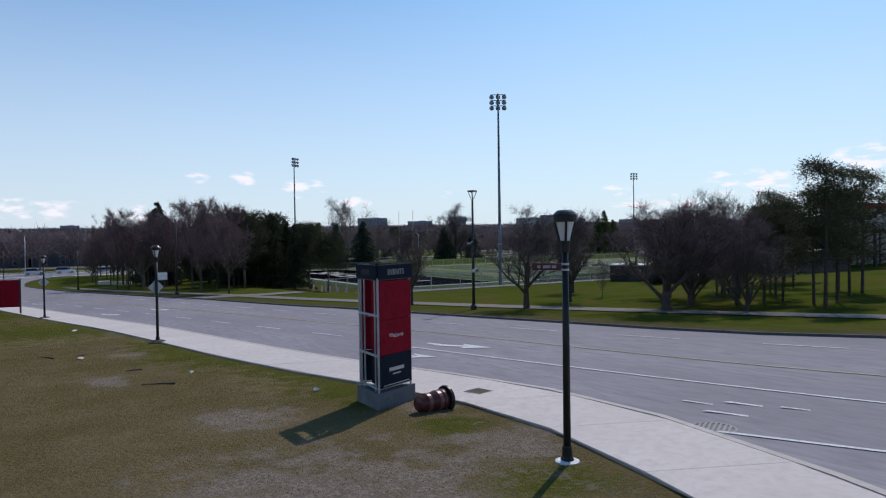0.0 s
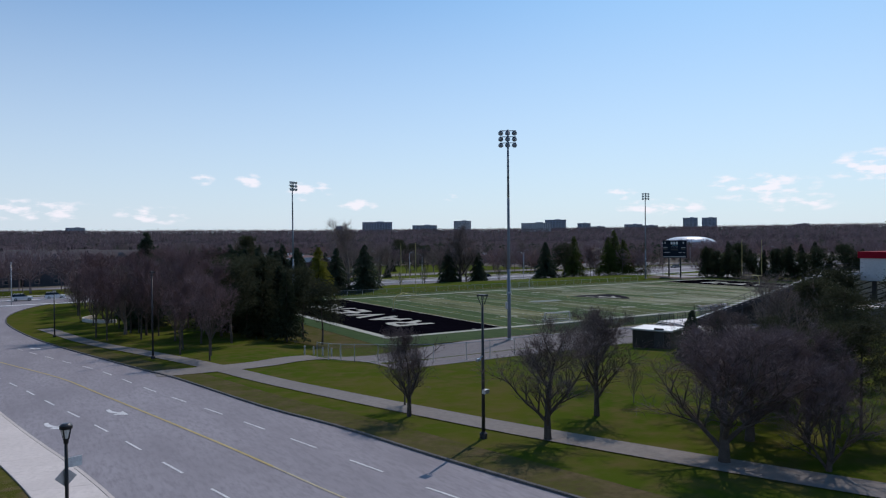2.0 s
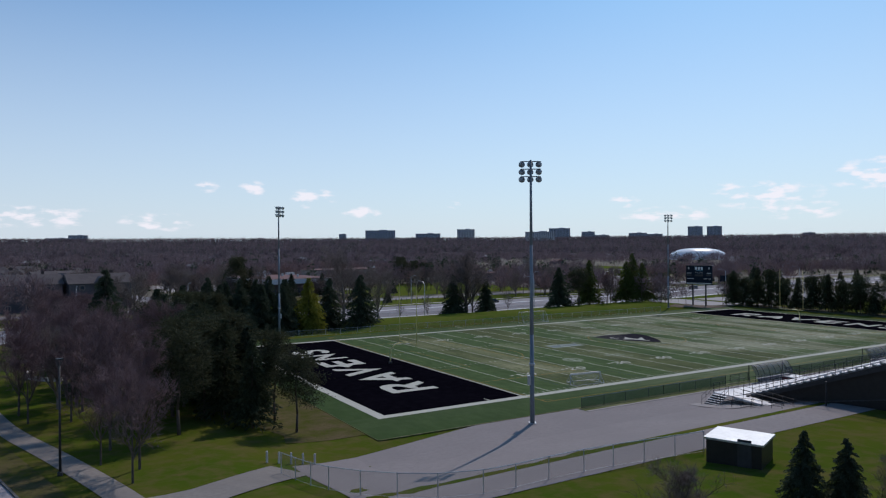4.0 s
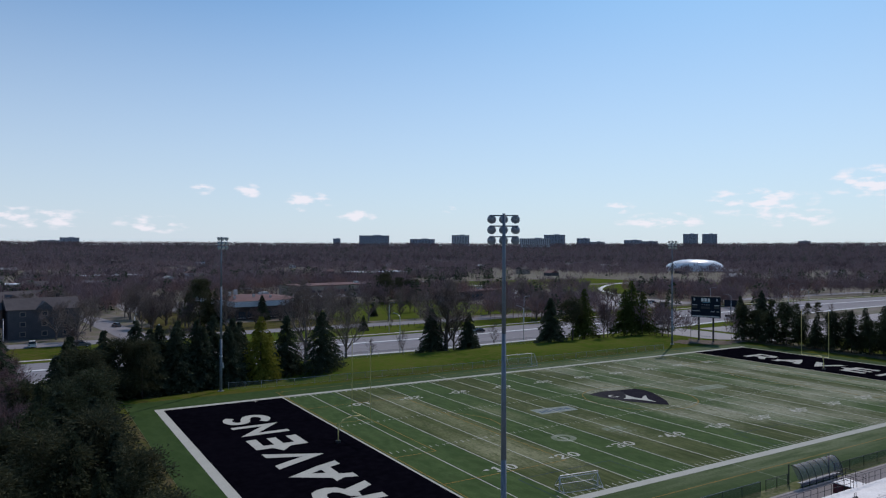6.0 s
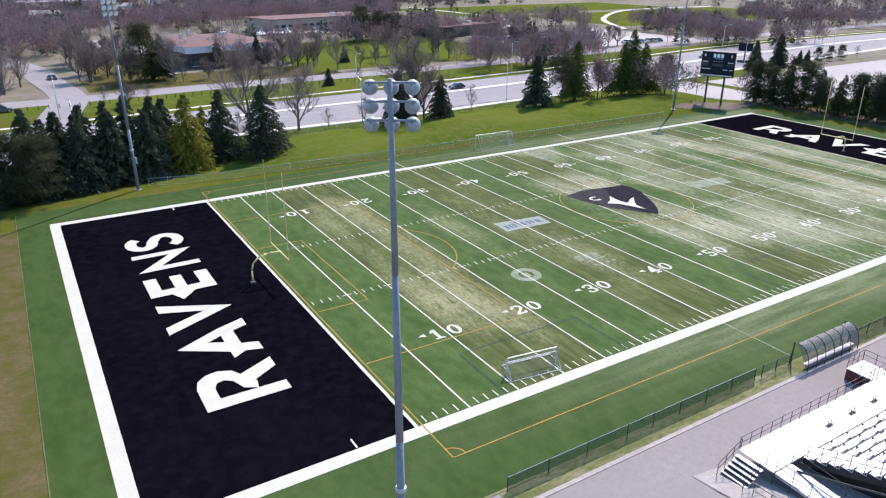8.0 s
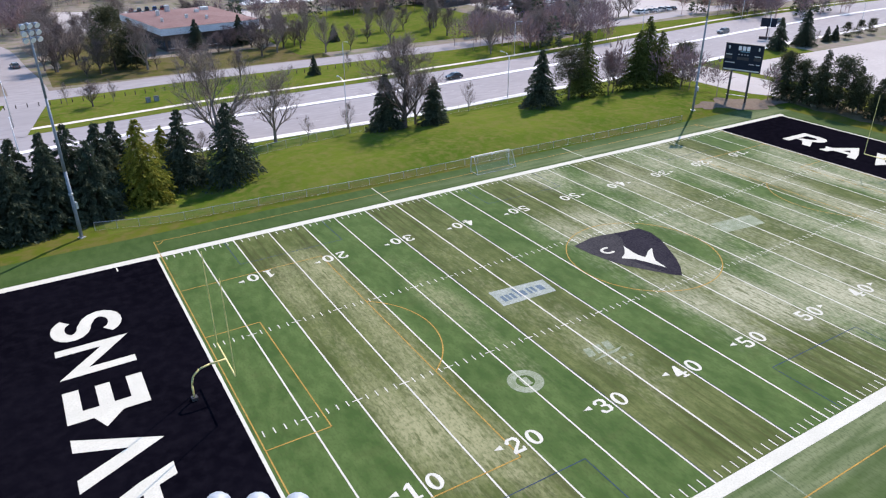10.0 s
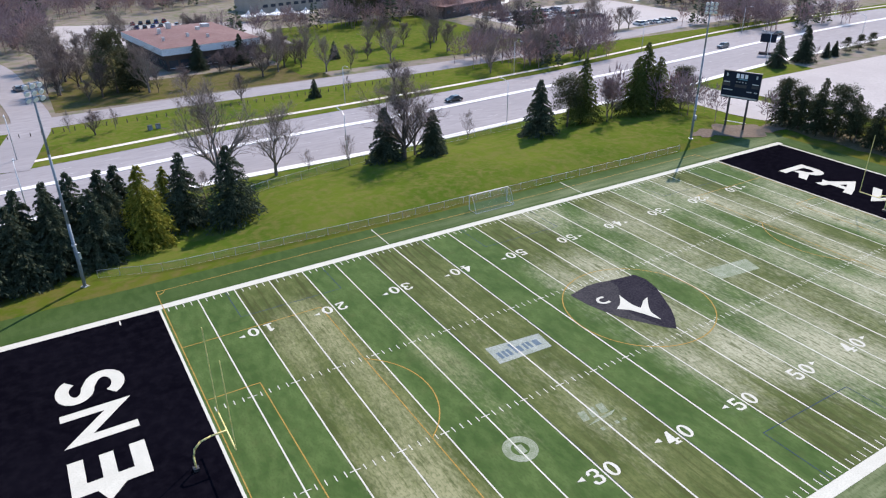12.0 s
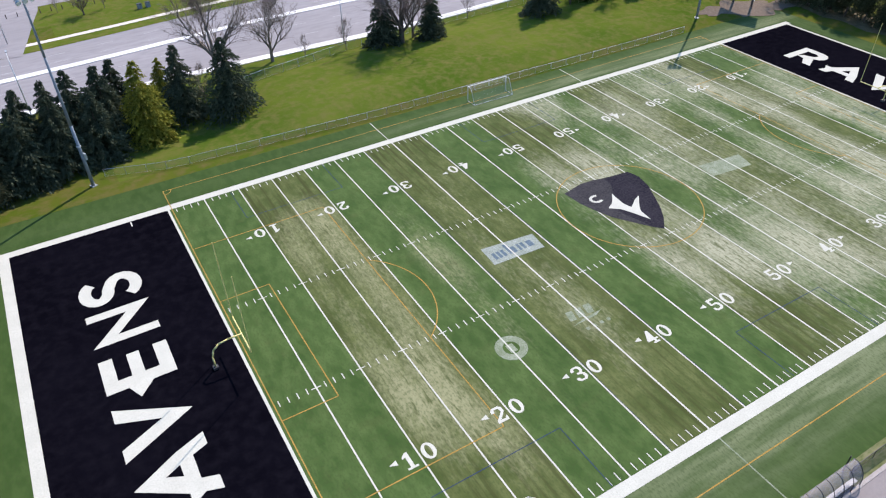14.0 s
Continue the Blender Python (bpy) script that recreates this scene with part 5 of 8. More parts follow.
# row of conifers behind the far corner
for key, x, y, s in (("spruce0", -16, 78, 1.35), ("spruce2", -9, 81, 1.2), ("spruce1", -2.0, 83, 1.55), ("golden", 3.0, 81.6, 1.32), ("spruce2", -18, 74.5, 1.1), ("spruce0", -13.5, 76, 1.3), ("spruce1", -9, 77.5, 1.45), ("spruce0", -12.5, 80, 1.4), ("spruce2", -6.0, 82, 1.25), ("pine2", -19.5, 71.8, 0.95), ("pine2", -23, 73, 1.0), ("spruce0", -4, 79, 1.25), ("spruce2", 9.4, 85.6, 1.15), ("full", 16.0, 82.6, 1.16), ("golden", 7.5, 91, 0.9), ("spruce2", -20, 76, 1.25), ("spruce0", -25, 74, 1.3), ("spruce1", -30, 72, 1.4), ("spruce1", 0.5, 87.5, 1.4), ("bare3", 13.0, 88, 1.3),
                     ("spruce0", 48.2, 93.6, 1.2), ("spruce1", 57.0, 90.8, 1.14), ("spruce0", 81.6, 89.4, 1.30), ("pine0", 91.0, 91.4, 1.05), ("cone1", 97.2, 93.6, 1.15), ("cone0", 95.2, 92.0, 0.9), ("young0", 99.8, 88.6, 1.0), ("bare4", 103.5, 91, 1.0), ("cone0", 109.6, 90.5, 1.2), ("cone1", 113.4, 91.6, 1.28), ("cone0", 116.5, 90.2, 1.15), ("pine2", 125.0, 90.4, 1.0)):
    plant(key, x, y, s, group="trees on the bank behind the field")
for key, x, y, s in (("bare2", 28.4, 99.5, 1.2), ("bare2", 17.5, 96.5, 1.75), ("bare0", 51.5, 92.5, 2.1), ("bare2", 55, 94.5, 1.0), ("bare3", 42, 97, 1.1), ("bare3", 70, 98.5, 1.1), ("bare3", 34, 97.5, 0.8)):
    plant(key, x, y, s, group="bare trees on the bank")
# dense pine row behind the far end zone
for i in range(34):
    plant(("row1", "row0", "row1", "row2", "row1")[i % 5], 131 + 2.2 * (i % 2) + 0.12 * i, 68 - 2.0 * i, random.choice((0.72, 0.85, 0.9, 0.96, 1.08)) * random.uniform(0.95, 1.05), group="pine row behind the far end zone")
plant("pine2", 133, 69, 0.95, group="pine row behind the far end zone")

# ---- floodlight masts ----
def floodlight_mast(x, y, face, high=26.6):
    """A tapered steel mast with three crossbars of three shaded lamps."""
    t = thing("floodlight_mast", "tall grey steel floodlight mast with nine lamps", "floodlight", "floodlight masts round the field", (x, y, height(x, y) if y > 66 else 0.0), face)
    g = Geo().tube((0, 0, -0.2), (0, 0, 9), 0.24, 0.20, 12).tube((0, 0, 9), (0, 0, 18), 0.20, 0.155, 12).tube((0, 0, 18), (0, 0, high), 0.155, 0.11, 12)
    part("mast", g, M_STEEL_BLUE, t, smooth=True)
    part("base_plate", Geo().box((0, 0, 0.06), (0.75, 0.75, 0.12)), M_GALV, t)
    part("junction_box", Geo().box((0.30, 0, 4.4), (0.28, 0.5, 0.9)), M_GALV, t)
    part("collar", Geo().lathe([(0.26, 5.9), (0.30, 5.95), (0.30, 6.1), (0.26, 6.15)], 12), M_GALV, t)
    for row in range(3):
        z = high - 0.15 - 0.76 * row
        part("crossbar", Geo().box((0, 0.0, z), (2.05, 0.09, 0.09)), M_STEEL_BLUE, t)
        for k in (-1, 0, 1):
            g = Geo()
            cx, cy, cz = k * 0.86, -0.36, z - 0.22
            prof = [(0.08, 0.27), (0.18, 0.24), (0.27, 0.13), (0.32, -0.02), (0.33, -0.13)]
            vs, n = [], 14
            tilt = radians(62)
            for r, h in prof:
                for i in range(n):
                    w = 2 * math.pi * i / n
                    px, py, pz = r * math.cos(w), r * math.sin(w), h
                    vs.append((cx + px, cy + py * math.cos(tilt) + pz * math.sin(tilt), cz - py * math.sin(tilt) + pz * math.cos(tilt)))
            fs = [(a * n + i, a * n + (i + 1) % n, (a + 1) * n + (i + 1) % n, (a + 1) * n + i) for a in range(len(prof) - 1) for i in range(n)]
            g.add(vs, fs + [tuple(range(n))[::-1]])
            lamp = part("lamp", g, M_LAMPHOOD, t, smooth=True)
            glass = Geo()
            glass.add([vs[4 * n + i] for i in range(n)], [tuple(range(n))])
            part("lens", glass, M_LAMPGLASS, lamp)
            part("bracket", Geo().tube((cx, 0, z), (cx, cy + 0.2, cz + 0.05), 0.035, None, 6), M_STEEL_BLUE, t)
    return t


floodlight_mast(-7.1, -11.1, 148)
floodlight_mast(-7.1, 71.0, 30)
floodlight_mast(106.3, 70.9, -30)
floodlight_mast(107.2, -11.1, 210)


# ---- street lamps and poles ----
def post_lamp(x, y, high=4.0, signs="", k=1.0):
    """A black post lamp: tapered glazed lantern under a round drum cap."""
    t = thing("street_lamp", "black street lamp with tapered glazed lantern" + {"": "", "name": " and maroon name plate", "traffic": " and sign plates"}[signs], "street lamp", "black lamps along the pavement", (x, y, height(x, y)), 12)
    part("foot", Geo().lathe([(0.11, 0), (0.11, 0.05), (0.085, 0.10), (0.08, 0.24), (0.064, 0.27)], 12), M_BLACK, t)
    if signs == "name":
        part("footing", Geo().lathe([(0.20, -0.1), (0.20, 0.02), (0.16, 0.035)], 12), M_SIGNWHITE, t, "pale concrete footing")
    else:
        part("footing", Geo().lathe([(0.42, -0.1), (0.36, 0.05), (0.24, 0.12), (0.10, 0.13)], 11), M_SOIL, t, "heaped soil round the foot")
    z = high - 0.56
    part("post", Geo().tube((0, 0, 0.25), (0, 0, z - 0.08), 0.062, 0.052, 12), M_BLACK, t, smooth=True)
    lantern = part("lantern", Geo().lathe([(0.05, z - 0.14), (0.075, z - 0.12), (0.082, z), (0.095, z + 0.02), (0.095, z + 0.05)], 12), M_BLACK, t)
    for i in range(4):
        w = radians(45 + 90 * i)
        part("strut", Geo().tube((0.085 * math.cos(w), 0.085 * math.sin(w), z + 0.03), (0.165 * math.cos(w), 0.165 * math.sin(w), z + 0.37), 0.024, 0.020, 5), M_BLACK, lantern)
    part("glass", Geo().lathe([(0.075, z + 0.05), (0.148, z + 0.36)], 12), M_LAMPGLASS, lantern, "frosted glass")
    part("cap", Geo().lathe([(0.180, z + 0.35), (0.196, z + 0.36), (0.198, z + 0.46), (0.186, z + 0.475)], 18), M_BLACK, lantern)
    part("lid", Geo().lathe([(0.188, z + 0.472), (0.160, z + 0.505), (0.125, z + 0.535), (0.05, z + 0.545)], 18), M_LID, lantern, "glossy lid")
    if signs == "name":
        w = radians(116)
        c = Vector((0.30 * math.cos(w), 0.30 * math.sin(w), high - 0.93))
        plate = part("name_plate", Geo().box(c, (0.48, 0.014, 0.115), w), M_MAROON, t, "maroon street name plate")
        off = Vector((math.sin(w), -math.cos(w), 0)) * -0.010
        for q, width in ((-0.13, 0.05), (0.0, 0.12), (0.12, 0.07)):
            for sgn in (1, -1):
                part("name_bar", Geo().box(c + off * sgn + Vector((math.cos(w), math.sin(w), 0)) * -q, (width, 0.004, 0.045), w), M_KERB, plate)
        part("clamp", Geo().lathe([(0.066, high - 0.99), (0.066, high - 0.96)], 10).lathe([(0.066, high - 0.90), (0.066, high - 0.87)], 10), M_GALV, t)
    if signs == "traffic":
        g = Geo()
        q = 0.33
        g.add([(0, 0.085, 2.40 - q), (q, 0.085, 2.40), (0, 0.085, 2.40 + q), (-q, 0.085, 2.40), (0, 0.10, 2.40 - q), (q, 0.10, 2.40), (0, 0.10, 2.40 + q), (-q, 0.10, 2.40)], [(0, 1, 2, 3), (7, 6, 5, 4), (0, 4, 5, 1), (1, 5, 6, 2), (2, 6, 7, 3), (3, 7, 4, 0)])
        part("sign_plate", g, M_GALV, t, "grey back of a diamond sign")
        part("sign_plate", Geo().box((0.26, 0.07, 2.86), (0.46, 0.015, 0.32)), M_SIGNWHITE, t, "small pale sign plate")
    return t


M_LID = material("lamp_lid_paint", (0.05, 0.05, 0.052), (0.07, 0.07, 0.072), 3.0, 0.28, 0.3, fine=6)
post_lamp(-56.2, -80.05, 4.08, "name")
post_lamp(-58.6, -56.6, 4.2, "traffic")
post_lamp(-62.2, -35.4, 4.2, "traffic")
post_lamp(-67.5, -8, 4.1)


def tall_lamp(x, y, high, arms=True):
    t = thing("street_lamp", "tall slim grey lamp post with a lantern on top", "street lamp", "tall lamp posts", (x, y, height(x, y)), 20)
    part("post", Geo().tube((0, 0, -0.1), (0, 0, high - 0.5), 0.10, 0.06, 10), M_DARK, t, smooth=True)
    part("foot", Geo().lathe([(0.2, 0), (0.2, 0.25), (0.12, 0.32)], 10), M_DARK, t)
    head = Geo().box((0, 0, high), (0.42, 0.42, 0.09))
    for a, b in ((1, 1), (1, -1), (-1, -1), (-1, 1)):
        head.tube((0.05 * a, 0.05 * b, high - 0.5), (0.18 * a, 0.18 * b, high - 0.04), 0.02, None, 4)
    part("lantern", head, M_DARK, t)
    if arms:
        part("bracket_arm", Geo().tube((0, 0, high * 0.58), (-0.5, -0.1, high * 0.56), 0.03, None, 5).box((-0.55, -0.1, high * 0.56), (0.22, 0.14, 0.12)), M_GALV, t, "grey camera arm")
        part("camera_box", Geo().box((0.0, -0.16, high * 0.33), (0.34, 0.22, 0.2)), M_GALV, t)
    return t


tall_lamp(-39.7, -52.9, 7.3)
tall_lamp(-48.8, -8.3, 8.6, False)
tall_lamp(-56.2, 24.6, 6.2, False)
tall_lamp(-66, 78, 7.0, False)


def cobra_lamp(x, y, rz):
    """An avenue lamp with an arm reaching over the lanes."""
    t = thing("avenue_lamp", "grey avenue lamp post with a curved arm", "street lamp", "lamp posts along the avenue", (x, y, height(x, y)), rz)
    part("post", Geo().tube((0, 0, -0.1), (0, 0, 9.0), 0.11, 0.07, 8), M_GALV, t, smooth=True)
    part("arm", Geo().tube((0, 0, 8.9), (0, 1.2, 9.5), 0.05, None, 6).tube((0, 1.2, 9.5), (0, 2.6, 9.6), 0.045, None, 6), M_GALV, t)
    part("lamp_head", Geo().box((0, 2.9, 9.58), (0.28, 0.75, 0.14)), M_LAMPHOOD, t)


for x in (-62, -12, 43.1, 84.3, 134, 185, 240):
    cobra_lamp(x, 100.4 if x < 80 else 104.0 + 0.07 * (x - 80), 0)
for x in (-40, -12.5, 60, 115, 170, 225, 290):
    cobra_lamp(x, 135.5 + 0.07 * max(0.0, x), 180)


# ---- scoreboard ----
def scoreboard():
    t = thing("scoreboard", "dark blue-black scoreboard on two steel posts", "scoreboard", "", (118.7, 71.2, 0.0), 0)
    t.matrix_basis = pose(120.4, 71.6, 0.0, 0, 0, -70)
    for x in (-1.9, 1.9):
        part("post", Geo().box((x, 0, 3.3), (0.36, 0.36, 6.6)), M_DARK, t)
    board = part("board", Geo().box((0, -0.1, 9.2), (7.6, 0.55, 5.5)), M_SIGNBLACK, t, "dark face panel")
    part("footing_mat", Geo().box((0, -2.2, 0.04), (9.0, 1.6, 0.06)), M_SIGNBLACK, t)
    part("rim", Geo().box((0, -0.1, 12.0), (7.8, 0.65, 0.12)), M_DARK, t)
    f = -0.39
    for x in (-0.85, 0.0, 0.85):
        part("logo_bar", Geo().box((x, f, 11.15), (0.62, 0.02, 0.85)), M_SIGNWHITE, board, "white sponsor mark")
    part("logo_bar", Geo().box((0.2, f, 10.5), (1.9, 0.02, 0.16)), M_SIGNBLUE, board, "pale blue underline")
    for x in (-3.0, 3.0):
        part("emblem", Geo().box((x, f, 11.2), (0.34, 0.02, 0.62)), M_GALV, board)
    for x, z, w in ((-2.9, 9.75, 1.3), (2.9, 9.75, 1.3), (-2.5, 8.15, 2.0), (1.9, 8.1, 1.0), (3.2, 8.1, 0.7), (-0.9, 9.9, 0.2), (-0.3, 9.9, 0.2), (0.3, 9.9, 0.2), (0.9, 9.9, 0.2)):
        part("caption_bar", Geo().box((x, f, z), (w, 0.02, 0.2)), M_GALV, board)
    for x, z, w in ((-2.9, 9.2, 1.4), (2.9, 9.2, 1.4), (0, 9.1, 2.4)):
        part("digit_window", Geo().box((x, f, z), (w, 0.02, 0.62)), M_DARK, board)
    part("lower_banner", Geo().box((0, f, 6.75), (7.3, 0.02, 0.3)), M_GALV, board)
    part("brace", Geo().box((0, 0, 1.4), (4.6, 0.12, 0.12)), M_GALV, t)


scoreboard()


# ---- goals ----
def football_goal(x, s):
    t = thing("goal_post", "pale yellow gooseneck football goal post", "goal post", "football goal posts", (x, CY, 0.0), 0 if s > 0 else 180)
    g = Geo()
    pts = [Vector((-3.0, 0, 0)), Vector((-3.0, 0, 1.5)), Vector((-2.8, 0, 2.3)), Vector((-2.2, 0, 2.85)), Vector((-1.3, 0, 3.05)), Vector((0.1, 0, 3.05))]
    for a, b in zip(pts, pts[1:]):
        g.tube(a, b, 0.085, None, 8)
    part("gooseneck", g, M_POST_YELLOW, t, smooth=True)
    part("crossbar", Geo().tube((0.1, -2.82, 3.05), (0.1, 2.82, 3.05), 0.07, None, 8), M_POST_YELLOW, t)
    for y in (-2.82, 2.82):
        part("upright", Geo().tube((0.1, y, 3.05), (0.1, y, 12.2), 0.045, 0.04, 8), M_POST_YELLOW, t)
    part("base_pad", Geo().box((-3.0, 0, 0.15), (0.5, 0.5, 0.3)), M_DARK, t)


football_goal(0.3, 1)
football_goal(LONG - 0.3, -1)


def soccer_goal(x, y, rz, label):
    t = thing("soccer_goal", label, "soccer goal", "portable soccer goals", (x, y, 0.0), rz)
    W, H = 7.32, 2.44
    for sx in (-W / 2, W / 2):
        part("upright", Geo().tube((sx, 0, 0), (sx, 0, H), 0.06, None, 8), M_ALU, t)
        part("side_frame", Geo().tube((sx, 0, H), (sx, -0.9, H), 0.03, None, 6).tube((sx, -0.9, H), (sx, -2.0, 0.05), 0.03, None, 6).tube((sx, -2.0, 0.05), (sx, 0, 0.05), 0.03, None, 6), M_ALU, t)
    part("crossbar", Geo().tube((-W / 2, 0, H), (W / 2, 0, H), 0.06, None, 8), M_ALU, t)
    part("ground_bar", Geo().tube((-W / 2, -2.0, 0.05), (W / 2, -2.0, 0.05), 0.03, None, 6), M_ALU, t)
    net = Geo()
    net.add([(-W / 2, 0, H), (W / 2, 0, H), (W / 2, -0.9, H), (-W / 2, -0.9, H), (W / 2, -2.0, 0.05), (-W / 2, -2.0, 0.05)], [(0, 1, 2, 3), (3, 2, 4, 5)])
    part("net", net, M_NET, t)


soccer_goal(52.3, 65.0, 0, "white aluminium soccer goal standing behind the sideline")
def training_goal(x, y, rz):
    """A light folding goal: front frame, sloping back stays and a net."""
    t = thing("training_goal", "light white folding goal standing by the sideline", "soccer goal", "small training goals", (x, y, 0.0), rz)
    for sx in (-2.3, 2.3):
        part("upright", Geo().tube((sx, 0, 0), (sx, 0, 1.25), 0.05, None, 6), M_ALU, t)
        part("side_frame", Geo().tube((sx, 0, 1.22), (sx, -0.95, 0.05), 0.03, None, 6).tube((sx, 0, 0.05), (sx, -0.95, 0.05), 0.03, None, 6), M_ALU, t)
    part("crossbar", Geo().tube((-2.3, 0, 1.25), (2.3, 0, 1.25), 0.05, None, 6), M_ALU, t)
    part("ground_bar", Geo().tube((-2.3, -0.95, 0.05), (2.3, -0.95, 0.05), 0.03, None, 6), M_ALU, t)
    part("net", Geo().add([(-2.3, 0, 1.24), (2.3, 0, 1.24), (2.3, -0.95, 0.06), (-2.3, -0.95, 0.06)], [(0, 1, 2, 3)]), M_NET, t)


training_goal(11.7, 1.75, -8)
training_goal(12.2, 2.25, 172)


# ---- fences ----
def fence(pts, high, label, step=3.0, wire=None, rail=None, top=None, post_r=0.035):
    """Chain-link fence: posts, rails and wire mesh from post to post."""
    t = thing("chain_link_fence", label, "fence", "fences round the field")
    line = spline(pts, step)
    line = [Vector((p.x, p.y, height(p.x, p.y))) for p in line]
    pm = Geo().tube((0, 0, -0.1), (0, 0, high + 0.05), post_r, None, 6).mesh("post", rail or M_GALV)
    for p in line:
        ob = part("post", pm, None, t)
        ob.location = p
    u = Vector((0, 0, high))
    for a, b in zip(line, line[1:]):
        part("top_rail", Geo().tube(a + u, b + u, 0.028, None, 5), top or rail or M_GALV, t)
        part("bottom_wire", Geo().tube(a + u * 0.04, b + u * 0.04, 0.012, None, 4), rail or M_GALV, t)
        part("wire_mesh", Geo().add([a + u * 0.03, b + u * 0.03, b + u, a + u], [(0, 1, 2, 3)]), wire or M_MESHWIRE, t)


fence([(1.6, -8.75), (12, -8.75), (26.0, -8.75)], 1.15, "low chain-link fence with green screening along the sideline", 3.0, M_GREENNET, M_DARK, M_STEEL_BLUE)
fence([(26.9, -8.75), (30.5, -8.75)], 1.15, "short chain-link gate panel with dark posts", 2.2, M_MESHWIRE, M_DARK)
fence([(38.2, -9.2), (60, -9.2), (95, -9.2)], 1.15, "low chain-link fence past the team shelters", 3.0, M_GREENNET, M_DARK)
fence([(-5.3, 73.0), (2.4, 70.0), (9.3, 69.4), (22.5, 68.5), (35.6, 67.9), (49.3, 67.8), (76.6, 67.4), (99, 67.3)], 1.15, "low grey chain-link fence along the far sideline", 3.0)
fence([(18, 89.5), (27.8, 92.0), (42, 96.5), (60, 98.5), (85, 99.5), (110, 99)], 1.5, "grey chain-link fence along the avenue bank", 4.0)
fence([(-34.6, -16), (-33.4, -22.5), (-30.5, -27), (-25.6, -29.6), (-17, -29.6), (-6, -31)], 1.6, "chain-link fence with pale top rail round the yard", 2.6)
ledge = part("kerb", Geo().box((47.5, -10.25, 0.03), (93, 0.34, 0.08)), M_APRON)
tagged(ledge, "worn concrete kerb strip beside the yard", "kerb", kind="structure")
strip = part("verge", Geo().add([(1.0, -10.1, 0.045), (94, -10.1, 0.045), (94, -8.5, 0.045), (1.0, -8.5, 0.045)], [(0, 1, 2, 3)]), M_STRIP)
tagged(strip, "thin trodden grass strip under the sideline fence", "verge", kind="structure")
edge = part("edging", Geo().box((-9.5, -8.55, 0.03), (27, 0.18, 0.08)).box((-23.05, 29, 0.03), (0.07, 75, 0.07)), M_STRIP)
worn = part("lawn", draped([Vector((-31 + 0.8 * math.sin(k * 1.7), -6 + 3 * k, 0)) for k in range(23)], [Vector((-23.12, -6 + 3 * k, 0)) for k in range(23)], 0.035, 5), M_VERGE)
tagged(worn, "dry patchy lawn beside the artificial turf", "lawn", kind="structure")
litter = part("ground", draped([Vector((128.6 + 0.7 * math.sin(k * 2.1), -2 + 3 * k, 0)) for k in range(25)], [Vector((137 + 0.9 * math.sin(k * 1.3), -2 + 3 * k, 0)) for k in range(25)], 0.05, 5), M_LITTER)
tagged(litter, "brown needle litter under the pine row", "ground", kind="structure")
for x_, y_, r_, e_ in ((119.5, 69.5, 6.2, 0.75), (111.5, 71.6, 3.6, 0.45), (126.5, 67.5, 4.2, 0.6)):
    ring_ = [(x_ + r_ * (1 + 0.22 * math.sin(3 * q) + 0.12 * math.sin(7 * q + x_)) * math.cos(q), y_ + e_ * r_ * (1 + 0.2 * math.sin(4 * q + y_)) * math.sin(q)) for q in (radians(10 * i) for i in range(36))]
    soil = Geo().add([(x_, y_, height(x_, y_) + 0.07)] + [(a, b, height(a, b) + 0.07) for a, b in ring_], [(0, i + 1, (i + 1) % 36 + 1) for i in range(36)])
    tagged(part("ground", soil, M_SOIL), "bare trodden earth round the scoreboard legs", "ground", kind="structure")
tagged(edge, "pale edging along the artificial turf", "edging", kind="structure")


# ---- team shelters ----
def team_shelter(x, y, long):
    t = thing("team_shelter", "curved smoked-plastic team shelter with dark frame", "team shelter", "team shelters by the sideline", (x, y, 0.0))
    n = 10
    arc = [(1.05 * math.cos(radians(180 - 100 * i / n)) + 0.55, 0.35 + 1.75 * math.sin(radians(100 * i / n))) for i in range(n + 1)]
    g = Geo()
    vs = []
    for px in (0, long):
        vs += [(px, a - 0.8, b) for a, b in arc]
    g.add(vs, [(i, i + 1, n + 2 + i, n + 1 + i) for i in range(n)])
    part("canopy", g, M_POLYCARB, t, smooth=True)
    k = 6
    for j in range(k + 1):
        rg = Geo()
        px = long * j / k
        for (a, b), (c, d) in zip(arc, arc[1:]):
            rg.tube((px, a - 0.8, b), (px, c - 0.8, d), 0.035, None, 5)
        rg.tube((px, arc[0][0] - 0.8, 0), (px, arc[0][0] - 0.8, arc[0][1]), 0.04, None, 5)
        part("rib", rg, M_DARK, t)
    part("bench", Geo().box((long / 2, -0.9, 0.45), (long - 0.4, 0.38, 0.06)).box((long / 2, -0.9, 0.22), (long - 0.6, 0.06, 0.42)), M_ALU, t)
    part("end_panel", Geo().add([(0, a - 0.8, b) for a, b in arc] + [(0, arc[0][0] - 0.8, 0), (0, arc[-1][0] - 0.8, 0)][:1], [tuple(range(n + 2))]), M_POLYCARB, t)
    part("end_post", Geo().box((0, 0.2, 1.05), (0.09, 0.09, 2.1)).box((long, 0.2, 1.05), (0.09, 0.09, 2.1)), M_DARK, t)


team_shelter(30.8, -8.9, 7.2)
team_shelter(58, -8.9, 7.2)


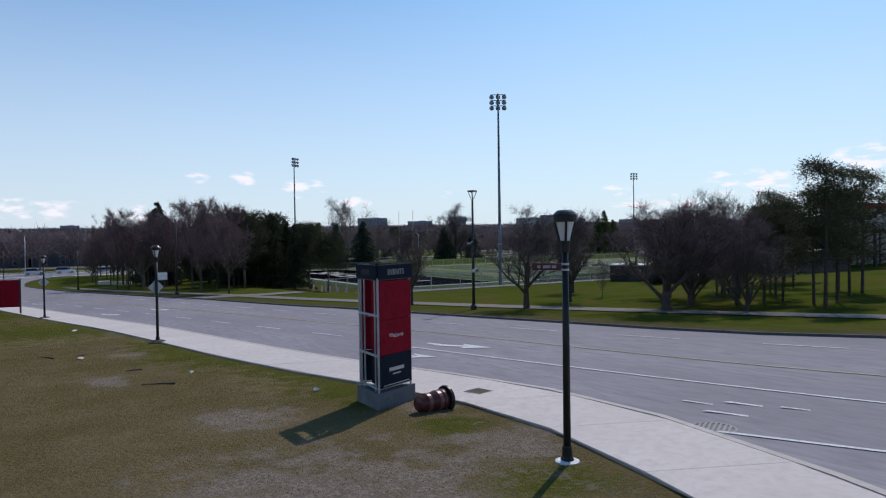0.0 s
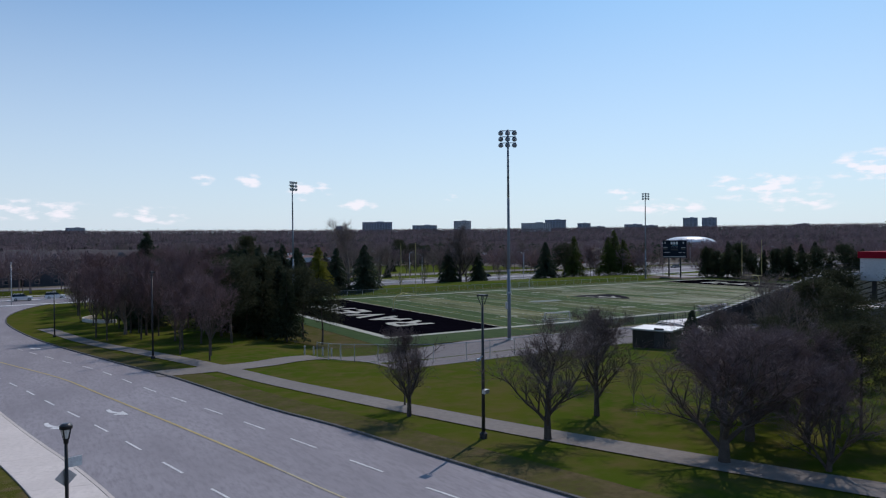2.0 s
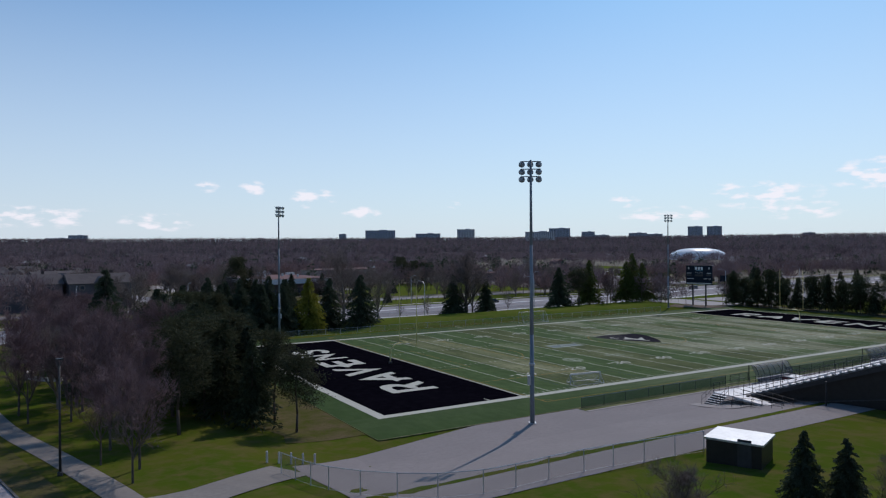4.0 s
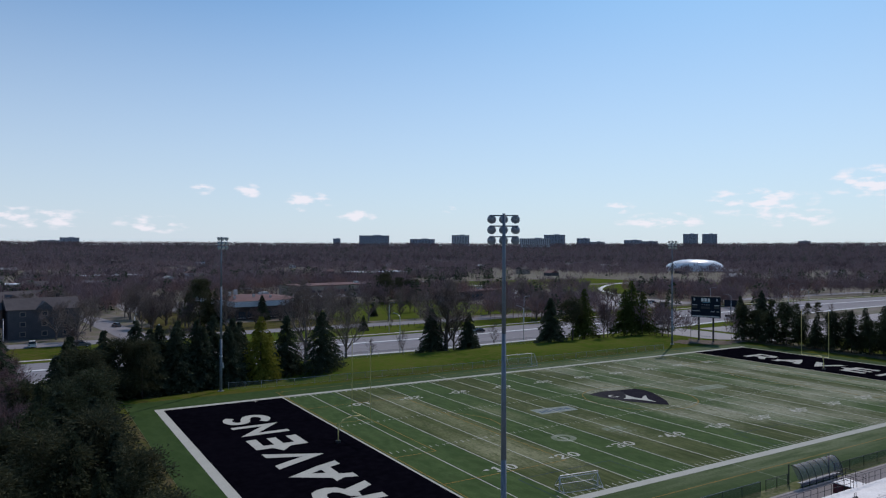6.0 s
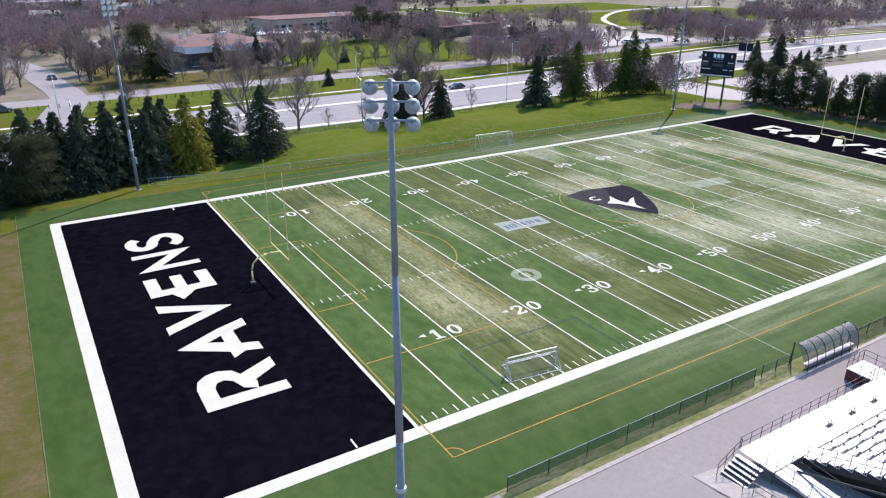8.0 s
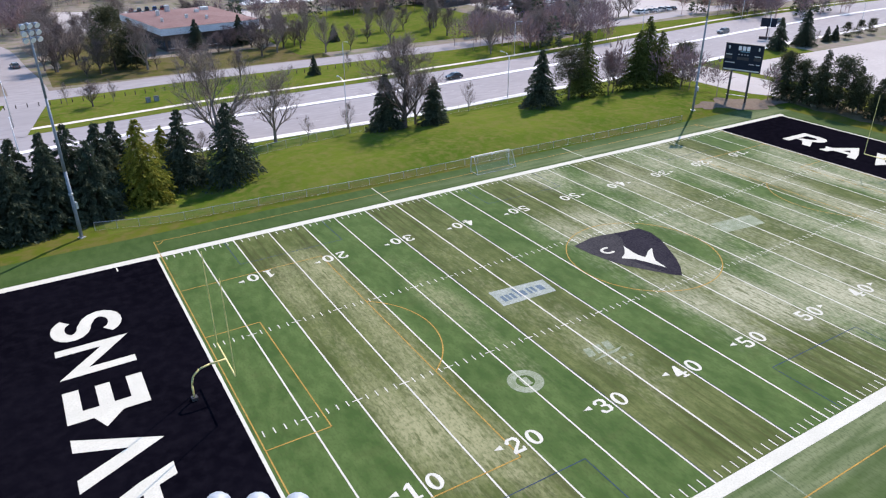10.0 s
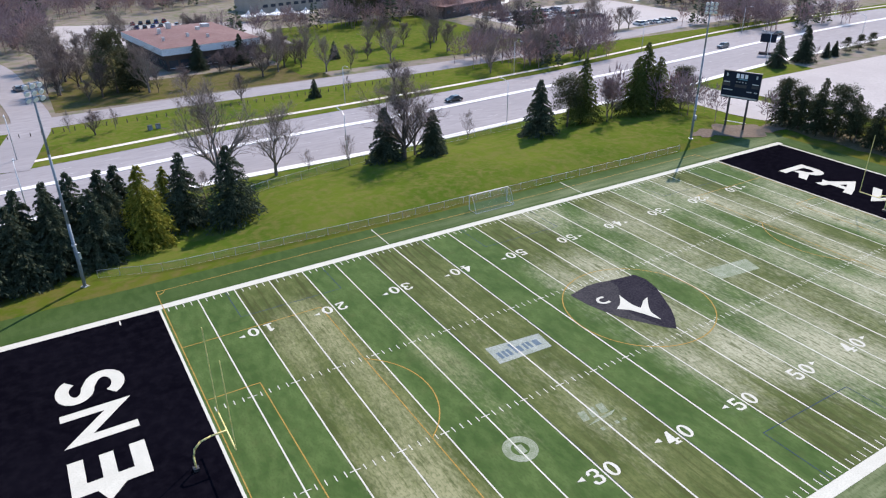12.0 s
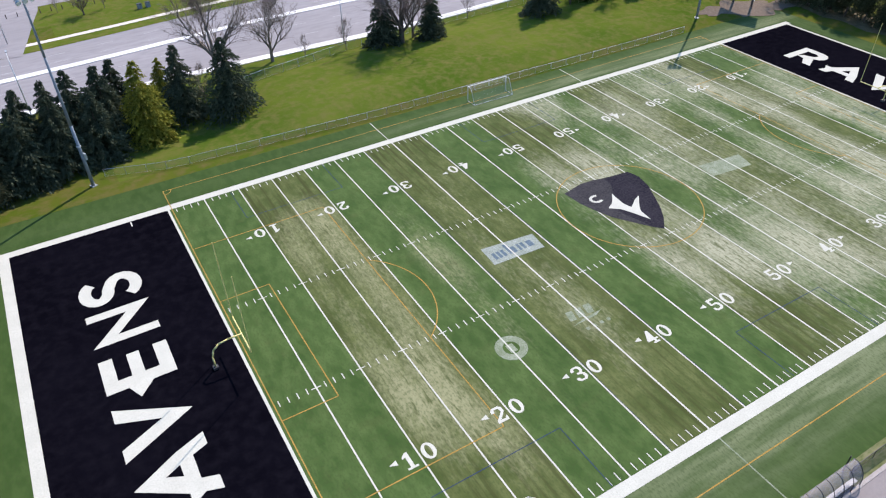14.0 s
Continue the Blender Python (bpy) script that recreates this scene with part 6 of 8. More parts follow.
# ---- grandstand ----
def grandstand(x0, x1):
    t = thing("grandstand", "bright aluminium bleacher grandstand with dark frame below", "grandstand", "", (0.7, -1.2, 0))
    part("front_deck", Geo().box(((x0 + x1) / 2, -14.6, 1.12), (x1 - x0, 2.6, 0.10)), M_ALU, t)
    rows, run, rise = 24, 0.78, 0.30
    L = x1 - x0
    plank = Geo().box((0, 0, 0), (L - 3, 0.26, 0.05)).mesh("seat_plank", M_ALU)
    tread = Geo().box((0, 0, 0), (L - 3, 0.62, 0.05)).mesh("foot_board", M_ALU)
    riser = Geo().box((0, 0, 0), (L - 3, 0.03, rise)).mesh("riser", M_ALU)
    for k in range(rows):
        y, z = -16.3 - run * k, 1.15 + rise * k
        for nm, me, dy, dz in (("foot_board", tread, 0, 0), ("seat_plank", plank, -0.22, 0.44), ("riser", riser, -0.36, rise / 2)):
            ob = part(nm, me, None, t)
            ob.location = ((x0 + x1) / 2 + 1.5, y + dy, z + dz)
    yb, zb = -16.3 - run * rows, 1.15 + rise * rows
    for x in np.arange(x0 + 1.5, x1, 6.0):
        f = Geo()
        f.tube((x, -16, 0), (x, -16, 1.1), 0.07, None, 6)
        f.tube((x, (yb - 16) / 2, 0), (x, (yb - 16) / 2, zb / 2), 0.08, None, 6)
        f.tube((x, yb, 0), (x, yb, zb), 0.09, None, 6)
        f.tube((x, -16, 0.85), (x, yb, zb - 0.25), 0.08, None, 6)
        f.tube((x, -16, 0.2), (x, yb, zb * 0.5), 0.05, None, 6)
        part("frame", f, M_DARK, t)

    def rail(name, a, b, high, step=1.5):
        g = Geo()
        a, b = Vector(a), Vector(b)
        n = max(1, round((b - a).length / step))
        for i in range(n + 1):
            p = a.lerp(b, i / n)
            g.tube(p, p + Vector((0, 0, high)), 0.024, None, 5)
        for f in (1.0, 0.55):
            g.tube(a + Vector((0, 0, high * f)), b + Vector((0, 0, high * f)), 0.022, None, 5)
        return part(name, g, M_DARK, t)

    rail("front_rail", (x0, -13.35, 1.15), (x1, -13.35, 1.15), 1.05, 1.1)
    rail("end_rail", (x0 + 3, -16.2, 1.2), (x0 + 3, yb, zb), 1.05, 0.9)
    rail("back_rail", (x0 + 3, yb, zb), (x1, yb, zb), 1.2)
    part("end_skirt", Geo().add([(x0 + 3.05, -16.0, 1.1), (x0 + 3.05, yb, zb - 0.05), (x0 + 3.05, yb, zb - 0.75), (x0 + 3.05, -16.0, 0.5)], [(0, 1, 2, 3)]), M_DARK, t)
    # added black sheet just inside the end, standing in for deep shade below
    part("under_shade", Geo().add([(x0 + 3.4, -16.0, 1.0), (x0 + 3.4, yb, zb - 0.2), (x0 + 3.4, yb, 0.05), (x0 + 3.4, -16.0, 0.05)], [(0, 1, 2, 3)]), M_BLACK, t, "black sheet standing in for the shade under the seating")
    for k in range(6):
        part("step", Geo().box((x0 - 0.35 - 0.30 * k, -14.4, 1.0 - 0.19 * k), (0.30, 1.9, 0.05)), M_ALU, t)
    part("stair_back", Geo().add([(x0 - 0.2, -13.5, 1.0), (x0 - 0.2, -15.3, 1.0), (x0 - 2.1, -15.3, 0.0), (x0 - 2.1, -13.5, 0.0)], [(0, 1, 2, 3)]), M_DARK, t)
    for y in (-13.45, -15.35):
        rail("stair_rail", (x0, y, 1.15), (x0 - 2.1, y, 0.05), 1.0, 0.7)
    # switchback ramp beside the stair: two lanes and a landing
    for name, xa, xb, za, zb_ in (("ramp", x0 + 0.1, x0 + 1.8, 1.12, 0.62), ("lower_ramp", x0 - 1.9, x0 - 0.1, 0.10, 0.58)):
        g = Geo().add([(xa, -15.95, za), (xb, -15.95, za), (xb, -23.0, zb_), (xa, -23.0, zb_)] + [(xa, -15.95, za - 0.22), (xb, -15.95, za - 0.22), (xb, -23.0, zb_ - 0.22), (xa, -23.0, zb_ - 0.22)], [(0, 3, 2, 1), (4, 5, 6, 7), (0, 1, 5, 4), (1, 2, 6, 5), (2, 3, 7, 6), (3, 0, 4, 7)])
        part(name, g, M_ALU, t, "aluminium access ramp")
        for x in (xa, xb):
            rail("ramp_rail", (x, -15.95, za), (x, -23.0, zb_), 1.0, 1.1)
    part("landing", Geo().box((x0 - 0.05, -23.9, 0.58), (3.8, 1.8, 0.08)), M_ALU, t)
    rail("landing_rail", (x0 - 1.95, -24.8, 0.6), (x0 + 1.85, -24.8, 0.6), 1.0, 1.1)
    part("entry_block", Geo().box((x0 + 17.2, -11.7, 0.52), (2.2, 1.0, 1.0)), M_MAROON, t, "dark red side panel of an entry stair")
    part("entry_landing", Geo().box((x0 + 17.2, -12.2, 1.06), (2.3, 2.0, 0.07)), M_ALU, t)
    for a, b in (((x0 + 16.1, -11.2), (x0 + 18.3, -11.2)), ((x0 + 16.1, -13.2), (x0 + 16.1, -11.2)), ((x0 + 18.3, -13.2), (x0 + 18.3, -11.2))):
        rail("entry_rail", (*a, 1.1), (*b, 1.1), 1.0, 0.8)
    for k in range(3):
        x = x0 + 7.6 + 2.8 * k
        f = Geo()
        for dx in (-0.16, 0.16):
            f.tube((x + dx, -14.9, 1.17), (x + dx, -14.9, 1.62), 0.035, None, 5).tube((x + dx - 0.12, -14.8, 1.17), (x + dx + 0.12, -15.0, 1.30), 0.03, None, 5)
        f.box((x, -14.9, 1.19), (0.62, 0.26, 0.04))
        part("deck_fitting", f, M_DARK, t, "small dark bracket on the deck")
    # seat bracket plus a flat dark strip standing in for its shadow
    bracket = Geo().box((0, 0, 0), (0.05, 0.34, 0.40)).box((0, 0.30, -0.17), (0.05, 0.5, 0.02)).mesh("seat_bracket", M_DARK)
    for r in range(9):
        for k in range(22):
            ob = part("seat_bracket", bracket, None, t)
            ob.location = (x0 + 5.6 + 1.83 * k, -16.36 - run * r, 1.36 + rise * r)
    for k in range(12):
        part("row_number_post", Geo().box((x0 + 9 + 4.0 * k, -17.6, 1.75), (0.35, 0.05, 0.22)).box((x0 + 9 + 4.0 * k, -17.6, 1.5), (0.05, 0.05, 0.4)), M_DARK, t)
    for k in range(rows):
        part("aisle_step", Geo().box((x0 + 3.9, -16.3 - run * k, 1.19 + rise * k), (1.3, 0.7, 0.04)), M_ALU, t)


grandstand(15.5, 92)
box = thing("press_box", "pale press box with a red roof band behind the stand", "press box", "", (33, -37.4, 0.0))
part("wall", Geo().box((0, 0, 8.8), (11, 3.0, 2.8)), M_ALU, box)
part("roof_band", Geo().box((0, 0, 10.5), (11.4, 3.4, 0.8)), M_RED, box, "red roof band")
part("leg", Geo().box((-5, 0, 3.7), (0.3, 0.3, 7.6)), M_DARK, box)
part("leg", Geo().box((5, 0, 3.7), (0.3, 0.3, 7.6)), M_DARK, box)
for k in range(4):
    part("window", Geo().box((-3.9 + 2.6 * k, 1.52, 9.0), (1.9, 0.06, 1.2)), M_GLASS_DARK, box)
apron = part("pavement", draped([Vector((12.7 + 0.06 * k, -13.9 - 0.55 * k, 0)) for k in range(11)], [Vector((16.2, -14.4 - 0.55 * k, 0)) for k in range(11)], 0.10, 3), M_APRON)
tagged(apron, "pale concrete apron at the grandstand stair", "pavement", kind="structure")


def hut(x, y, w, d, h, rz, wall, label):
    t = thing("storage_hut", label, "hut", "", (x, y, height(x, y)), rz)
    part("wall", Geo().box((0, 0, h / 2 - 0.1), (w, d, h + 0.2)), wall, t)
    part("roof", Geo().box((0, 0, h + 0.07), (w + 0.3, d + 0.3, 0.14)), M_GALV, t, "pale flat roof")
    part("door", Geo().box((w * 0.2, -d / 2 - 0.02, 1.0), (0.95, 0.05, 2.0)), M_DARK, t)


hut(-5.8, -34.0, 3.8, 3.4, 1.7, -68, M_BLACK, "black flat-roofed storage hut beside the yard")
hut(20, -39.0, 9.0, 4.0, 2.6, 0, M_DARK, "dark flat-roofed hut behind the grandstand")


# ---- sign tower, banner sign, fallen drum ----
def writing(text, size, bold, mat, parent, m, sx=1.0):
    me = glyph(text, size, bold)
    me.materials.clear()
    me.materials.append(mat)
    ob = part("lettering", me, None, parent)
    ob.matrix_basis = m @ Matrix.Diagonal((sx, 1, 1, 1))


def sign_tower():
    A, Bq, C = Vector((-56.86, -73.50, 0)), Vector((-56.92, -74.66, 0)), Vector((-55.78, -74.14, 0))
    mid = (A + Bq + C) / 3
    z0 = height(mid.x, mid.y)
    t = thing("sign_tower", "triangular sign tower with red and black panels on a concrete plinth", "sign", "", (mid.x, mid.y, z0))
    A, Bq, C = A - mid, Bq - mid, C - mid
    pl = Geo()
    pl.add([p * 1.1 + Vector((0, 0, -0.2)) for p in (A, Bq, C)] + [p * 1.1 + Vector((0, 0, 0.38)) for p in (A, Bq, C)], [(2, 1, 0), (3, 4, 5), (0, 1, 4, 3), (1, 2, 5, 4), (2, 0, 3, 5)])
    part("plinth", pl, M_PLINTH, t, "dark grey concrete plinth")
    H = 3.22
    for p in (A, Bq, C):
        q = p * 0.94
        part("corner_post", Geo().tube(q + Vector((0, 0, 0.36)), q + Vector((0, 0, H - 0.3)), 0.028, None, 8), M_GALV, t)
    for face_no, (p, q) in enumerate(((A, Bq), (Bq, C), (C, A))):
        p, q = p * 0.94, q * 0.94
        d = (q - p).normalized()
        nrm = Vector((d.y, -d.x, 0))
        w = (q - p).length
        ang = math.atan2(d.y, d.x)
        open_side = face_no == 0
        part("base_rail", Geo().tube(p + Vector((0, 0, 0.46)), q + Vector((0, 0, 0.46)), 0.022, None, 6), M_GALV, t)
        if open_side:
            for z in (1.20, 2.10):
                part("cross_rail", Geo().box(((p + q) / 2) + Vector((0, 0, z)), (w, 0.05, 0.045), ang), M_ALU, t)
            for f in (0.12, 0.30, 0.86):
                c0 = p.lerp(q, f) + nrm * 0.01
                part("pole", Geo().tube(c0 + Vector((0, 0, 0.40)), c0 + Vector((0, 0, 2.9)), 0.020, None, 6), M_GALV, t)
        c = (p + q) / 2 + (nrm * -0.14 + d * 0.10 if open_side else nrm * 0.03)

        def panel(z, h, mat, label, wide=0.97):
            return part("panel", Geo().box((c.x, c.y, z), (w * (0.46 if open_side else wide), 0.03, h), ang), mat, t, label)
        top = (p + q) / 2 + nrm * 0.045
        part("panel", Geo().box((top.x, top.y, 3.07), (w * 1.06, 0.03, 0.32), ang), M_SIGNBLACK, t, "black heading panel")
        part("rim", Geo().box((top.x, top.y, 3.235), (w * 1.05, 0.04, 0.012), ang), M_DARK, t)
        part("rim", Geo().box((top.x, top.y, 2.90), (w * 1.0, 0.036, 0.02), ang), M_DARK, t)
        panel(2.43, 0.86, M_RED, "plain red panel")
        panel(1.60, 0.78, M_RED, "red panel with white lettering")
        panel(0.84, 0.72, M_SIGNBLACK, "black panel with pale lettering bars")
        head = Matrix.Translation(top + nrm * 0.018 + Vector((0, 0, 3.06))) @ pose(0, 0, 0, 90, 0, math.degrees(ang))
        writing("EVENTS", 0.13, 0.002, M_KERB if face_no else M_DARK, t, head, 1.0 if face_no else 0.8)
        if not open_side:
            front = c + nrm * 0.019
            face = Matrix.Translation(front) @ pose(0, 0, 0, 90, 0, math.degrees(ang))
            writing("Welcome", 0.105, 0.0, M_SIGNWHITE, t, Matrix.Translation((0, 0, 1.62)) @ face, 0.9)
            for zz, wd, hh in ((0.86, 0.46, 0.08), (0.75, 0.25, 0.03), (0.52, 0.8, 0.02)):
                part("lettering_bar", Geo().box((front.x, front.y, zz), (w * wd, 0.006, hh), ang), M_GALV, t)


sign_tower()

banner = thing("banner_sign", "large dark red banner sign on two posts", "sign", "", (-64.9, -28.0, height(-64.9, -28)), -12)
part("panel", Geo().box((-0.9, 0, 1.55), (4.6, 0.10, 2.0)), M_RED, banner)
for x in (-3.0, 1.4):
    part("post", Geo().box((x, 0.0, 1.3), (0.10, 0.14, 2.6)), M_DARK, banner)
part("top_rail", Geo().box((-0.9, 0, 2.62), (4.7, 0.08, 0.05)), M_GALV, banner)

drum = thing("traffic_drum", "fallen dark red traffic drum lying on the grass", "traffic drum", "", (-56.4, -75.5, height(-56.4, -75.5) + 0.20), 8)
drum.scale = (0.78, 0.78, 0.78)
prof = [(0.20, 0.0), (0.22, 0.02), (0.22, 0.20), (0.24, 0.22), (0.24, 0.38), (0.26, 0.40), (0.26, 0.56), (0.28, 0.58), (0.28, 0.74), (0.30, 0.76), (0.30, 0.92), (0.22, 0.94)]
M_DRUM = material("drum_plastic", (0.085, 0.018, 0.018), (0.12, 0.028, 0.024), 3.0, 0.35, fine=5)
M_BAND = material("drum_band", (0.16, 0.05, 0.045), (0.22, 0.08, 0.07), 3.0, 0.4, fine=5)
part("shell", Geo().lathe(prof, 20, axis="x"), M_DRUM, drum, smooth=True)
for a in (0.24, 0.60):
    part("band", Geo().lathe([(0.262 + 0.03 * (a > 0.5), a), (0.266 + 0.03 * (a > 0.5), a + 0.12)], 20, axis="x"), M_BAND, drum, "pale reflective band")
part("rubber_base", Geo().lathe([(0.36, 0.94), (0.38, 0.96), (0.38, 1.04), (0.30, 1.06)], 20, axis="x"), M_BLACK, drum)

# litter and lawn debris by the lamps
for i, (x, y, s, m) in enumerate(((-57.2, -71.6, 0.26, M_SIGNWHITE), (-59.2, -66.3, 0.22, M_SIGNWHITE), (-61.8, -60.0, 0.5, M_CONCRETE), (-62.8, -58.8, 0.7, M_BARK), (-60.4, -67.8, 0.9, M_BARK), (-60.6, -64.5, 0.5, M_BARK), (-61.2, -47.5, 0.5, M_SIGNWHITE))):
    t = thing("litter" if m is not M_BARK else "fallen_branch", "pale scrap of litter on the lawn" if m is not M_BARK else "short dead branch lying on the lawn", "litter" if m is not M_BARK else "branch", "", (x, y, height(x, y)), 40 * i)
    if m is M_BARK:
        part("wood", Geo().tube((-s / 2, 0, 0.03), (0, 0.06, 0.06), 0.03, 0.025, 6).tube((0, 0.06, 0.06), (s / 2, 0, 0.04), 0.025, 0.012, 6).tube((0, 0.06, 0.06), (s / 3, 0.25, 0.08), 0.015, 0.008, 5), m, t)
    else:
        s *= 0.65
        part("scrap", Geo().add([(-s / 2, -s / 4, 0.02), (s / 2, -s / 3, 0.05), (s / 2.2, s / 4, 0.03), (-s / 2.4, s / 3, 0.07), (0, 0, 0.10)], [(0, 1, 4), (1, 2, 4), (2, 3, 4), (3, 0, 4)]), m, t)
plate = thing("utility_cover", "square brown utility cover set in the pavement", "utility cover", "", (-54.2, -74.6, height(-54.2, -74.6) + 0.066), 14)
part("frame", Geo().box((0, 0, 0), (0.52, 0.52, 0.012)), M_KERB, plate)
part("lid", Geo().box((0, 0, 0.006), (0.44, 0.44, 0.012)), M_SOIL, plate)
grate = thing("drain_grate", "round iron drain grate at the road edge", "drain", "", (-52.75, -80.2, height(-52.75, -80.2) + 0.036), 30)
part("frame", Geo().lathe([(0.42, -0.02), (0.42, 0.012), (0.36, 0.012), (0.36, 0.0)], 20), M_KERB, grate)
part("well", Geo().lathe([(0.355, -0.02), (0.355, 0.002)], 20), M_BLACK, grate, "dark opening")
for k in range(7):
    q = -0.27 + 0.09 * k
    part("bar", Geo().box((0, q, 0.006), (2 * math.sqrt(0.355 ** 2 - q * q), 0.05, 0.014)), M_KERB, grate)
# worn white scraps of an old road marking
for x, y, w, h, rz in ((-51.6, -79.6, 0.9, 0.14, -70), (-51.2, -78.6, 0.7, 0.10, -75), (-50.6, -79.3, 0.8, 0.16, -72), (-50.2, -80.2, 0.6, 0.12, -70)):
    scrap = part("worn_mark", Geo().add([(-w / 2, -h / 2, 0), (w / 2, -h * 0.3, 0), (w * 0.45, h / 2, 0), (-w * 0.4, h * 0.35, 0)], [(0, 1, 2, 3)]), M_ROADWHITE, campus_road)
    scrap.matrix_basis = pose(x, y, height(x, y) + 0.046, 0, 0, rz)


# ---- cars ----
PAINT = {"white": material("white_car_paint", (0.72, 0.72, 0.72), rough=0.25), "black": material("black_car_paint", (0.015, 0.016, 0.02), rough=0.2), "silver": material("silver_car_paint", (0.42, 0.43, 0.45), rough=0.25, metal=0.6), "red": material("red_car_paint", (0.20, 0.02, 0.02), rough=0.25), "blue": material("blue_car_paint", (0.03, 0.05, 0.13), rough=0.25), "grey": material("grey_car_paint", (0.11, 0.11, 0.12), rough=0.25)}
M_TYRE = material("tyre_rubber", (0.02, 0.02, 0.02), rough=0.9)
M_TAIL = material("tail_lamp", (0.25, 0.01, 0.01), rough=0.3)


def car_base(colour, suv=False):
    """A car: lofted body, glasshouse, wheels, lamps."""
    t = thing("car", colour + (" sport utility car" if suv else " saloon car") + " on the asphalt", "car", "cars")
    L, W, H = (4.6, 1.85, 1.68) if suv else (4.6, 1.8, 1.42)
    low = 0.62 * H
    side = [(-L / 2, 0.35), (-L / 2 + 0.05, low - 0.08), (-L * 0.30, low), (L * 0.22, low), (L / 2 - 0.15, low - 0.16), (L / 2, 0.55), (L / 2 - 0.05, 0.28), (-L / 2 + 0.05, 0.26)]
    g = Geo()
    n = len(side)
    vs = []
    for y, f in ((-W / 2, 0.97), (-W / 2 + 0.08, 1.0), (W / 2 - 0.08, 1.0), (W / 2, 0.97)):
        vs += [(x * f, y, 0.25 + (z - 0.25) * f) for x, z in side]
    fs = [(a * n + i, a * n + (i + 1) % n, (a + 1) * n + (i + 1) % n, (a + 1) * n + i) for a in range(3) for i in range(n)]
    part("body", g.add(vs, fs + [tuple(range(n))[::-1], tuple(range(3 * n, 4 * n))]), PAINT[colour], t)
    top = [(-L * (0.46 if suv else 0.40), low - 0.02), (-L * (0.40 if suv else 0.27), H - 0.04), (L * 0.05, H - 0.03), (L * 0.26, low - 0.02)]
    gl = Geo()
    vs = [(x, s * (W / 2 - (0.06 if z < H - 0.1 else 0.22)), z) for s in (-1, 1) for x, z in top]
    part("glasshouse", gl.add(vs, [(0, 1, 2, 3), (7, 6, 5, 4), (0, 4, 5, 1), (2, 6, 7, 3), (1, 5, 6, 2)]), M_GLASS_DARK, t, "dark windows")
    part("roof", Geo().box(((top[1][0] + top[2][0]) / 2, 0, H - 0.02), (top[2][0] - top[1][0] + 0.1, W - 0.46, 0.05)), PAINT[colour], t)
    wm = Geo().lathe([(0.20, -0.11), (0.33, -0.10), (0.33, 0.10), (0.20, 0.11)], 14, axis="y").mesh("tyre", M_TYRE)
    rm = Geo().lathe([(0.02, -0.115), (0.20, -0.112), (0.20, 0.112), (0.02, 0.115)], 10, axis="y").mesh("rim", M_GALV)
    for x in (-L * 0.30, L * 0.31):
        for y in (-W / 2 + 0.08, W / 2 - 0.08):
            wheel = part("wheel", wm, None, t)
            wheel.location = (x, y, 0.33)
            part("rim", rm, None, wheel)
    for y in (-W / 2 + 0.25, W / 2 - 0.25):
        part("headlight", Geo().box((L / 2 - 0.05, y, 0.62), (0.10, 0.34, 0.13)), M_LAMPGLASS, t)
        part("tail_light", Geo().box((-L / 2 + 0.0, y, 0.70), (0.08, 0.28, 0.16)), M_TAIL, t)
    return t


BASES = {}
first_spots = {}


def park(colour, x, y, rz, suv=False, lift=0.05):
    key = (colour, suv)
    m = pose(x, y, height(x, y) + lift, 0, 0, rz)
    if key not in BASES:
        BASES[key] = car_base(colour, suv)
        BASES[key].matrix_basis = m
        return BASES[key]
    return copy_thing(BASES[key], m)


rng_c = random.Random(5)
for colour, x, y, rz, suv in (("white", -60.0, 113.5, 4, True), ("white", -53.0, 115.8, 4, True), ("silver", -44, 112.5, 4, False), ("white", -27.4, 115.0, 4, True), ("white", -21, 112.0, 4, False), ("black", 83.8, 126.5, 182, False), ("grey", -9.6, 200.3, 100, False), ("grey", -23.2, 152, 5, True), ("white", -34, 158, 90, True),
                              ("grey", 196, 136, 184, True), ("black", 232, 141, 184, False)):
    park(colour, x, y, rz, suv, 0.07)
for i in range(11):
    park(rng_c.choice(("red", "black", "grey", "silver", "blue", "black")), 36 + 3.1 * (i % 6) + 0.4 * (i // 6), 290 + 12 * (i // 6), 80 + rng_c.uniform(-3, 3), rng_c.random() < 0.4, 0.09)
for i in range(7):
    park(rng_c.choice(("blue", "white", "black", "silver", "grey")), 207 + 3.2 * i, 186, 92 + rng_c.uniform(-3, 3), rng_c.random() < 0.5, 0.09)
for i in range(44):
    park(rng_c.choice(("blue", "white", "black", "silver", "grey", "red")), 168 + 3.0 * (i % 15) + rng_c.uniform(-0.2, 0.2), 212 + 12 * (i // 15), 92 + rng_c.uniform(-3, 3), rng_c.random() < 0.5, 0.09)

# ---- buildings beyond the avenue ----
M_BRICKDARK = material("dark_brick_wall", (0.07, 0.055, 0.055), (0.095, 0.075, 0.07), 0.8, 0.9, fine=8)
M_ROOFRED = material("red_brown_roofing", (0.165, 0.098, 0.094), (0.20, 0.128, 0.122), 0.12, 0.9, fine=10, third=(0.14, 0.085, 0.08))
M_FASCIA = material("pale_fascia", (0.58, 0.60, 0.63), (0.64, 0.66, 0.69), 0.5, 0.7, fine=6)
M_SHINGLE = material("grey_shingle_roof", (0.095, 0.082, 0.085), (0.125, 0.11, 0.11), 0.4, 0.95, fine=8)
M_SIDING = material("blue_grey_siding", (0.085, 0.085, 0.095), (0.115, 0.112, 0.12), 0.4, 0.8, fine=8)
M_STUCCO = material("beige_wall", (0.30, 0.26, 0.22), (0.36, 0.31, 0.27), 0.3, 0.9, fine=8)
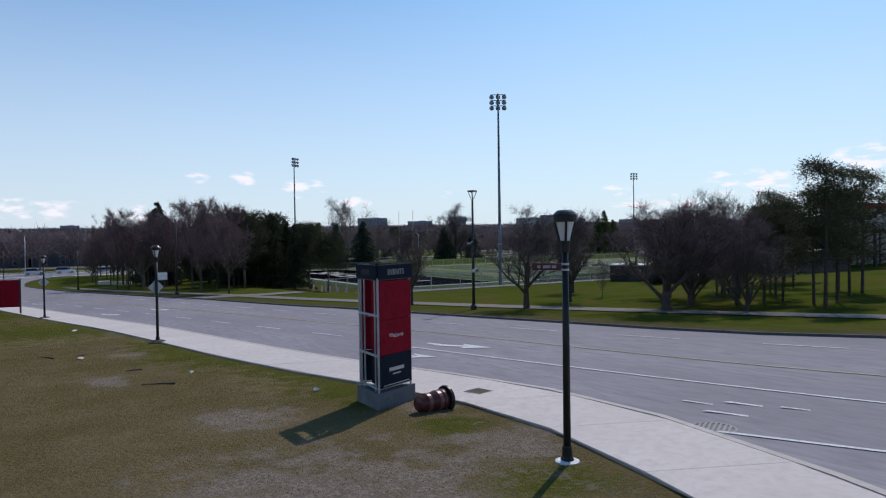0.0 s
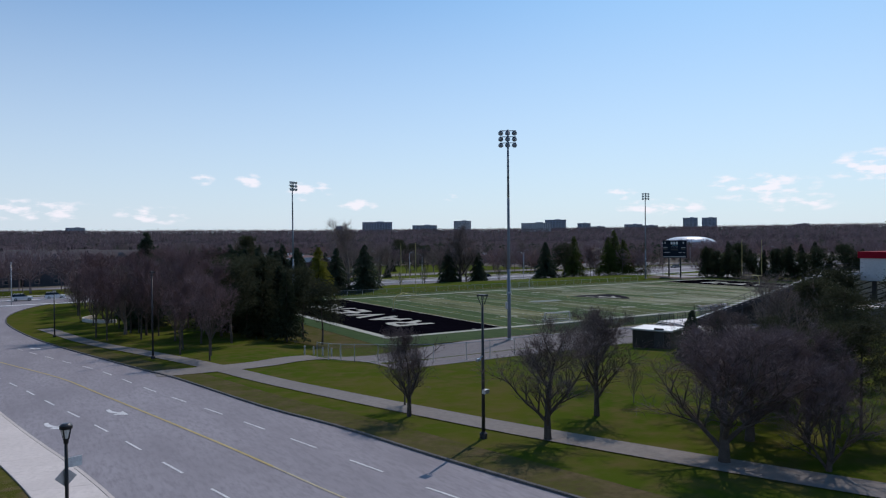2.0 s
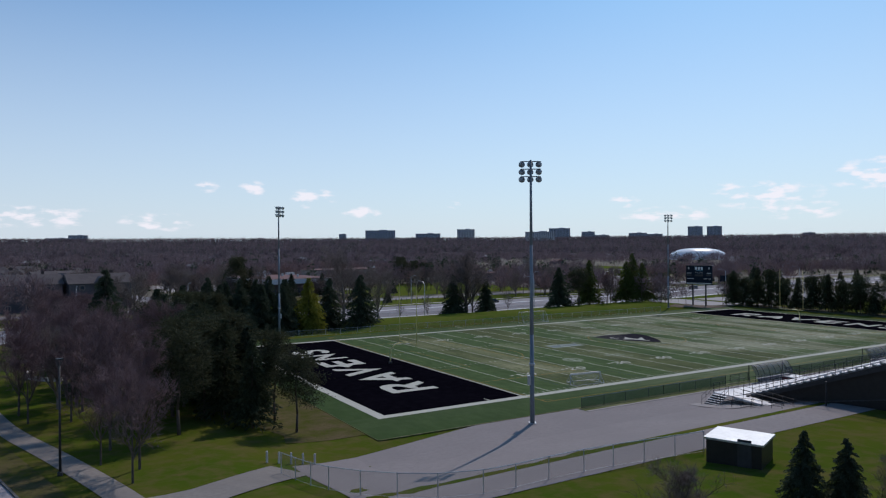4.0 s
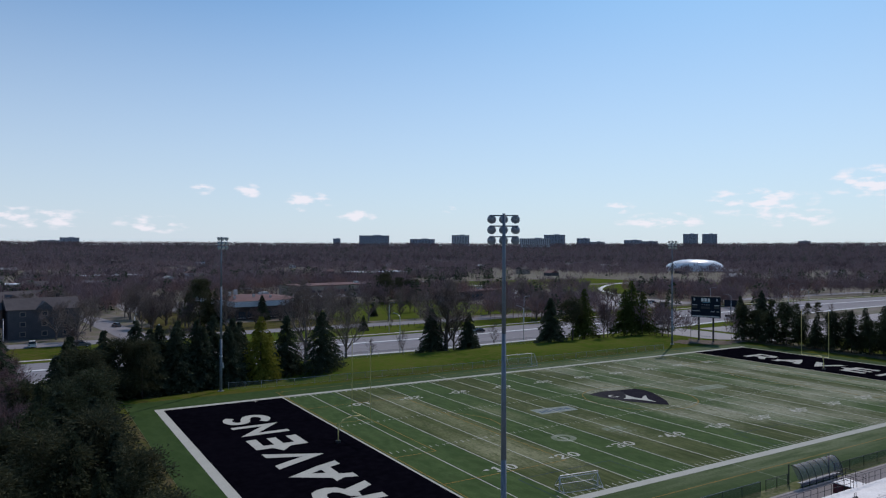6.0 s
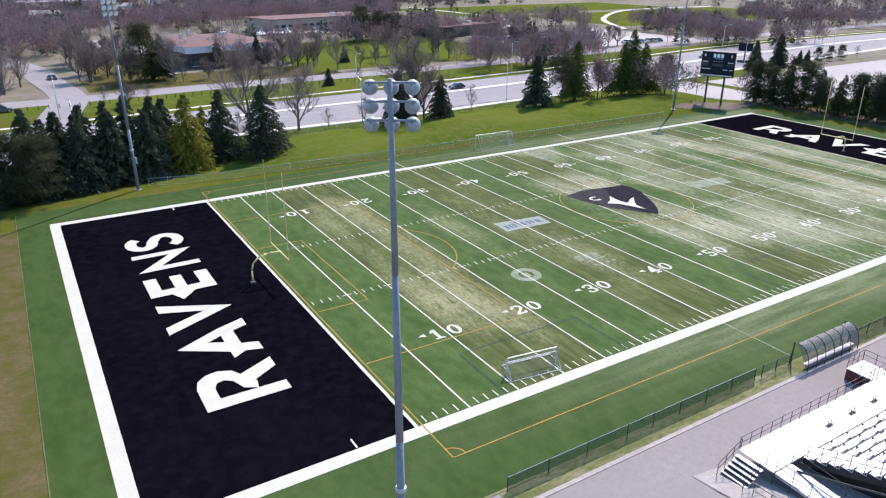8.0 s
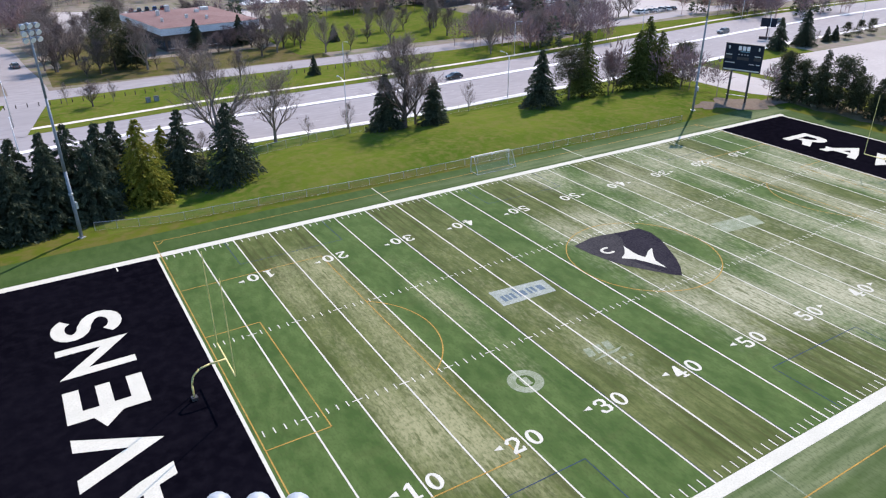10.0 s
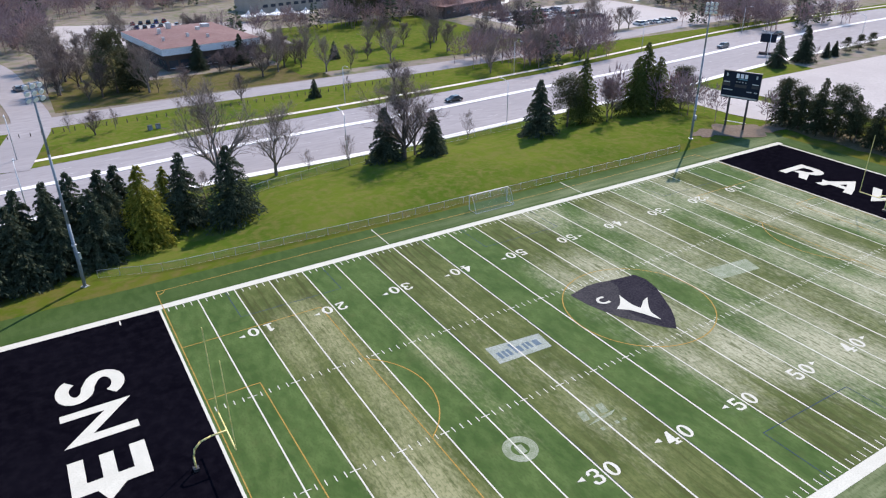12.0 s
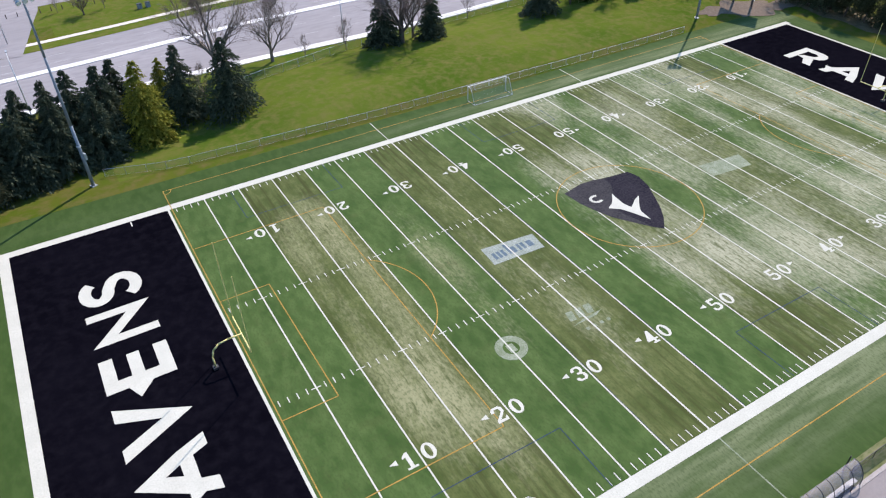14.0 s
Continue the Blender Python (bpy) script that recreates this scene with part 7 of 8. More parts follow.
# brick lifted to pale blue, concrete paled, standing in for distance haze
M_TOWER = material("hazy_apartment_brick", (0.34, 0.37, 0.43), (0.38, 0.41, 0.47), 0.05, 0.9, fine=8)
M_TOWERPALE = material("apartment_concrete", (0.52, 0.52, 0.53), (0.58, 0.58, 0.59), 0.05, 0.9, fine=8)
M_WINDOW = material("far_window", (0.04, 0.05, 0.065), rough=0.2)
M_DOME = material("air_dome_fabric", (0.80, 0.81, 0.83), (0.85, 0.86, 0.87), 0.05, 0.28, fine=6)
M_TENT = material("tent_canvas", (0.78, 0.78, 0.77), (0.83, 0.83, 0.82), 0.6, 0.8, fine=5)


def hall():
    """The low hall with a red-brown roof over a pale fascia and dark glazed walls."""
    a = 7
    W, D = 28.6, 39.0
    cx, cy = 30.2 + math.cos(radians(a)) * W / 2 - math.sin(radians(a)) * D / 2, 202.5 + math.sin(radians(a)) * W / 2 + math.cos(radians(a)) * D / 2
    t = thing("low_hall", "low dark brick hall with red-brown roof and pale fascia", "building", "", (cx, cy, height(cx, cy)), a)
    part("wall", Geo().box((0, 0, 2.4), (W, D, 5.4)), M_BRICKDARK, t)
    part("fascia", Geo().box((0, 0, 5.8), (W + 2.4, D + 2.4, 2.0)), M_FASCIA, t, "pale fascia band")
    r = Geo()
    w, d = W / 2 + 1.35, D / 2 + 1.35
    r.add([(-w, -d, 6.85), (w, -d, 6.85), (w, d, 6.85), (-w, d, 6.85), (-w * 0.25, -d * 0.25, 7.7), (w * 0.25, -d * 0.25, 7.7), (w * 0.25, d * 0.25, 7.7), (-w * 0.25, d * 0.25, 7.7)],
          [(0, 1, 5, 4), (1, 2, 6, 5), (2, 3, 7, 6), (3, 0, 4, 7), (4, 5, 6, 7), (3, 2, 1, 0)])
    roof = part("roof", r, M_ROOFRED, t, "low red-brown roof")
    for x, y, s, h in ((-8, 4, 1.0, 1.3), (-3, -8, 0.8, 0.9), (4, 2, 1.3, 0.9), (9, 9, 2.4, 0.6), (-11, -9, 0.7, 0.6), (2, -12, 0.7, 0.6), (-2, 13, 1.4, 1.6)):
        part("roof_vent", Geo().box((x, y, 7.3 + h / 2), (s, s, h + 0.8)), M_GALV, roof)
    for x in np.arange(-W / 2 + 2, W / 2 - 1, 3.4):
        win = part("window", Geo().box((x, -D / 2 - 0.04, 1.9), (2.6, 0.10, 2.2)), M_WINDOW, t)
        part("sill", Geo().box((x, -D / 2 - 0.10, 0.74), (2.8, 0.2, 0.1)), M_FASCIA, win)
    for y in np.arange(-D / 2 + 2, D / 2 - 1, 3.4):
        part("window", Geo().box((-W / 2 - 0.04, y, 1.9), (0.10, 2.6, 2.2)), M_WINDOW, t)
    part("entrance", Geo().box((6, -D / 2 - 1.2, 1.5), (5, 2.4, 3.0)), M_GLASS_DARK, t, "glazed entrance porch")


hall()


def low_block(x, y, rz, W, D, H, roof, wall, label):
    t = thing("low_building", label, "building", "low buildings behind the avenue", (x, y, height(x, y)), rz)
    part("wall", Geo().box((0, 0, H / 2 - 0.3), (W, D, H + 0.6)), wall, t)
    part("roof", Geo().box((0, 0, H + 0.2), (W + 0.8, D + 0.8, 0.4)), roof, t)
    for x_ in np.arange(-W / 2 + 2.5, W / 2 - 1, 4.0):
        part("window", Geo().box((x_, -D / 2 - 0.03, H * 0.55), (2.4, 0.08, 1.3)), M_WINDOW, t)
    part("roof_unit", Geo().box((W * 0.2, 0, H + 0.9), (2.6, 2.0, 1.1)), M_GALV, t)


low_block(118, 318, 12, 62, 24, 6.5, M_ROOFRED, M_STUCCO, "long low beige building with a red-brown roof")
low_block(168, 258, 18, 40, 18, 4.6, M_ROOFRED, M_BRICKDARK, "low dark brick pavilion among bare trees")
low_block(-70, 420, -8, 70, 18, 6.0, M_FASCIA, M_STUCCO, "long pale flat-roofed building among trees")
low_block(240, 520, 20, 60, 26, 7.0, M_FASCIA, M_STUCCO, "pale flat-roofed building beyond the park")
low_block(20, 560, 10, 50, 22, 6.0, M_FASCIA, M_SIDING, "grey flat-roofed school block among trees")


def tent(x, y):
    t = thing("party_tent", "white peaked canvas party tent", "tent", "white tents behind the hall", (x, y, height(x, y)), 12)
    s, h = 2.6, 2.4
    part("canopy", Geo().add([(-s, -s, h), (s, -s, h), (s, s, h), (-s, s, h), (-0.7, -0.7, h + 0.8), (0.7, -0.7, h + 0.8), (0.7, 0.7, h + 0.8), (-0.7, 0.7, h + 0.8), (0, 0, h + 2.3)], [(0, 1, 5, 4), (1, 2, 6, 5), (2, 3, 7, 6), (3, 0, 4, 7), (4, 5, 8), (5, 6, 8), (6, 7, 8), (7, 4, 8)]), M_TENT, t)
    part("valance", Geo().box((0, -s, h - 0.15), (2 * s, 0.04, 0.3)).box((-s, 0, h - 0.15), (0.04, 2 * s, 0.3)).box((s, 0, h - 0.15), (0.04, 2 * s, 0.3)), M_TENT, t)
    for a, b in ((1, 1), (1, -1), (-1, -1), (-1, 1)):
        part("leg", Geo().tube((a * s, b * s, -0.1), (a * s, b * s, h), 0.05, None, 5), M_ALU, t)


for x, y in ((80, 284), (86, 285), (92, 283), (98, 281), (104, 280)):
    tent(x, y)


def town_house(x, y, rz, W=11.0, storeys=3, wall=None, label=""):
    """A gabled house with windows, porch and chimney."""
    D, H = 11.0, 2.8 * storeys
    t = thing("town_house", label or "dark grey gabled town house with pale window frames", "house", "town houses beyond the avenue", (x, y, height(x, y)), rz)
    part("wall", Geo().box((0, 0, H / 2 - 0.3), (W, D, H + 0.6)), wall or M_SIDING, t)
    r = Geo()
    w, d, p = W / 2 + 0.5, D / 2 + 0.5, 3.0
    r.add([(-w, -d, H), (w, -d, H), (w, d, H), (-w, d, H), (-w, 0, H + p), (w, 0, H + p)], [(0, 1, 5, 4), (2, 3, 4, 5), (0, 4, 3), (1, 2, 5), (3, 2, 1, 0)])
    roof = part("roof", r, M_SHINGLE, t, "grey shingle roof")
    part("chimney", Geo().box((W * 0.25, 1.0, H + p), (0.8, 0.8, 2.0)), M_BRICKDARK, roof)
    gbl = Geo().add([(-2.6, -d - 0.4, H - 0.2), (2.6, -d - 0.4, H - 0.2), (0, -d - 0.4, H + 2.2), (-2.6, 0, H - 0.2), (2.6, 0, H - 0.2), (0, 0, H + 2.2)], [(0, 1, 2), (0, 2, 5, 3), (1, 4, 5, 2)])
    part("gable", gbl, wall or M_SIDING, t)
    for k in range(storeys):
        for x_ in (-W * 0.3, 0, W * 0.3):
            win = part("window", Geo().box((x_, -D / 2 - 0.05, 1.5 + 2.8 * k), (1.5, 0.10, 1.4)), M_STUCCO, t, "pale window frame")
            part("pane", Geo().box((x_, -D / 2 - 0.09, 1.5 + 2.8 * k), (1.2, 0.06, 1.1)), M_WINDOW, win)
        for y_ in (-D * 0.25, D * 0.25):
            win = part("window", Geo().box((W / 2 + 0.05, y_, 1.5 + 2.8 * k), (0.10, 1.3, 1.4)), M_STUCCO, t, "pale window frame")
            part("pane", Geo().box((W / 2 + 0.09, y_, 1.5 + 2.8 * k), (0.06, 1.0, 1.1)), M_WINDOW, win)
    return t


HOUSE = town_house(-31.5, 183, 8, 18)
for x, y, rz in ((-51, 184, 6), (-70, 183, 4), (-89, 182, 4), (-108, 180, 2), (-127, 178, 2), (-42, 222, 30), (-60, 240, 15)):
    copy_thing(HOUSE, pose(x, y, height(x, y), 0, 0, rz))
COTTAGE = town_house(-30, 392, 10, 12, 2, M_STUCCO, "beige two-storey suburban house among bare trees")
BLUE = town_house(-62, 370, -15, 12, 2, M_SIDING, "blue-grey two-storey suburban house among bare trees")
rng_h = random.Random(11)
for i in range(30):
    r, a = 330 + 900 * rng_h.random() ** 1.3, radians(rng_h.uniform(-6, 50))
    x, y = -28 + r * math.sin(a), -45 + r * math.cos(a)
    if 150 < x < 480 and 160 < y < 470 or -25 < x < 150 and y < 385:
        continue
    copy_thing((COTTAGE, BLUE)[i % 2], pose(x, y, height(x, y), 0, 0, rng_h.choice((0, 90, 180, 20, -20))) @ Matrix.Scale(1.0, 4))


M_ROOFPALE = material("pale_far_roof", (0.30, 0.29, 0.29), (0.36, 0.35, 0.35), 0.2, 0.9, fine=6)


def far_house(x, y, rz, w, d, h, roof, wall):
    """A small gabled house far off among the trees."""
    t = thing("house", "small gabled house among the bare trees", "house", "houses across the town", (x, y, height(x, y)), rz)
    part("wall", Geo().box((0, 0, h / 2 - 0.4), (w, d, h + 0.8)), wall, t)
    a, b = w / 2 + 0.4, d / 2 + 0.4
    part("roof", Geo().add([(-a, -b, h), (a, -b, h), (a, b, h), (-a, b, h), (-a, 0, h + 2.4), (a, 0, h + 2.4)], [(0, 1, 5, 4), (2, 3, 4, 5), (0, 4, 3), (1, 2, 5), (3, 2, 1, 0)]), roof, t)
    for q in (-w * 0.28, w * 0.28):
        part("window", Geo().box((q, -d / 2 - 0.03, h * 0.55), (1.6, 0.1, 1.3)), M_WINDOW, t)


rng_f = random.Random(41)
for i in range(170):
    r, a = 300 + 900 * rng_f.random() ** 1.5, radians(rng_f.uniform(-10, 72))
    x, y = -28 + r * math.sin(a), -45 + r * math.cos(a)
    if 140 < x < 480 and 150 < y < 470 or -25 < x < 150 and y < 385 or y < 150:
        continue
    far_house(x, y, rng_f.choice((0, 90, 20, -20, 110)), rng_f.uniform(9, 16), rng_f.uniform(8, 11), rng_f.uniform(3.0, 6.0), rng_f.choice((M_SHINGLE, M_SHINGLE, M_ROOFPALE, M_ROOFRED)), rng_f.choice((M_STUCCO, M_SIDING, M_FASCIA, M_BRICKDARK)))


# ---- far apartment buildings ----
def tower(px0, px1, top, dist, mat, label):
    """An apartment slab seen across the town: placed by bearing, width and height of its roof line."""
    dist *= 2.3
    ex, ey, ez, head = -27.8, -45.1, 27.7, 31.27
    c = (px0 + px1) / 2
    az = radians(head) + math.atan((c - 784) / 1232)
    run = dist / math.cos(math.atan((c - 784) / 1232))
    x, y = ex + run * math.sin(az), ey + run * math.cos(az)
    W, zt = (px1 - px0) / 1232 * dist, ez + (429.5 - top) / 1232 * dist
    z0 = height(x, y)
    H = zt - z0
    t = thing("apartment_building", label, "apartment building", "apartment buildings on the skyline", (x, y, z0), -math.degrees(az))
    D = min(26.0, W * 0.6)
    part("wall", Geo().box((0, 0, H / 2 - 2), (W, D, H + 4)), mat, t)
    part("roof", Geo().box((0, 0, H + 0.3), (W + 0.6, D + 0.6, 0.6)).box((W * 0.1, 0, H + 1.8), (W * 0.25, D * 0.5, 3.0)), M_TOWER, t)
    n = max(3, int(W / 7.0))
    wm = Geo().box((0, 0, 0), (W / n * 0.62, 0.4, 2.2)).mesh("window", M_WINDOW)
    for j in range(int((H - 2) / 4.2)):
        z = H - 3.0 - 4.2 * j
        if z < 8:
            break
        for i in range(n):
            ob = part("window", wm, None, t)
            ob.location = (-W / 2 + W * (i + 0.5) / n, -D / 2 - 0.05, z)


TOWERS = ((633, 686, 402, 1350, M_TOWER), (723, 767, 408, 1450, M_TOWER), (797, 828, 401, 1400, M_TOWERPALE), (918, 971, 407, 1150, M_TOWERPALE), (961, 998, 400, 1500, M_TOWER), (1019, 1042, 406, 1700, M_TOWER), (1042, 1068, 412, 1700, M_TOWERPALE), (1103, 1134, 409, 1600, M_TOWER), (1134, 1162, 411, 1650, M_TOWER), (1208, 1233, 398, 1650, M_TOWER), (1242, 1267, 398, 1650, M_TOWER), (1412, 1432, 410, 1700, M_TOWER), (66, 104, 411, 1700, M_TOWERPALE), (104, 135, 406, 1750, M_TOWER), (587, 600, 407, 1800, M_TOWER))
for a, b, c, d, m in TOWERS:
    tower(a, b, c, d, m, "brick apartment slab on the skyline, haze painted into its pale blue-grey" if m is M_TOWER else "pale concrete apartment slab on the skyline")

# air-supported sports dome
az, dist = radians(31.27) + math.atan((1228 - 784) / 1232), 900 / math.cos(math.atan((1228 - 784) / 1232))
dx, dy = -27.8 + dist * math.sin(az), -45 + dist * math.cos(az)
dome = thing("sports_dome", "white air-supported sports dome behind the trees", "dome", "", (dx, dy, height(dx, dy)), -math.degrees(az))
g = Geo()
nu, nv = 24, 10
zd = 27.7 - (447 - 429.5) / 1232 * 900 - height(dx, dy)
vs = []
for j in range(nv + 1):
    w = radians(90 * j / nv)
    for i in range(nu):
        u = 2 * math.pi * i / nu
        vs.append((38 * math.cos(w) ** 0.7 * math.cos(u), 26 * math.cos(w) ** 0.7 * math.sin(u), zd * math.sin(w)) if j < nv else (0.3 * math.cos(u), 0.3 * math.sin(u), zd))
g.add(vs, [(j * nu + i, j * nu + (i + 1) % nu, (j + 1) * nu + (i + 1) % nu, (j + 1) * nu + i) for j in range(nv) for i in range(nu)])
part("skin", g, M_DOME, dome, smooth=True)
part("base_ring", Geo().lathe([(30, -2), (30, 0.4)], 24), M_CONCRETE, dome)

# ---- park lawns and ball field beyond the avenue ----
def lawn(x0, x1, y0, y1, label, mat=None, lift=0.03):
    xs, ys = np.arange(x0, x1 + 1, 12), np.arange(y0, y1 + 1, 12)
    ob = part("lawn", draped([Vector((x0, y, 0)) for y in ys], [Vector((x1, y, 0)) for y in ys], lift, max(2, int((x1 - x0) / 12))), mat or M_BERM)
    tagged(ob, label, "lawn", kind="structure")


lawn(-24, 130, 141.5, 167, "green verge between avenue and service street", M_BERM, 0.02)
lawn(62, 150, 176, 262, "green park lawn beside the low hall")
lawn(-3, 69, 169.5, 196, "dry lawn in front of the low hall", M_VERGE, 0.02)
lawn(1, 22, 186, 250, "dry lawn beside the side street", M_VERGE)
lawn(270, 460, 250, 350, "large green park lawn")
lawn(230, 430, 362, 450, "green ball field far off")
lawn(150, 420, 142, 176, "green verge along the avenue", None, 0.02)
lawn(152, 330, 104.5, 112, "grass strip between car park and avenue", None, 0.08)
for pts in ([(258, 240), (300, 300), (380, 356), (470, 356)], [(180, 255), (230, 300), (250, 356), (250, 460)]):
    L_ = spline(pts, 10)
    tagged(part("path", draped(L_, offset(L_, 3.0), 0.08, 2), M_MEDIAN), "pale path through the park", "path", kind="structure")
bb = thing("roadside_billboard", "dark roadside sign on a post in the median", "sign", "", (198, 121, height(198, 121)), -58)
part("panel", Geo().box((0, 0, 5.2), (4.6, 0.4, 2.6)), M_SIGNBLACK, bb)
part("post", Geo().box((0, 0.1, 2.0), (0.4, 0.3, 4.2)), M_DARK, bb)
part("planter", Geo().box((0, 0, 0.4), (4.2, 1.2, 0.8)), M_BRICKDARK, bb)

pm = Geo().tube((0, 0, -0.1), (0, 0, 0.95), 0.10, 0.09, 6).mesh("post", M_BARK)
for i in range(52):
    x = -18 + 2.2 * i
    y = 151.5 + 0.035 * max(0, x - 10)
    ob = thing("wooden_bollard", "short brown wooden post on the verge", "bollard", "posts along the service street", (x, y, height(x, y)))
    part("post", pm, None, ob)
for x, y in ((14.0, 142.5), (15.8, 142.8)):
    ob = thing("utility_box", "green utility cabinet on the verge", "utility box", "", (x, y, height(x, y)), 10)
    part("cabinet", Geo().box((0, 0, 0.5), (0.9, 0.7, 1.1)), M_STEEL_BLUE, ob)
    part("lid", Geo().box((0, 0, 1.08), (1.0, 0.8, 0.08)), M_DARK, ob)

# individual trees round the hall, the verge and the car park edge
for key, x, y, s in (("pine2", 13.2, 183.0, 1.6), ("row1", 18.4, 183.2, 1.25), ("row1", 16.2, 186, 1.35), ("spruce1", 38.6, 199.6, 1.15), ("spruce1", 52.4, 202.2, 1.15), ("bush", 47, 195, 1.2), ("bush", 54, 196, 1.3), ("bush", 43, 192.5, 1.0), ("bare0", 58.5, 195, 1.3), ("bare2", 63, 199, 1.0), ("bare0", 66, 203, 1.1), ("spruce1", 55.8, 149.3, 0.62), ("spruce1", 79.6, 192.3, 0.7), ("bare0", 3.0, 145, 0.7), ("bare3", -1.6, 149.7, 0.9), ("bare3", 7.5, 147, 0.9), ("bare1", 5.6, 178, 0.7), ("bare1", 38.8, 156.6, 0.9), ("bare3", 65.2, 149.3, 0.8), ("bare1", 88.4, 186, 0.7), ("bare2", 109.7, 147.8, 0.9), ("bare2", 125.7, 150, 1.0), ("bare0", 52, 180, 1.1), ("bare2", 58, 184, 1.0), ("bare0", 62, 190, 1.1), ("bare1", 66, 186, 1.1), ("bare2", 72, 198, 1.0), ("bare0", 30, 178, 0.8),
                     ("spruce2", 184.9, 107.5, 0.9), ("spruce2", 198, 108, 1.05), ("spruce1", 210, 108.2, 0.6), ("spruce1", 214, 108.0, 0.6), ("pine2", 221, 108.5, 0.5), ("pine2", 229, 109, 0.5), ("pine2", 236, 109, 0.5), ("bare3", 205, 108, 0.7), ("bare3", 245, 108.5, 0.8),
                     ("bare2", -3, 192, 0.9), ("bare2", 1, 205, 1.0), ("bare0", 5, 196, 1.1), ("bare2", 2, 222, 1.0), ("bare1", 12, 206, 1.0), ("bare0", 9, 232, 1.2), ("bare2", -18, 190, 1.0), ("bare2", -22, 206, 1.1), ("bare4", -25, 180, 1.1), ("bare2", -28, 172, 1.0)):
    plant(key, x, y, s, group="trees beyond the avenue")


rng_b = random.Random(77)
for x0, x1, y0, y1, count in ((-60, -24, 198, 250, 22), (-26, -21, 140, 170, 3), (-7, 25, 172, 192, 7), (-4, 20, 196, 250, 12), (62, 150, 174, 205, 16), (70, 150, 146, 156, 9), (150, 200, 178, 200, 14), (20, 66, 246, 258, 9)):
    for i in range(count):
        plant(rng_b.choice(("bare2", "bare0", "bare4", "bare1")), rng_b.uniform(x0, x1), rng_b.uniform(y0, y1), rng_b.uniform(0.75, 1.25), rng_b.uniform(0, 360), group="trees beyond the avenue")
for i in range(9):
    plant(("row0", "pine0", "pine1")[i % 3], 112 + 2.6 * i + rng_b.uniform(-1, 1), 254 + rng_b.uniform(-3, 5), rng_b.uniform(0.9, 1.2), rng_b.uniform(0, 360), group="trees beyond the avenue")

M_TWIGDARK = foliage("dark_twig_mass", (0.066, 0.047, 0.053), (0.12, 0.087, 0.096), 0.1)


# ---- woods ----
def woods(name, spots, seed, per, mats, label, size, wide=1.0, needles=False):
    """Many leafless or evergreen trees as one mesh: crowns of fine sprays over slim trunks."""
    rng = np.random.default_rng(seed)
    Vs, Ts, base = [], [], 0
    n = len(spots)
    P = np.array(spots)
    hgt = rng.uniform(0.75, 1.25, n) * size
    rad = hgt * rng.uniform(0.26, 0.40, n)
    idx = np.repeat(np.arange(n), per)
    m = len(idx)
    u = rng.normal(size=(m, 3))
    u /= np.linalg.norm(u, axis=1, keepdims=True)
    u *= rng.uniform(0.10, 1.0, m)[:, None] ** 0.5
    cs = np.empty((m, 3))
    cs[:, 0] = P[idx, 0] + u[:, 0] * rad[idx] * 0.85
    cs[:, 1] = P[idx, 1] + u[:, 1] * rad[idx] * 0.85
    cs[:, 2] = P[idx, 2] + hgt[idx] * (0.56 + 0.33 * u[:, 2])
    if needles:
        f = rng.uniform(0, 1, m) ** 1.6
        w0 = rng.uniform(0, 2 * np.pi, m)
        rr = rad[idx] * 0.75 * (1 - f) * rng.uniform(0.4, 1.0, m) + 0.1
        cs = P[idx] + np.stack([rr * np.cos(w0), rr * np.sin(w0), hgt[idx] * (0.08 + 0.86 * f)], 1)
    ds = u * np.array((1, 1, 0.5)) + np.array((0, 0, 0.8)) + rng.normal(size=(m, 3)) * 0.35
    if needles:
        ds = np.stack([np.cos(w0), np.sin(w0), np.full(m, 0.1)], 1) + rng.normal(size=(m, 3)) * 0.3
    L = hgt[idx] * rng.uniform(0.08, 0.19, m)
    Wd = (L * 0.05 + 0.03) * wide
    v, t = sprays(cs, ds, L, L * 0.4, rng) if needles else slivers(cs, ds, L, Wd, rng)
    # trunk and limbs
    k = np.repeat(np.arange(n), 6)
    w = rng.uniform(0, 2 * np.pi, len(k))
    lean = np.where(np.arange(len(k)) % 6 == 0, 0.04, rng.uniform(0.3, 0.75, len(k)))
    start = np.where(np.arange(len(k)) % 6 == 0, -0.03, rng.uniform(0.16, 0.42, len(k)))
    d2 = np.stack([np.cos(w) * lean, np.sin(w) * lean, np.ones(len(k))], 1)
    c2 = P[k] + np.stack([np.zeros(len(k)), np.zeros(len(k)), start * hgt[k]], 1)
    L2 = hgt[k] * np.where(np.arange(len(k)) % 6 == 0, 0.85, rng.uniform(0.28, 0.5, len(k)))
    v2, t2 = slivers(c2, d2, L2, hgt[k] * np.where(np.arange(len(k)) % 6 == 0, 0.020, 0.010), rng)
    me = from_arrays(name, np.concatenate([v, v2]), np.concatenate([t, t2 + len(v)]), mats[0])
    tagged(part(name, me, None), label, "woods", kind="stuff")


def clear(x, y):
    """Whether open ground, a street or a building keeps trees away."""
    if x < -45 and -20 < y < 103:
        return True
    if -120 < x < 420 and 98 < y < 142:
        return True
    if 255 < x < 465 and 245 < y < 455:
        return True
    if -22 < x < 62 and 142 < y < 252:
        return True
    if 4 < x < 112 and 255 < y < 332:
        return True
    if 60 < x < 155 and 170 < y < 240:
        return True
    if 160 < x < 255 and 176 < y < 252:
        return True
    if 128 < x < 340 and 40 < y < 142:
        return True
    if -130 < x < -28 and 174 < y < 202:
        return True
    return False


rng_w = np.random.default_rng(3)


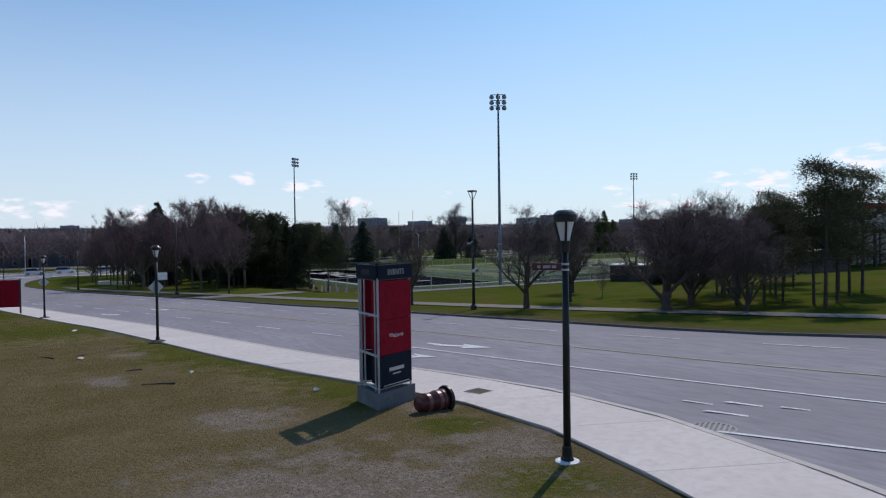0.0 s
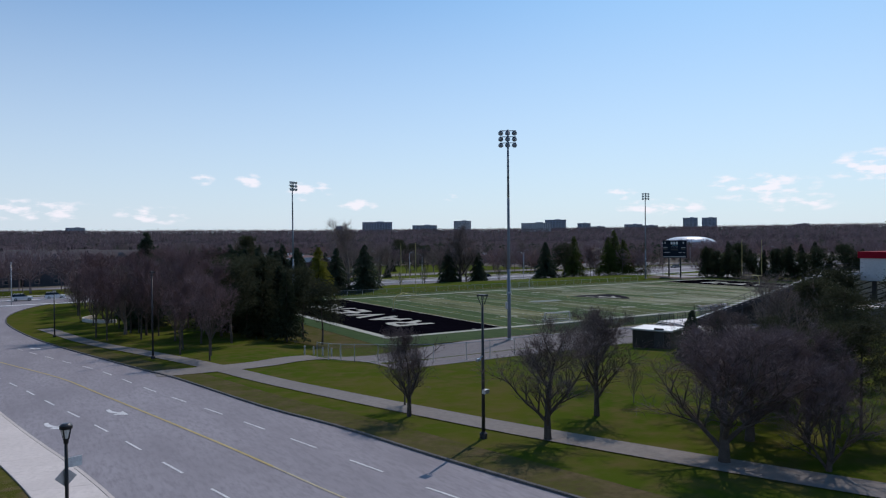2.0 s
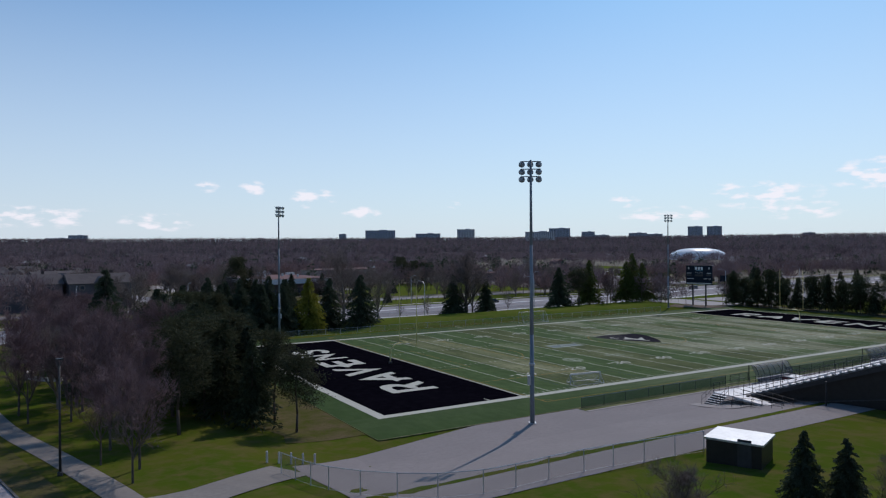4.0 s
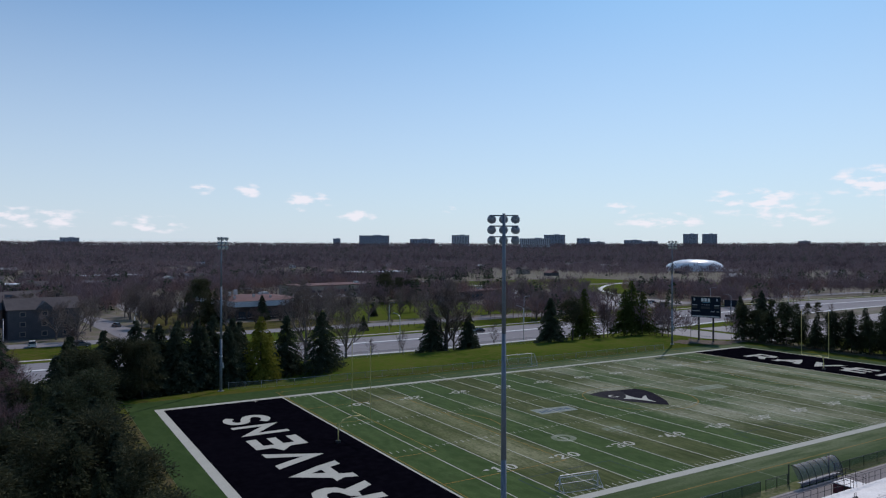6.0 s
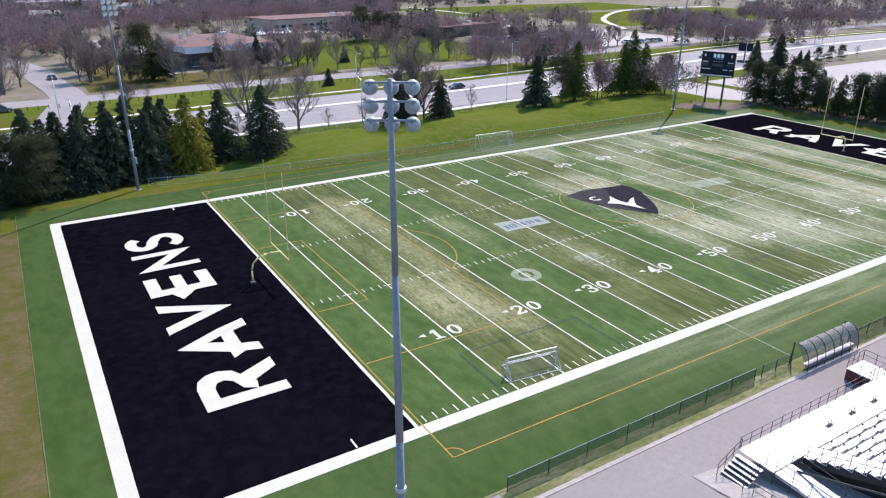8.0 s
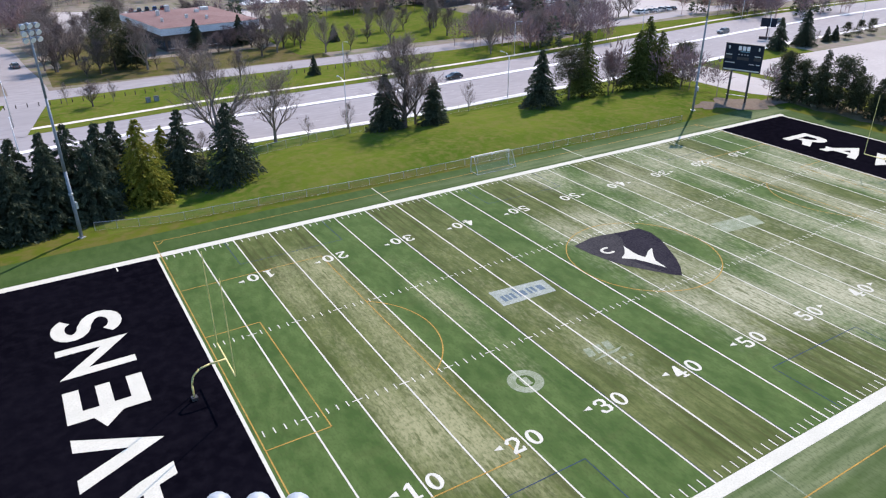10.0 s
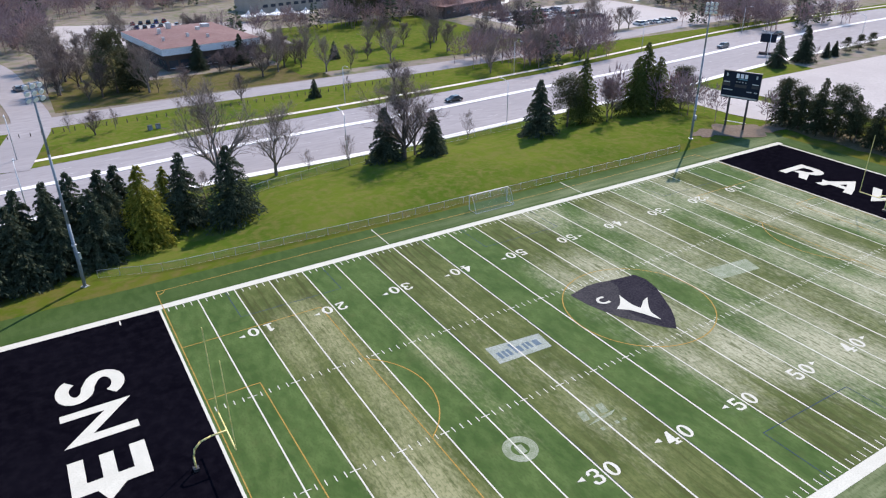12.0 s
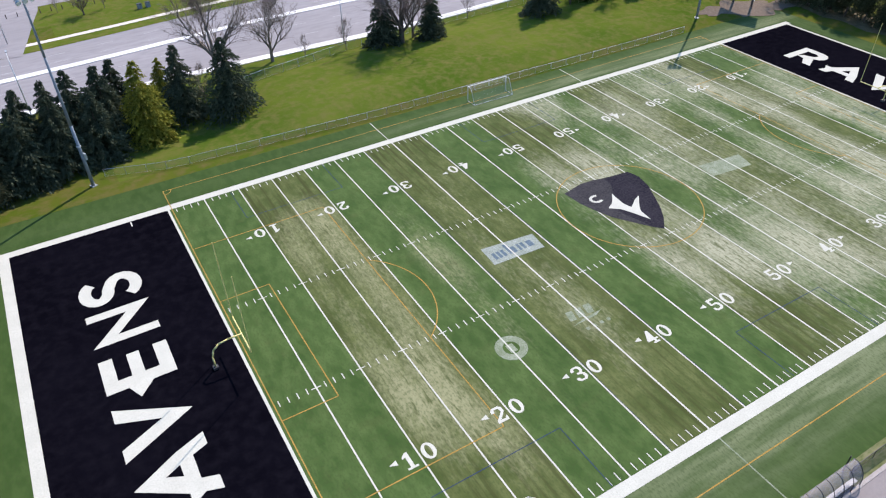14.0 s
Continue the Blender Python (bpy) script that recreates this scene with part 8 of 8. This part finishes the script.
def scatter(r0, r1, a0, a1, count):
    out = []
    while len(out) < count:
        r, a = math.sqrt(rng_w.uniform(r0 * r0, r1 * r1)), radians(rng_w.uniform(a0, a1))
        x, y = -28 + r * math.sin(a), -45 + r * math.cos(a)
        if r < 800 and clear(x, y):
            continue
        if noise.noise(Vector((x * 0.011, y * 0.011, 7))) < -0.05 + (0.0 if r < 1500 else -0.4):
            continue
        out.append((x, y, height(x, y)))
    return out


woods("bare_woods", scatter(190, 520, -16, 78, 2000), 1, 170, (M_TWIGLEAF,), "leafless grey-brown woods and gardens beyond the avenue", 10.0, 1.9)
woods("bare_woods", scatter(200, 520, -16, 60, 480), 4, 170, (M_TWIGRED,), "budding reddish bare trees among the houses", 9.0, 1.9)
woods("bare_woods", [(x, y, height(x, y)) for x, y in [(rng_w.uniform(-130, -46), rng_w.uniform(140, 170)) for k in range(80)]], 14, 260, (M_TWIGLEAF,), "row of bare trees before the town houses", 11.5, 1.5)
woods("bare_woods", scatter(520, 1100, -14, 76, 5200), 2, 46, (M_TWIGLEAF,), "leafless woods across the town", 11.0, 3.4)
woods("bare_woods", scatter(1100, 3300, -10, 74, 14000), 3, 15, (M_TWIGLEAF,), "distant leafless woods up to the skyline", 14.0, 7.0)
woods("bare_woods", scatter(240, 1500, -14, 76, 1500), 6, 60, (M_TWIGDARK,), "darker bare trees across the town", 12.0, 3.0)
woods("bare_woods", [(x, y, z - 4.5) for x, y, z in scatter(2750, 3350, -12, 76, 4500)], 16, 14, (M_TWIGDARK,), "dark wooded ridge on the skyline", 15.0, 10.0)
woods("evergreen_woods", scatter(230, 700, -14, 76, 380), 15, 160, (M_SPRUCE,), "dark evergreens among the houses", 10.0, 1.0, True)
woods("evergreen_woods", scatter(500, 3300, -12, 75, 4200), 5, 22, (M_SPRUCE,), "scattered dark evergreens across the town", 13.0, 1.0, True)
woods("evergreen_woods", [(x, y, z - 5.0) for x, y, z in scatter(2500, 3250, -12, 76, 1300)], 25, 16, (M_TWIGDARK,), "uneven dark treetops along the skyline", 21.0, 1.0, True)
woods("street_thicket", [(x, y, height(x, y)) for x, y in [(rng_w.uniform(-130, -88), rng_w.uniform(20, 95)) for k in range(60)]], 9, 200, (M_TWIGLEAF,), "thicket of bare trees at the edge of the campus", 8.0)


# low curved wall at the street corner, gate bollards, grass tufts on the near lawn
g = Geo()
arc = [Vector((-44.5 + 6.5 * math.cos(radians(a)), 52 + 9 * math.sin(radians(a)), 0)) for a in range(130, 260, 10)]
for p, q in zip(arc, arc[1:]):
    m = (p + q) / 2
    g.box((m.x, m.y, height(m.x, m.y) + 0.20), ((q - p).length + 0.05, 0.35, 0.7), math.atan2(q.y - p.y, q.x - p.x))
wall = part("corner_wall", g, M_CONCRETE)
tagged(wall, "low curved pale concrete wall at the street corner", "wall", kind="structure")
for k in range(5):
    x, y = -34.6 + 0.9 * k, -12.4 - 0.25 * k
    ob = thing("gate_bollard", "short pale bollard by the field gate", "bollard", "bollards by the field gate", (x, y, height(x, y)))
    part("post", Geo().lathe([(0.09, -0.1), (0.09, 0.85), (0.06, 0.92)], 8), M_CONCRETE, ob)
rng_g = np.random.default_rng(17)
N = 34000
gx_ = -71 + 17.5 * rng_g.random(N)
gy_ = -88 + 42 * rng_g.random(N) ** 1.7
near_line = sorted((p.y, p.x) for p in offset(NEAR, 2.75))
keep = gx_ < np.interp(gy_, [a for a, b in near_line], [b for a, b in near_line])
gx_, gy_ = gx_[keep], gy_[keep]
patch = np.array([noise.noise(Vector((a * 0.7, b * 0.7, 2.0))) + 0.6 * noise.noise(Vector((a * 2.1, b * 2.1, 5.0))) for a, b in zip(gx_, gy_)])
for mat, sel, lab in ((foliage("green_grass_blades", (0.13, 0.145, 0.035), (0.20, 0.205, 0.06), 0.55), patch > 0.05, "short green grass tufts on the worn lawn"), (foliage("straw_grass_blades", (0.24, 0.195, 0.10), (0.36, 0.30, 0.17), 0.55), (patch <= 0.05) & (patch > -0.28), "dry straw-coloured grass tufts on the worn lawn")):
    xs, ys = gx_[sel], gy_[sel]
    cs = np.stack([xs, ys, np.array([height(a, b) for a, b in zip(xs, ys)])], 1)
    ds = rng_g.normal(size=(len(xs), 3)) * 0.6 + np.array((0, 0, 0.55))
    L = rng_g.uniform(0.025, 0.06, len(xs))
    v, t = sprays(cs, ds, L, L * 0.35, rng_g)
    tagged(part("grass", from_arrays("grass", v, t, mat), None), lab, "grass", kind="stuff")

# cut concrete slabs of the pavement along the campus street
WL, WR = offset(walk_line, 0.18), offset(walk_line, 2.48)
count = int(sum((b - a).length for a, b in zip(walk_line, walk_line[1:])) / 3.0)
SL, SR = resample(WL, count + 1), resample(WR, count + 1)
for i in range(count):
    a, b, c, d = SL[i], SL[i + 1], SR[i + 1], SR[i]
    if a.y > 60:
        continue
    gap = 0.006
    u0, u1 = (b - a).normalized() * gap, (c - d).normalized() * gap
    g = Geo()
    top = [(p.x, p.y, height(p.x, p.y) + 0.062 + random.uniform(-0.002, 0.002)) for p in (a + u0, b - u0, c - u1, d + u1)]
    g.add(top + [(x, y, z - 0.03) for x, y, z in top], [(3, 2, 1, 0), (0, 1, 5, 4), (1, 2, 6, 5), (2, 3, 7, 6), (3, 0, 4, 7)])
    part("slab", g, M_SLAB, pavement)
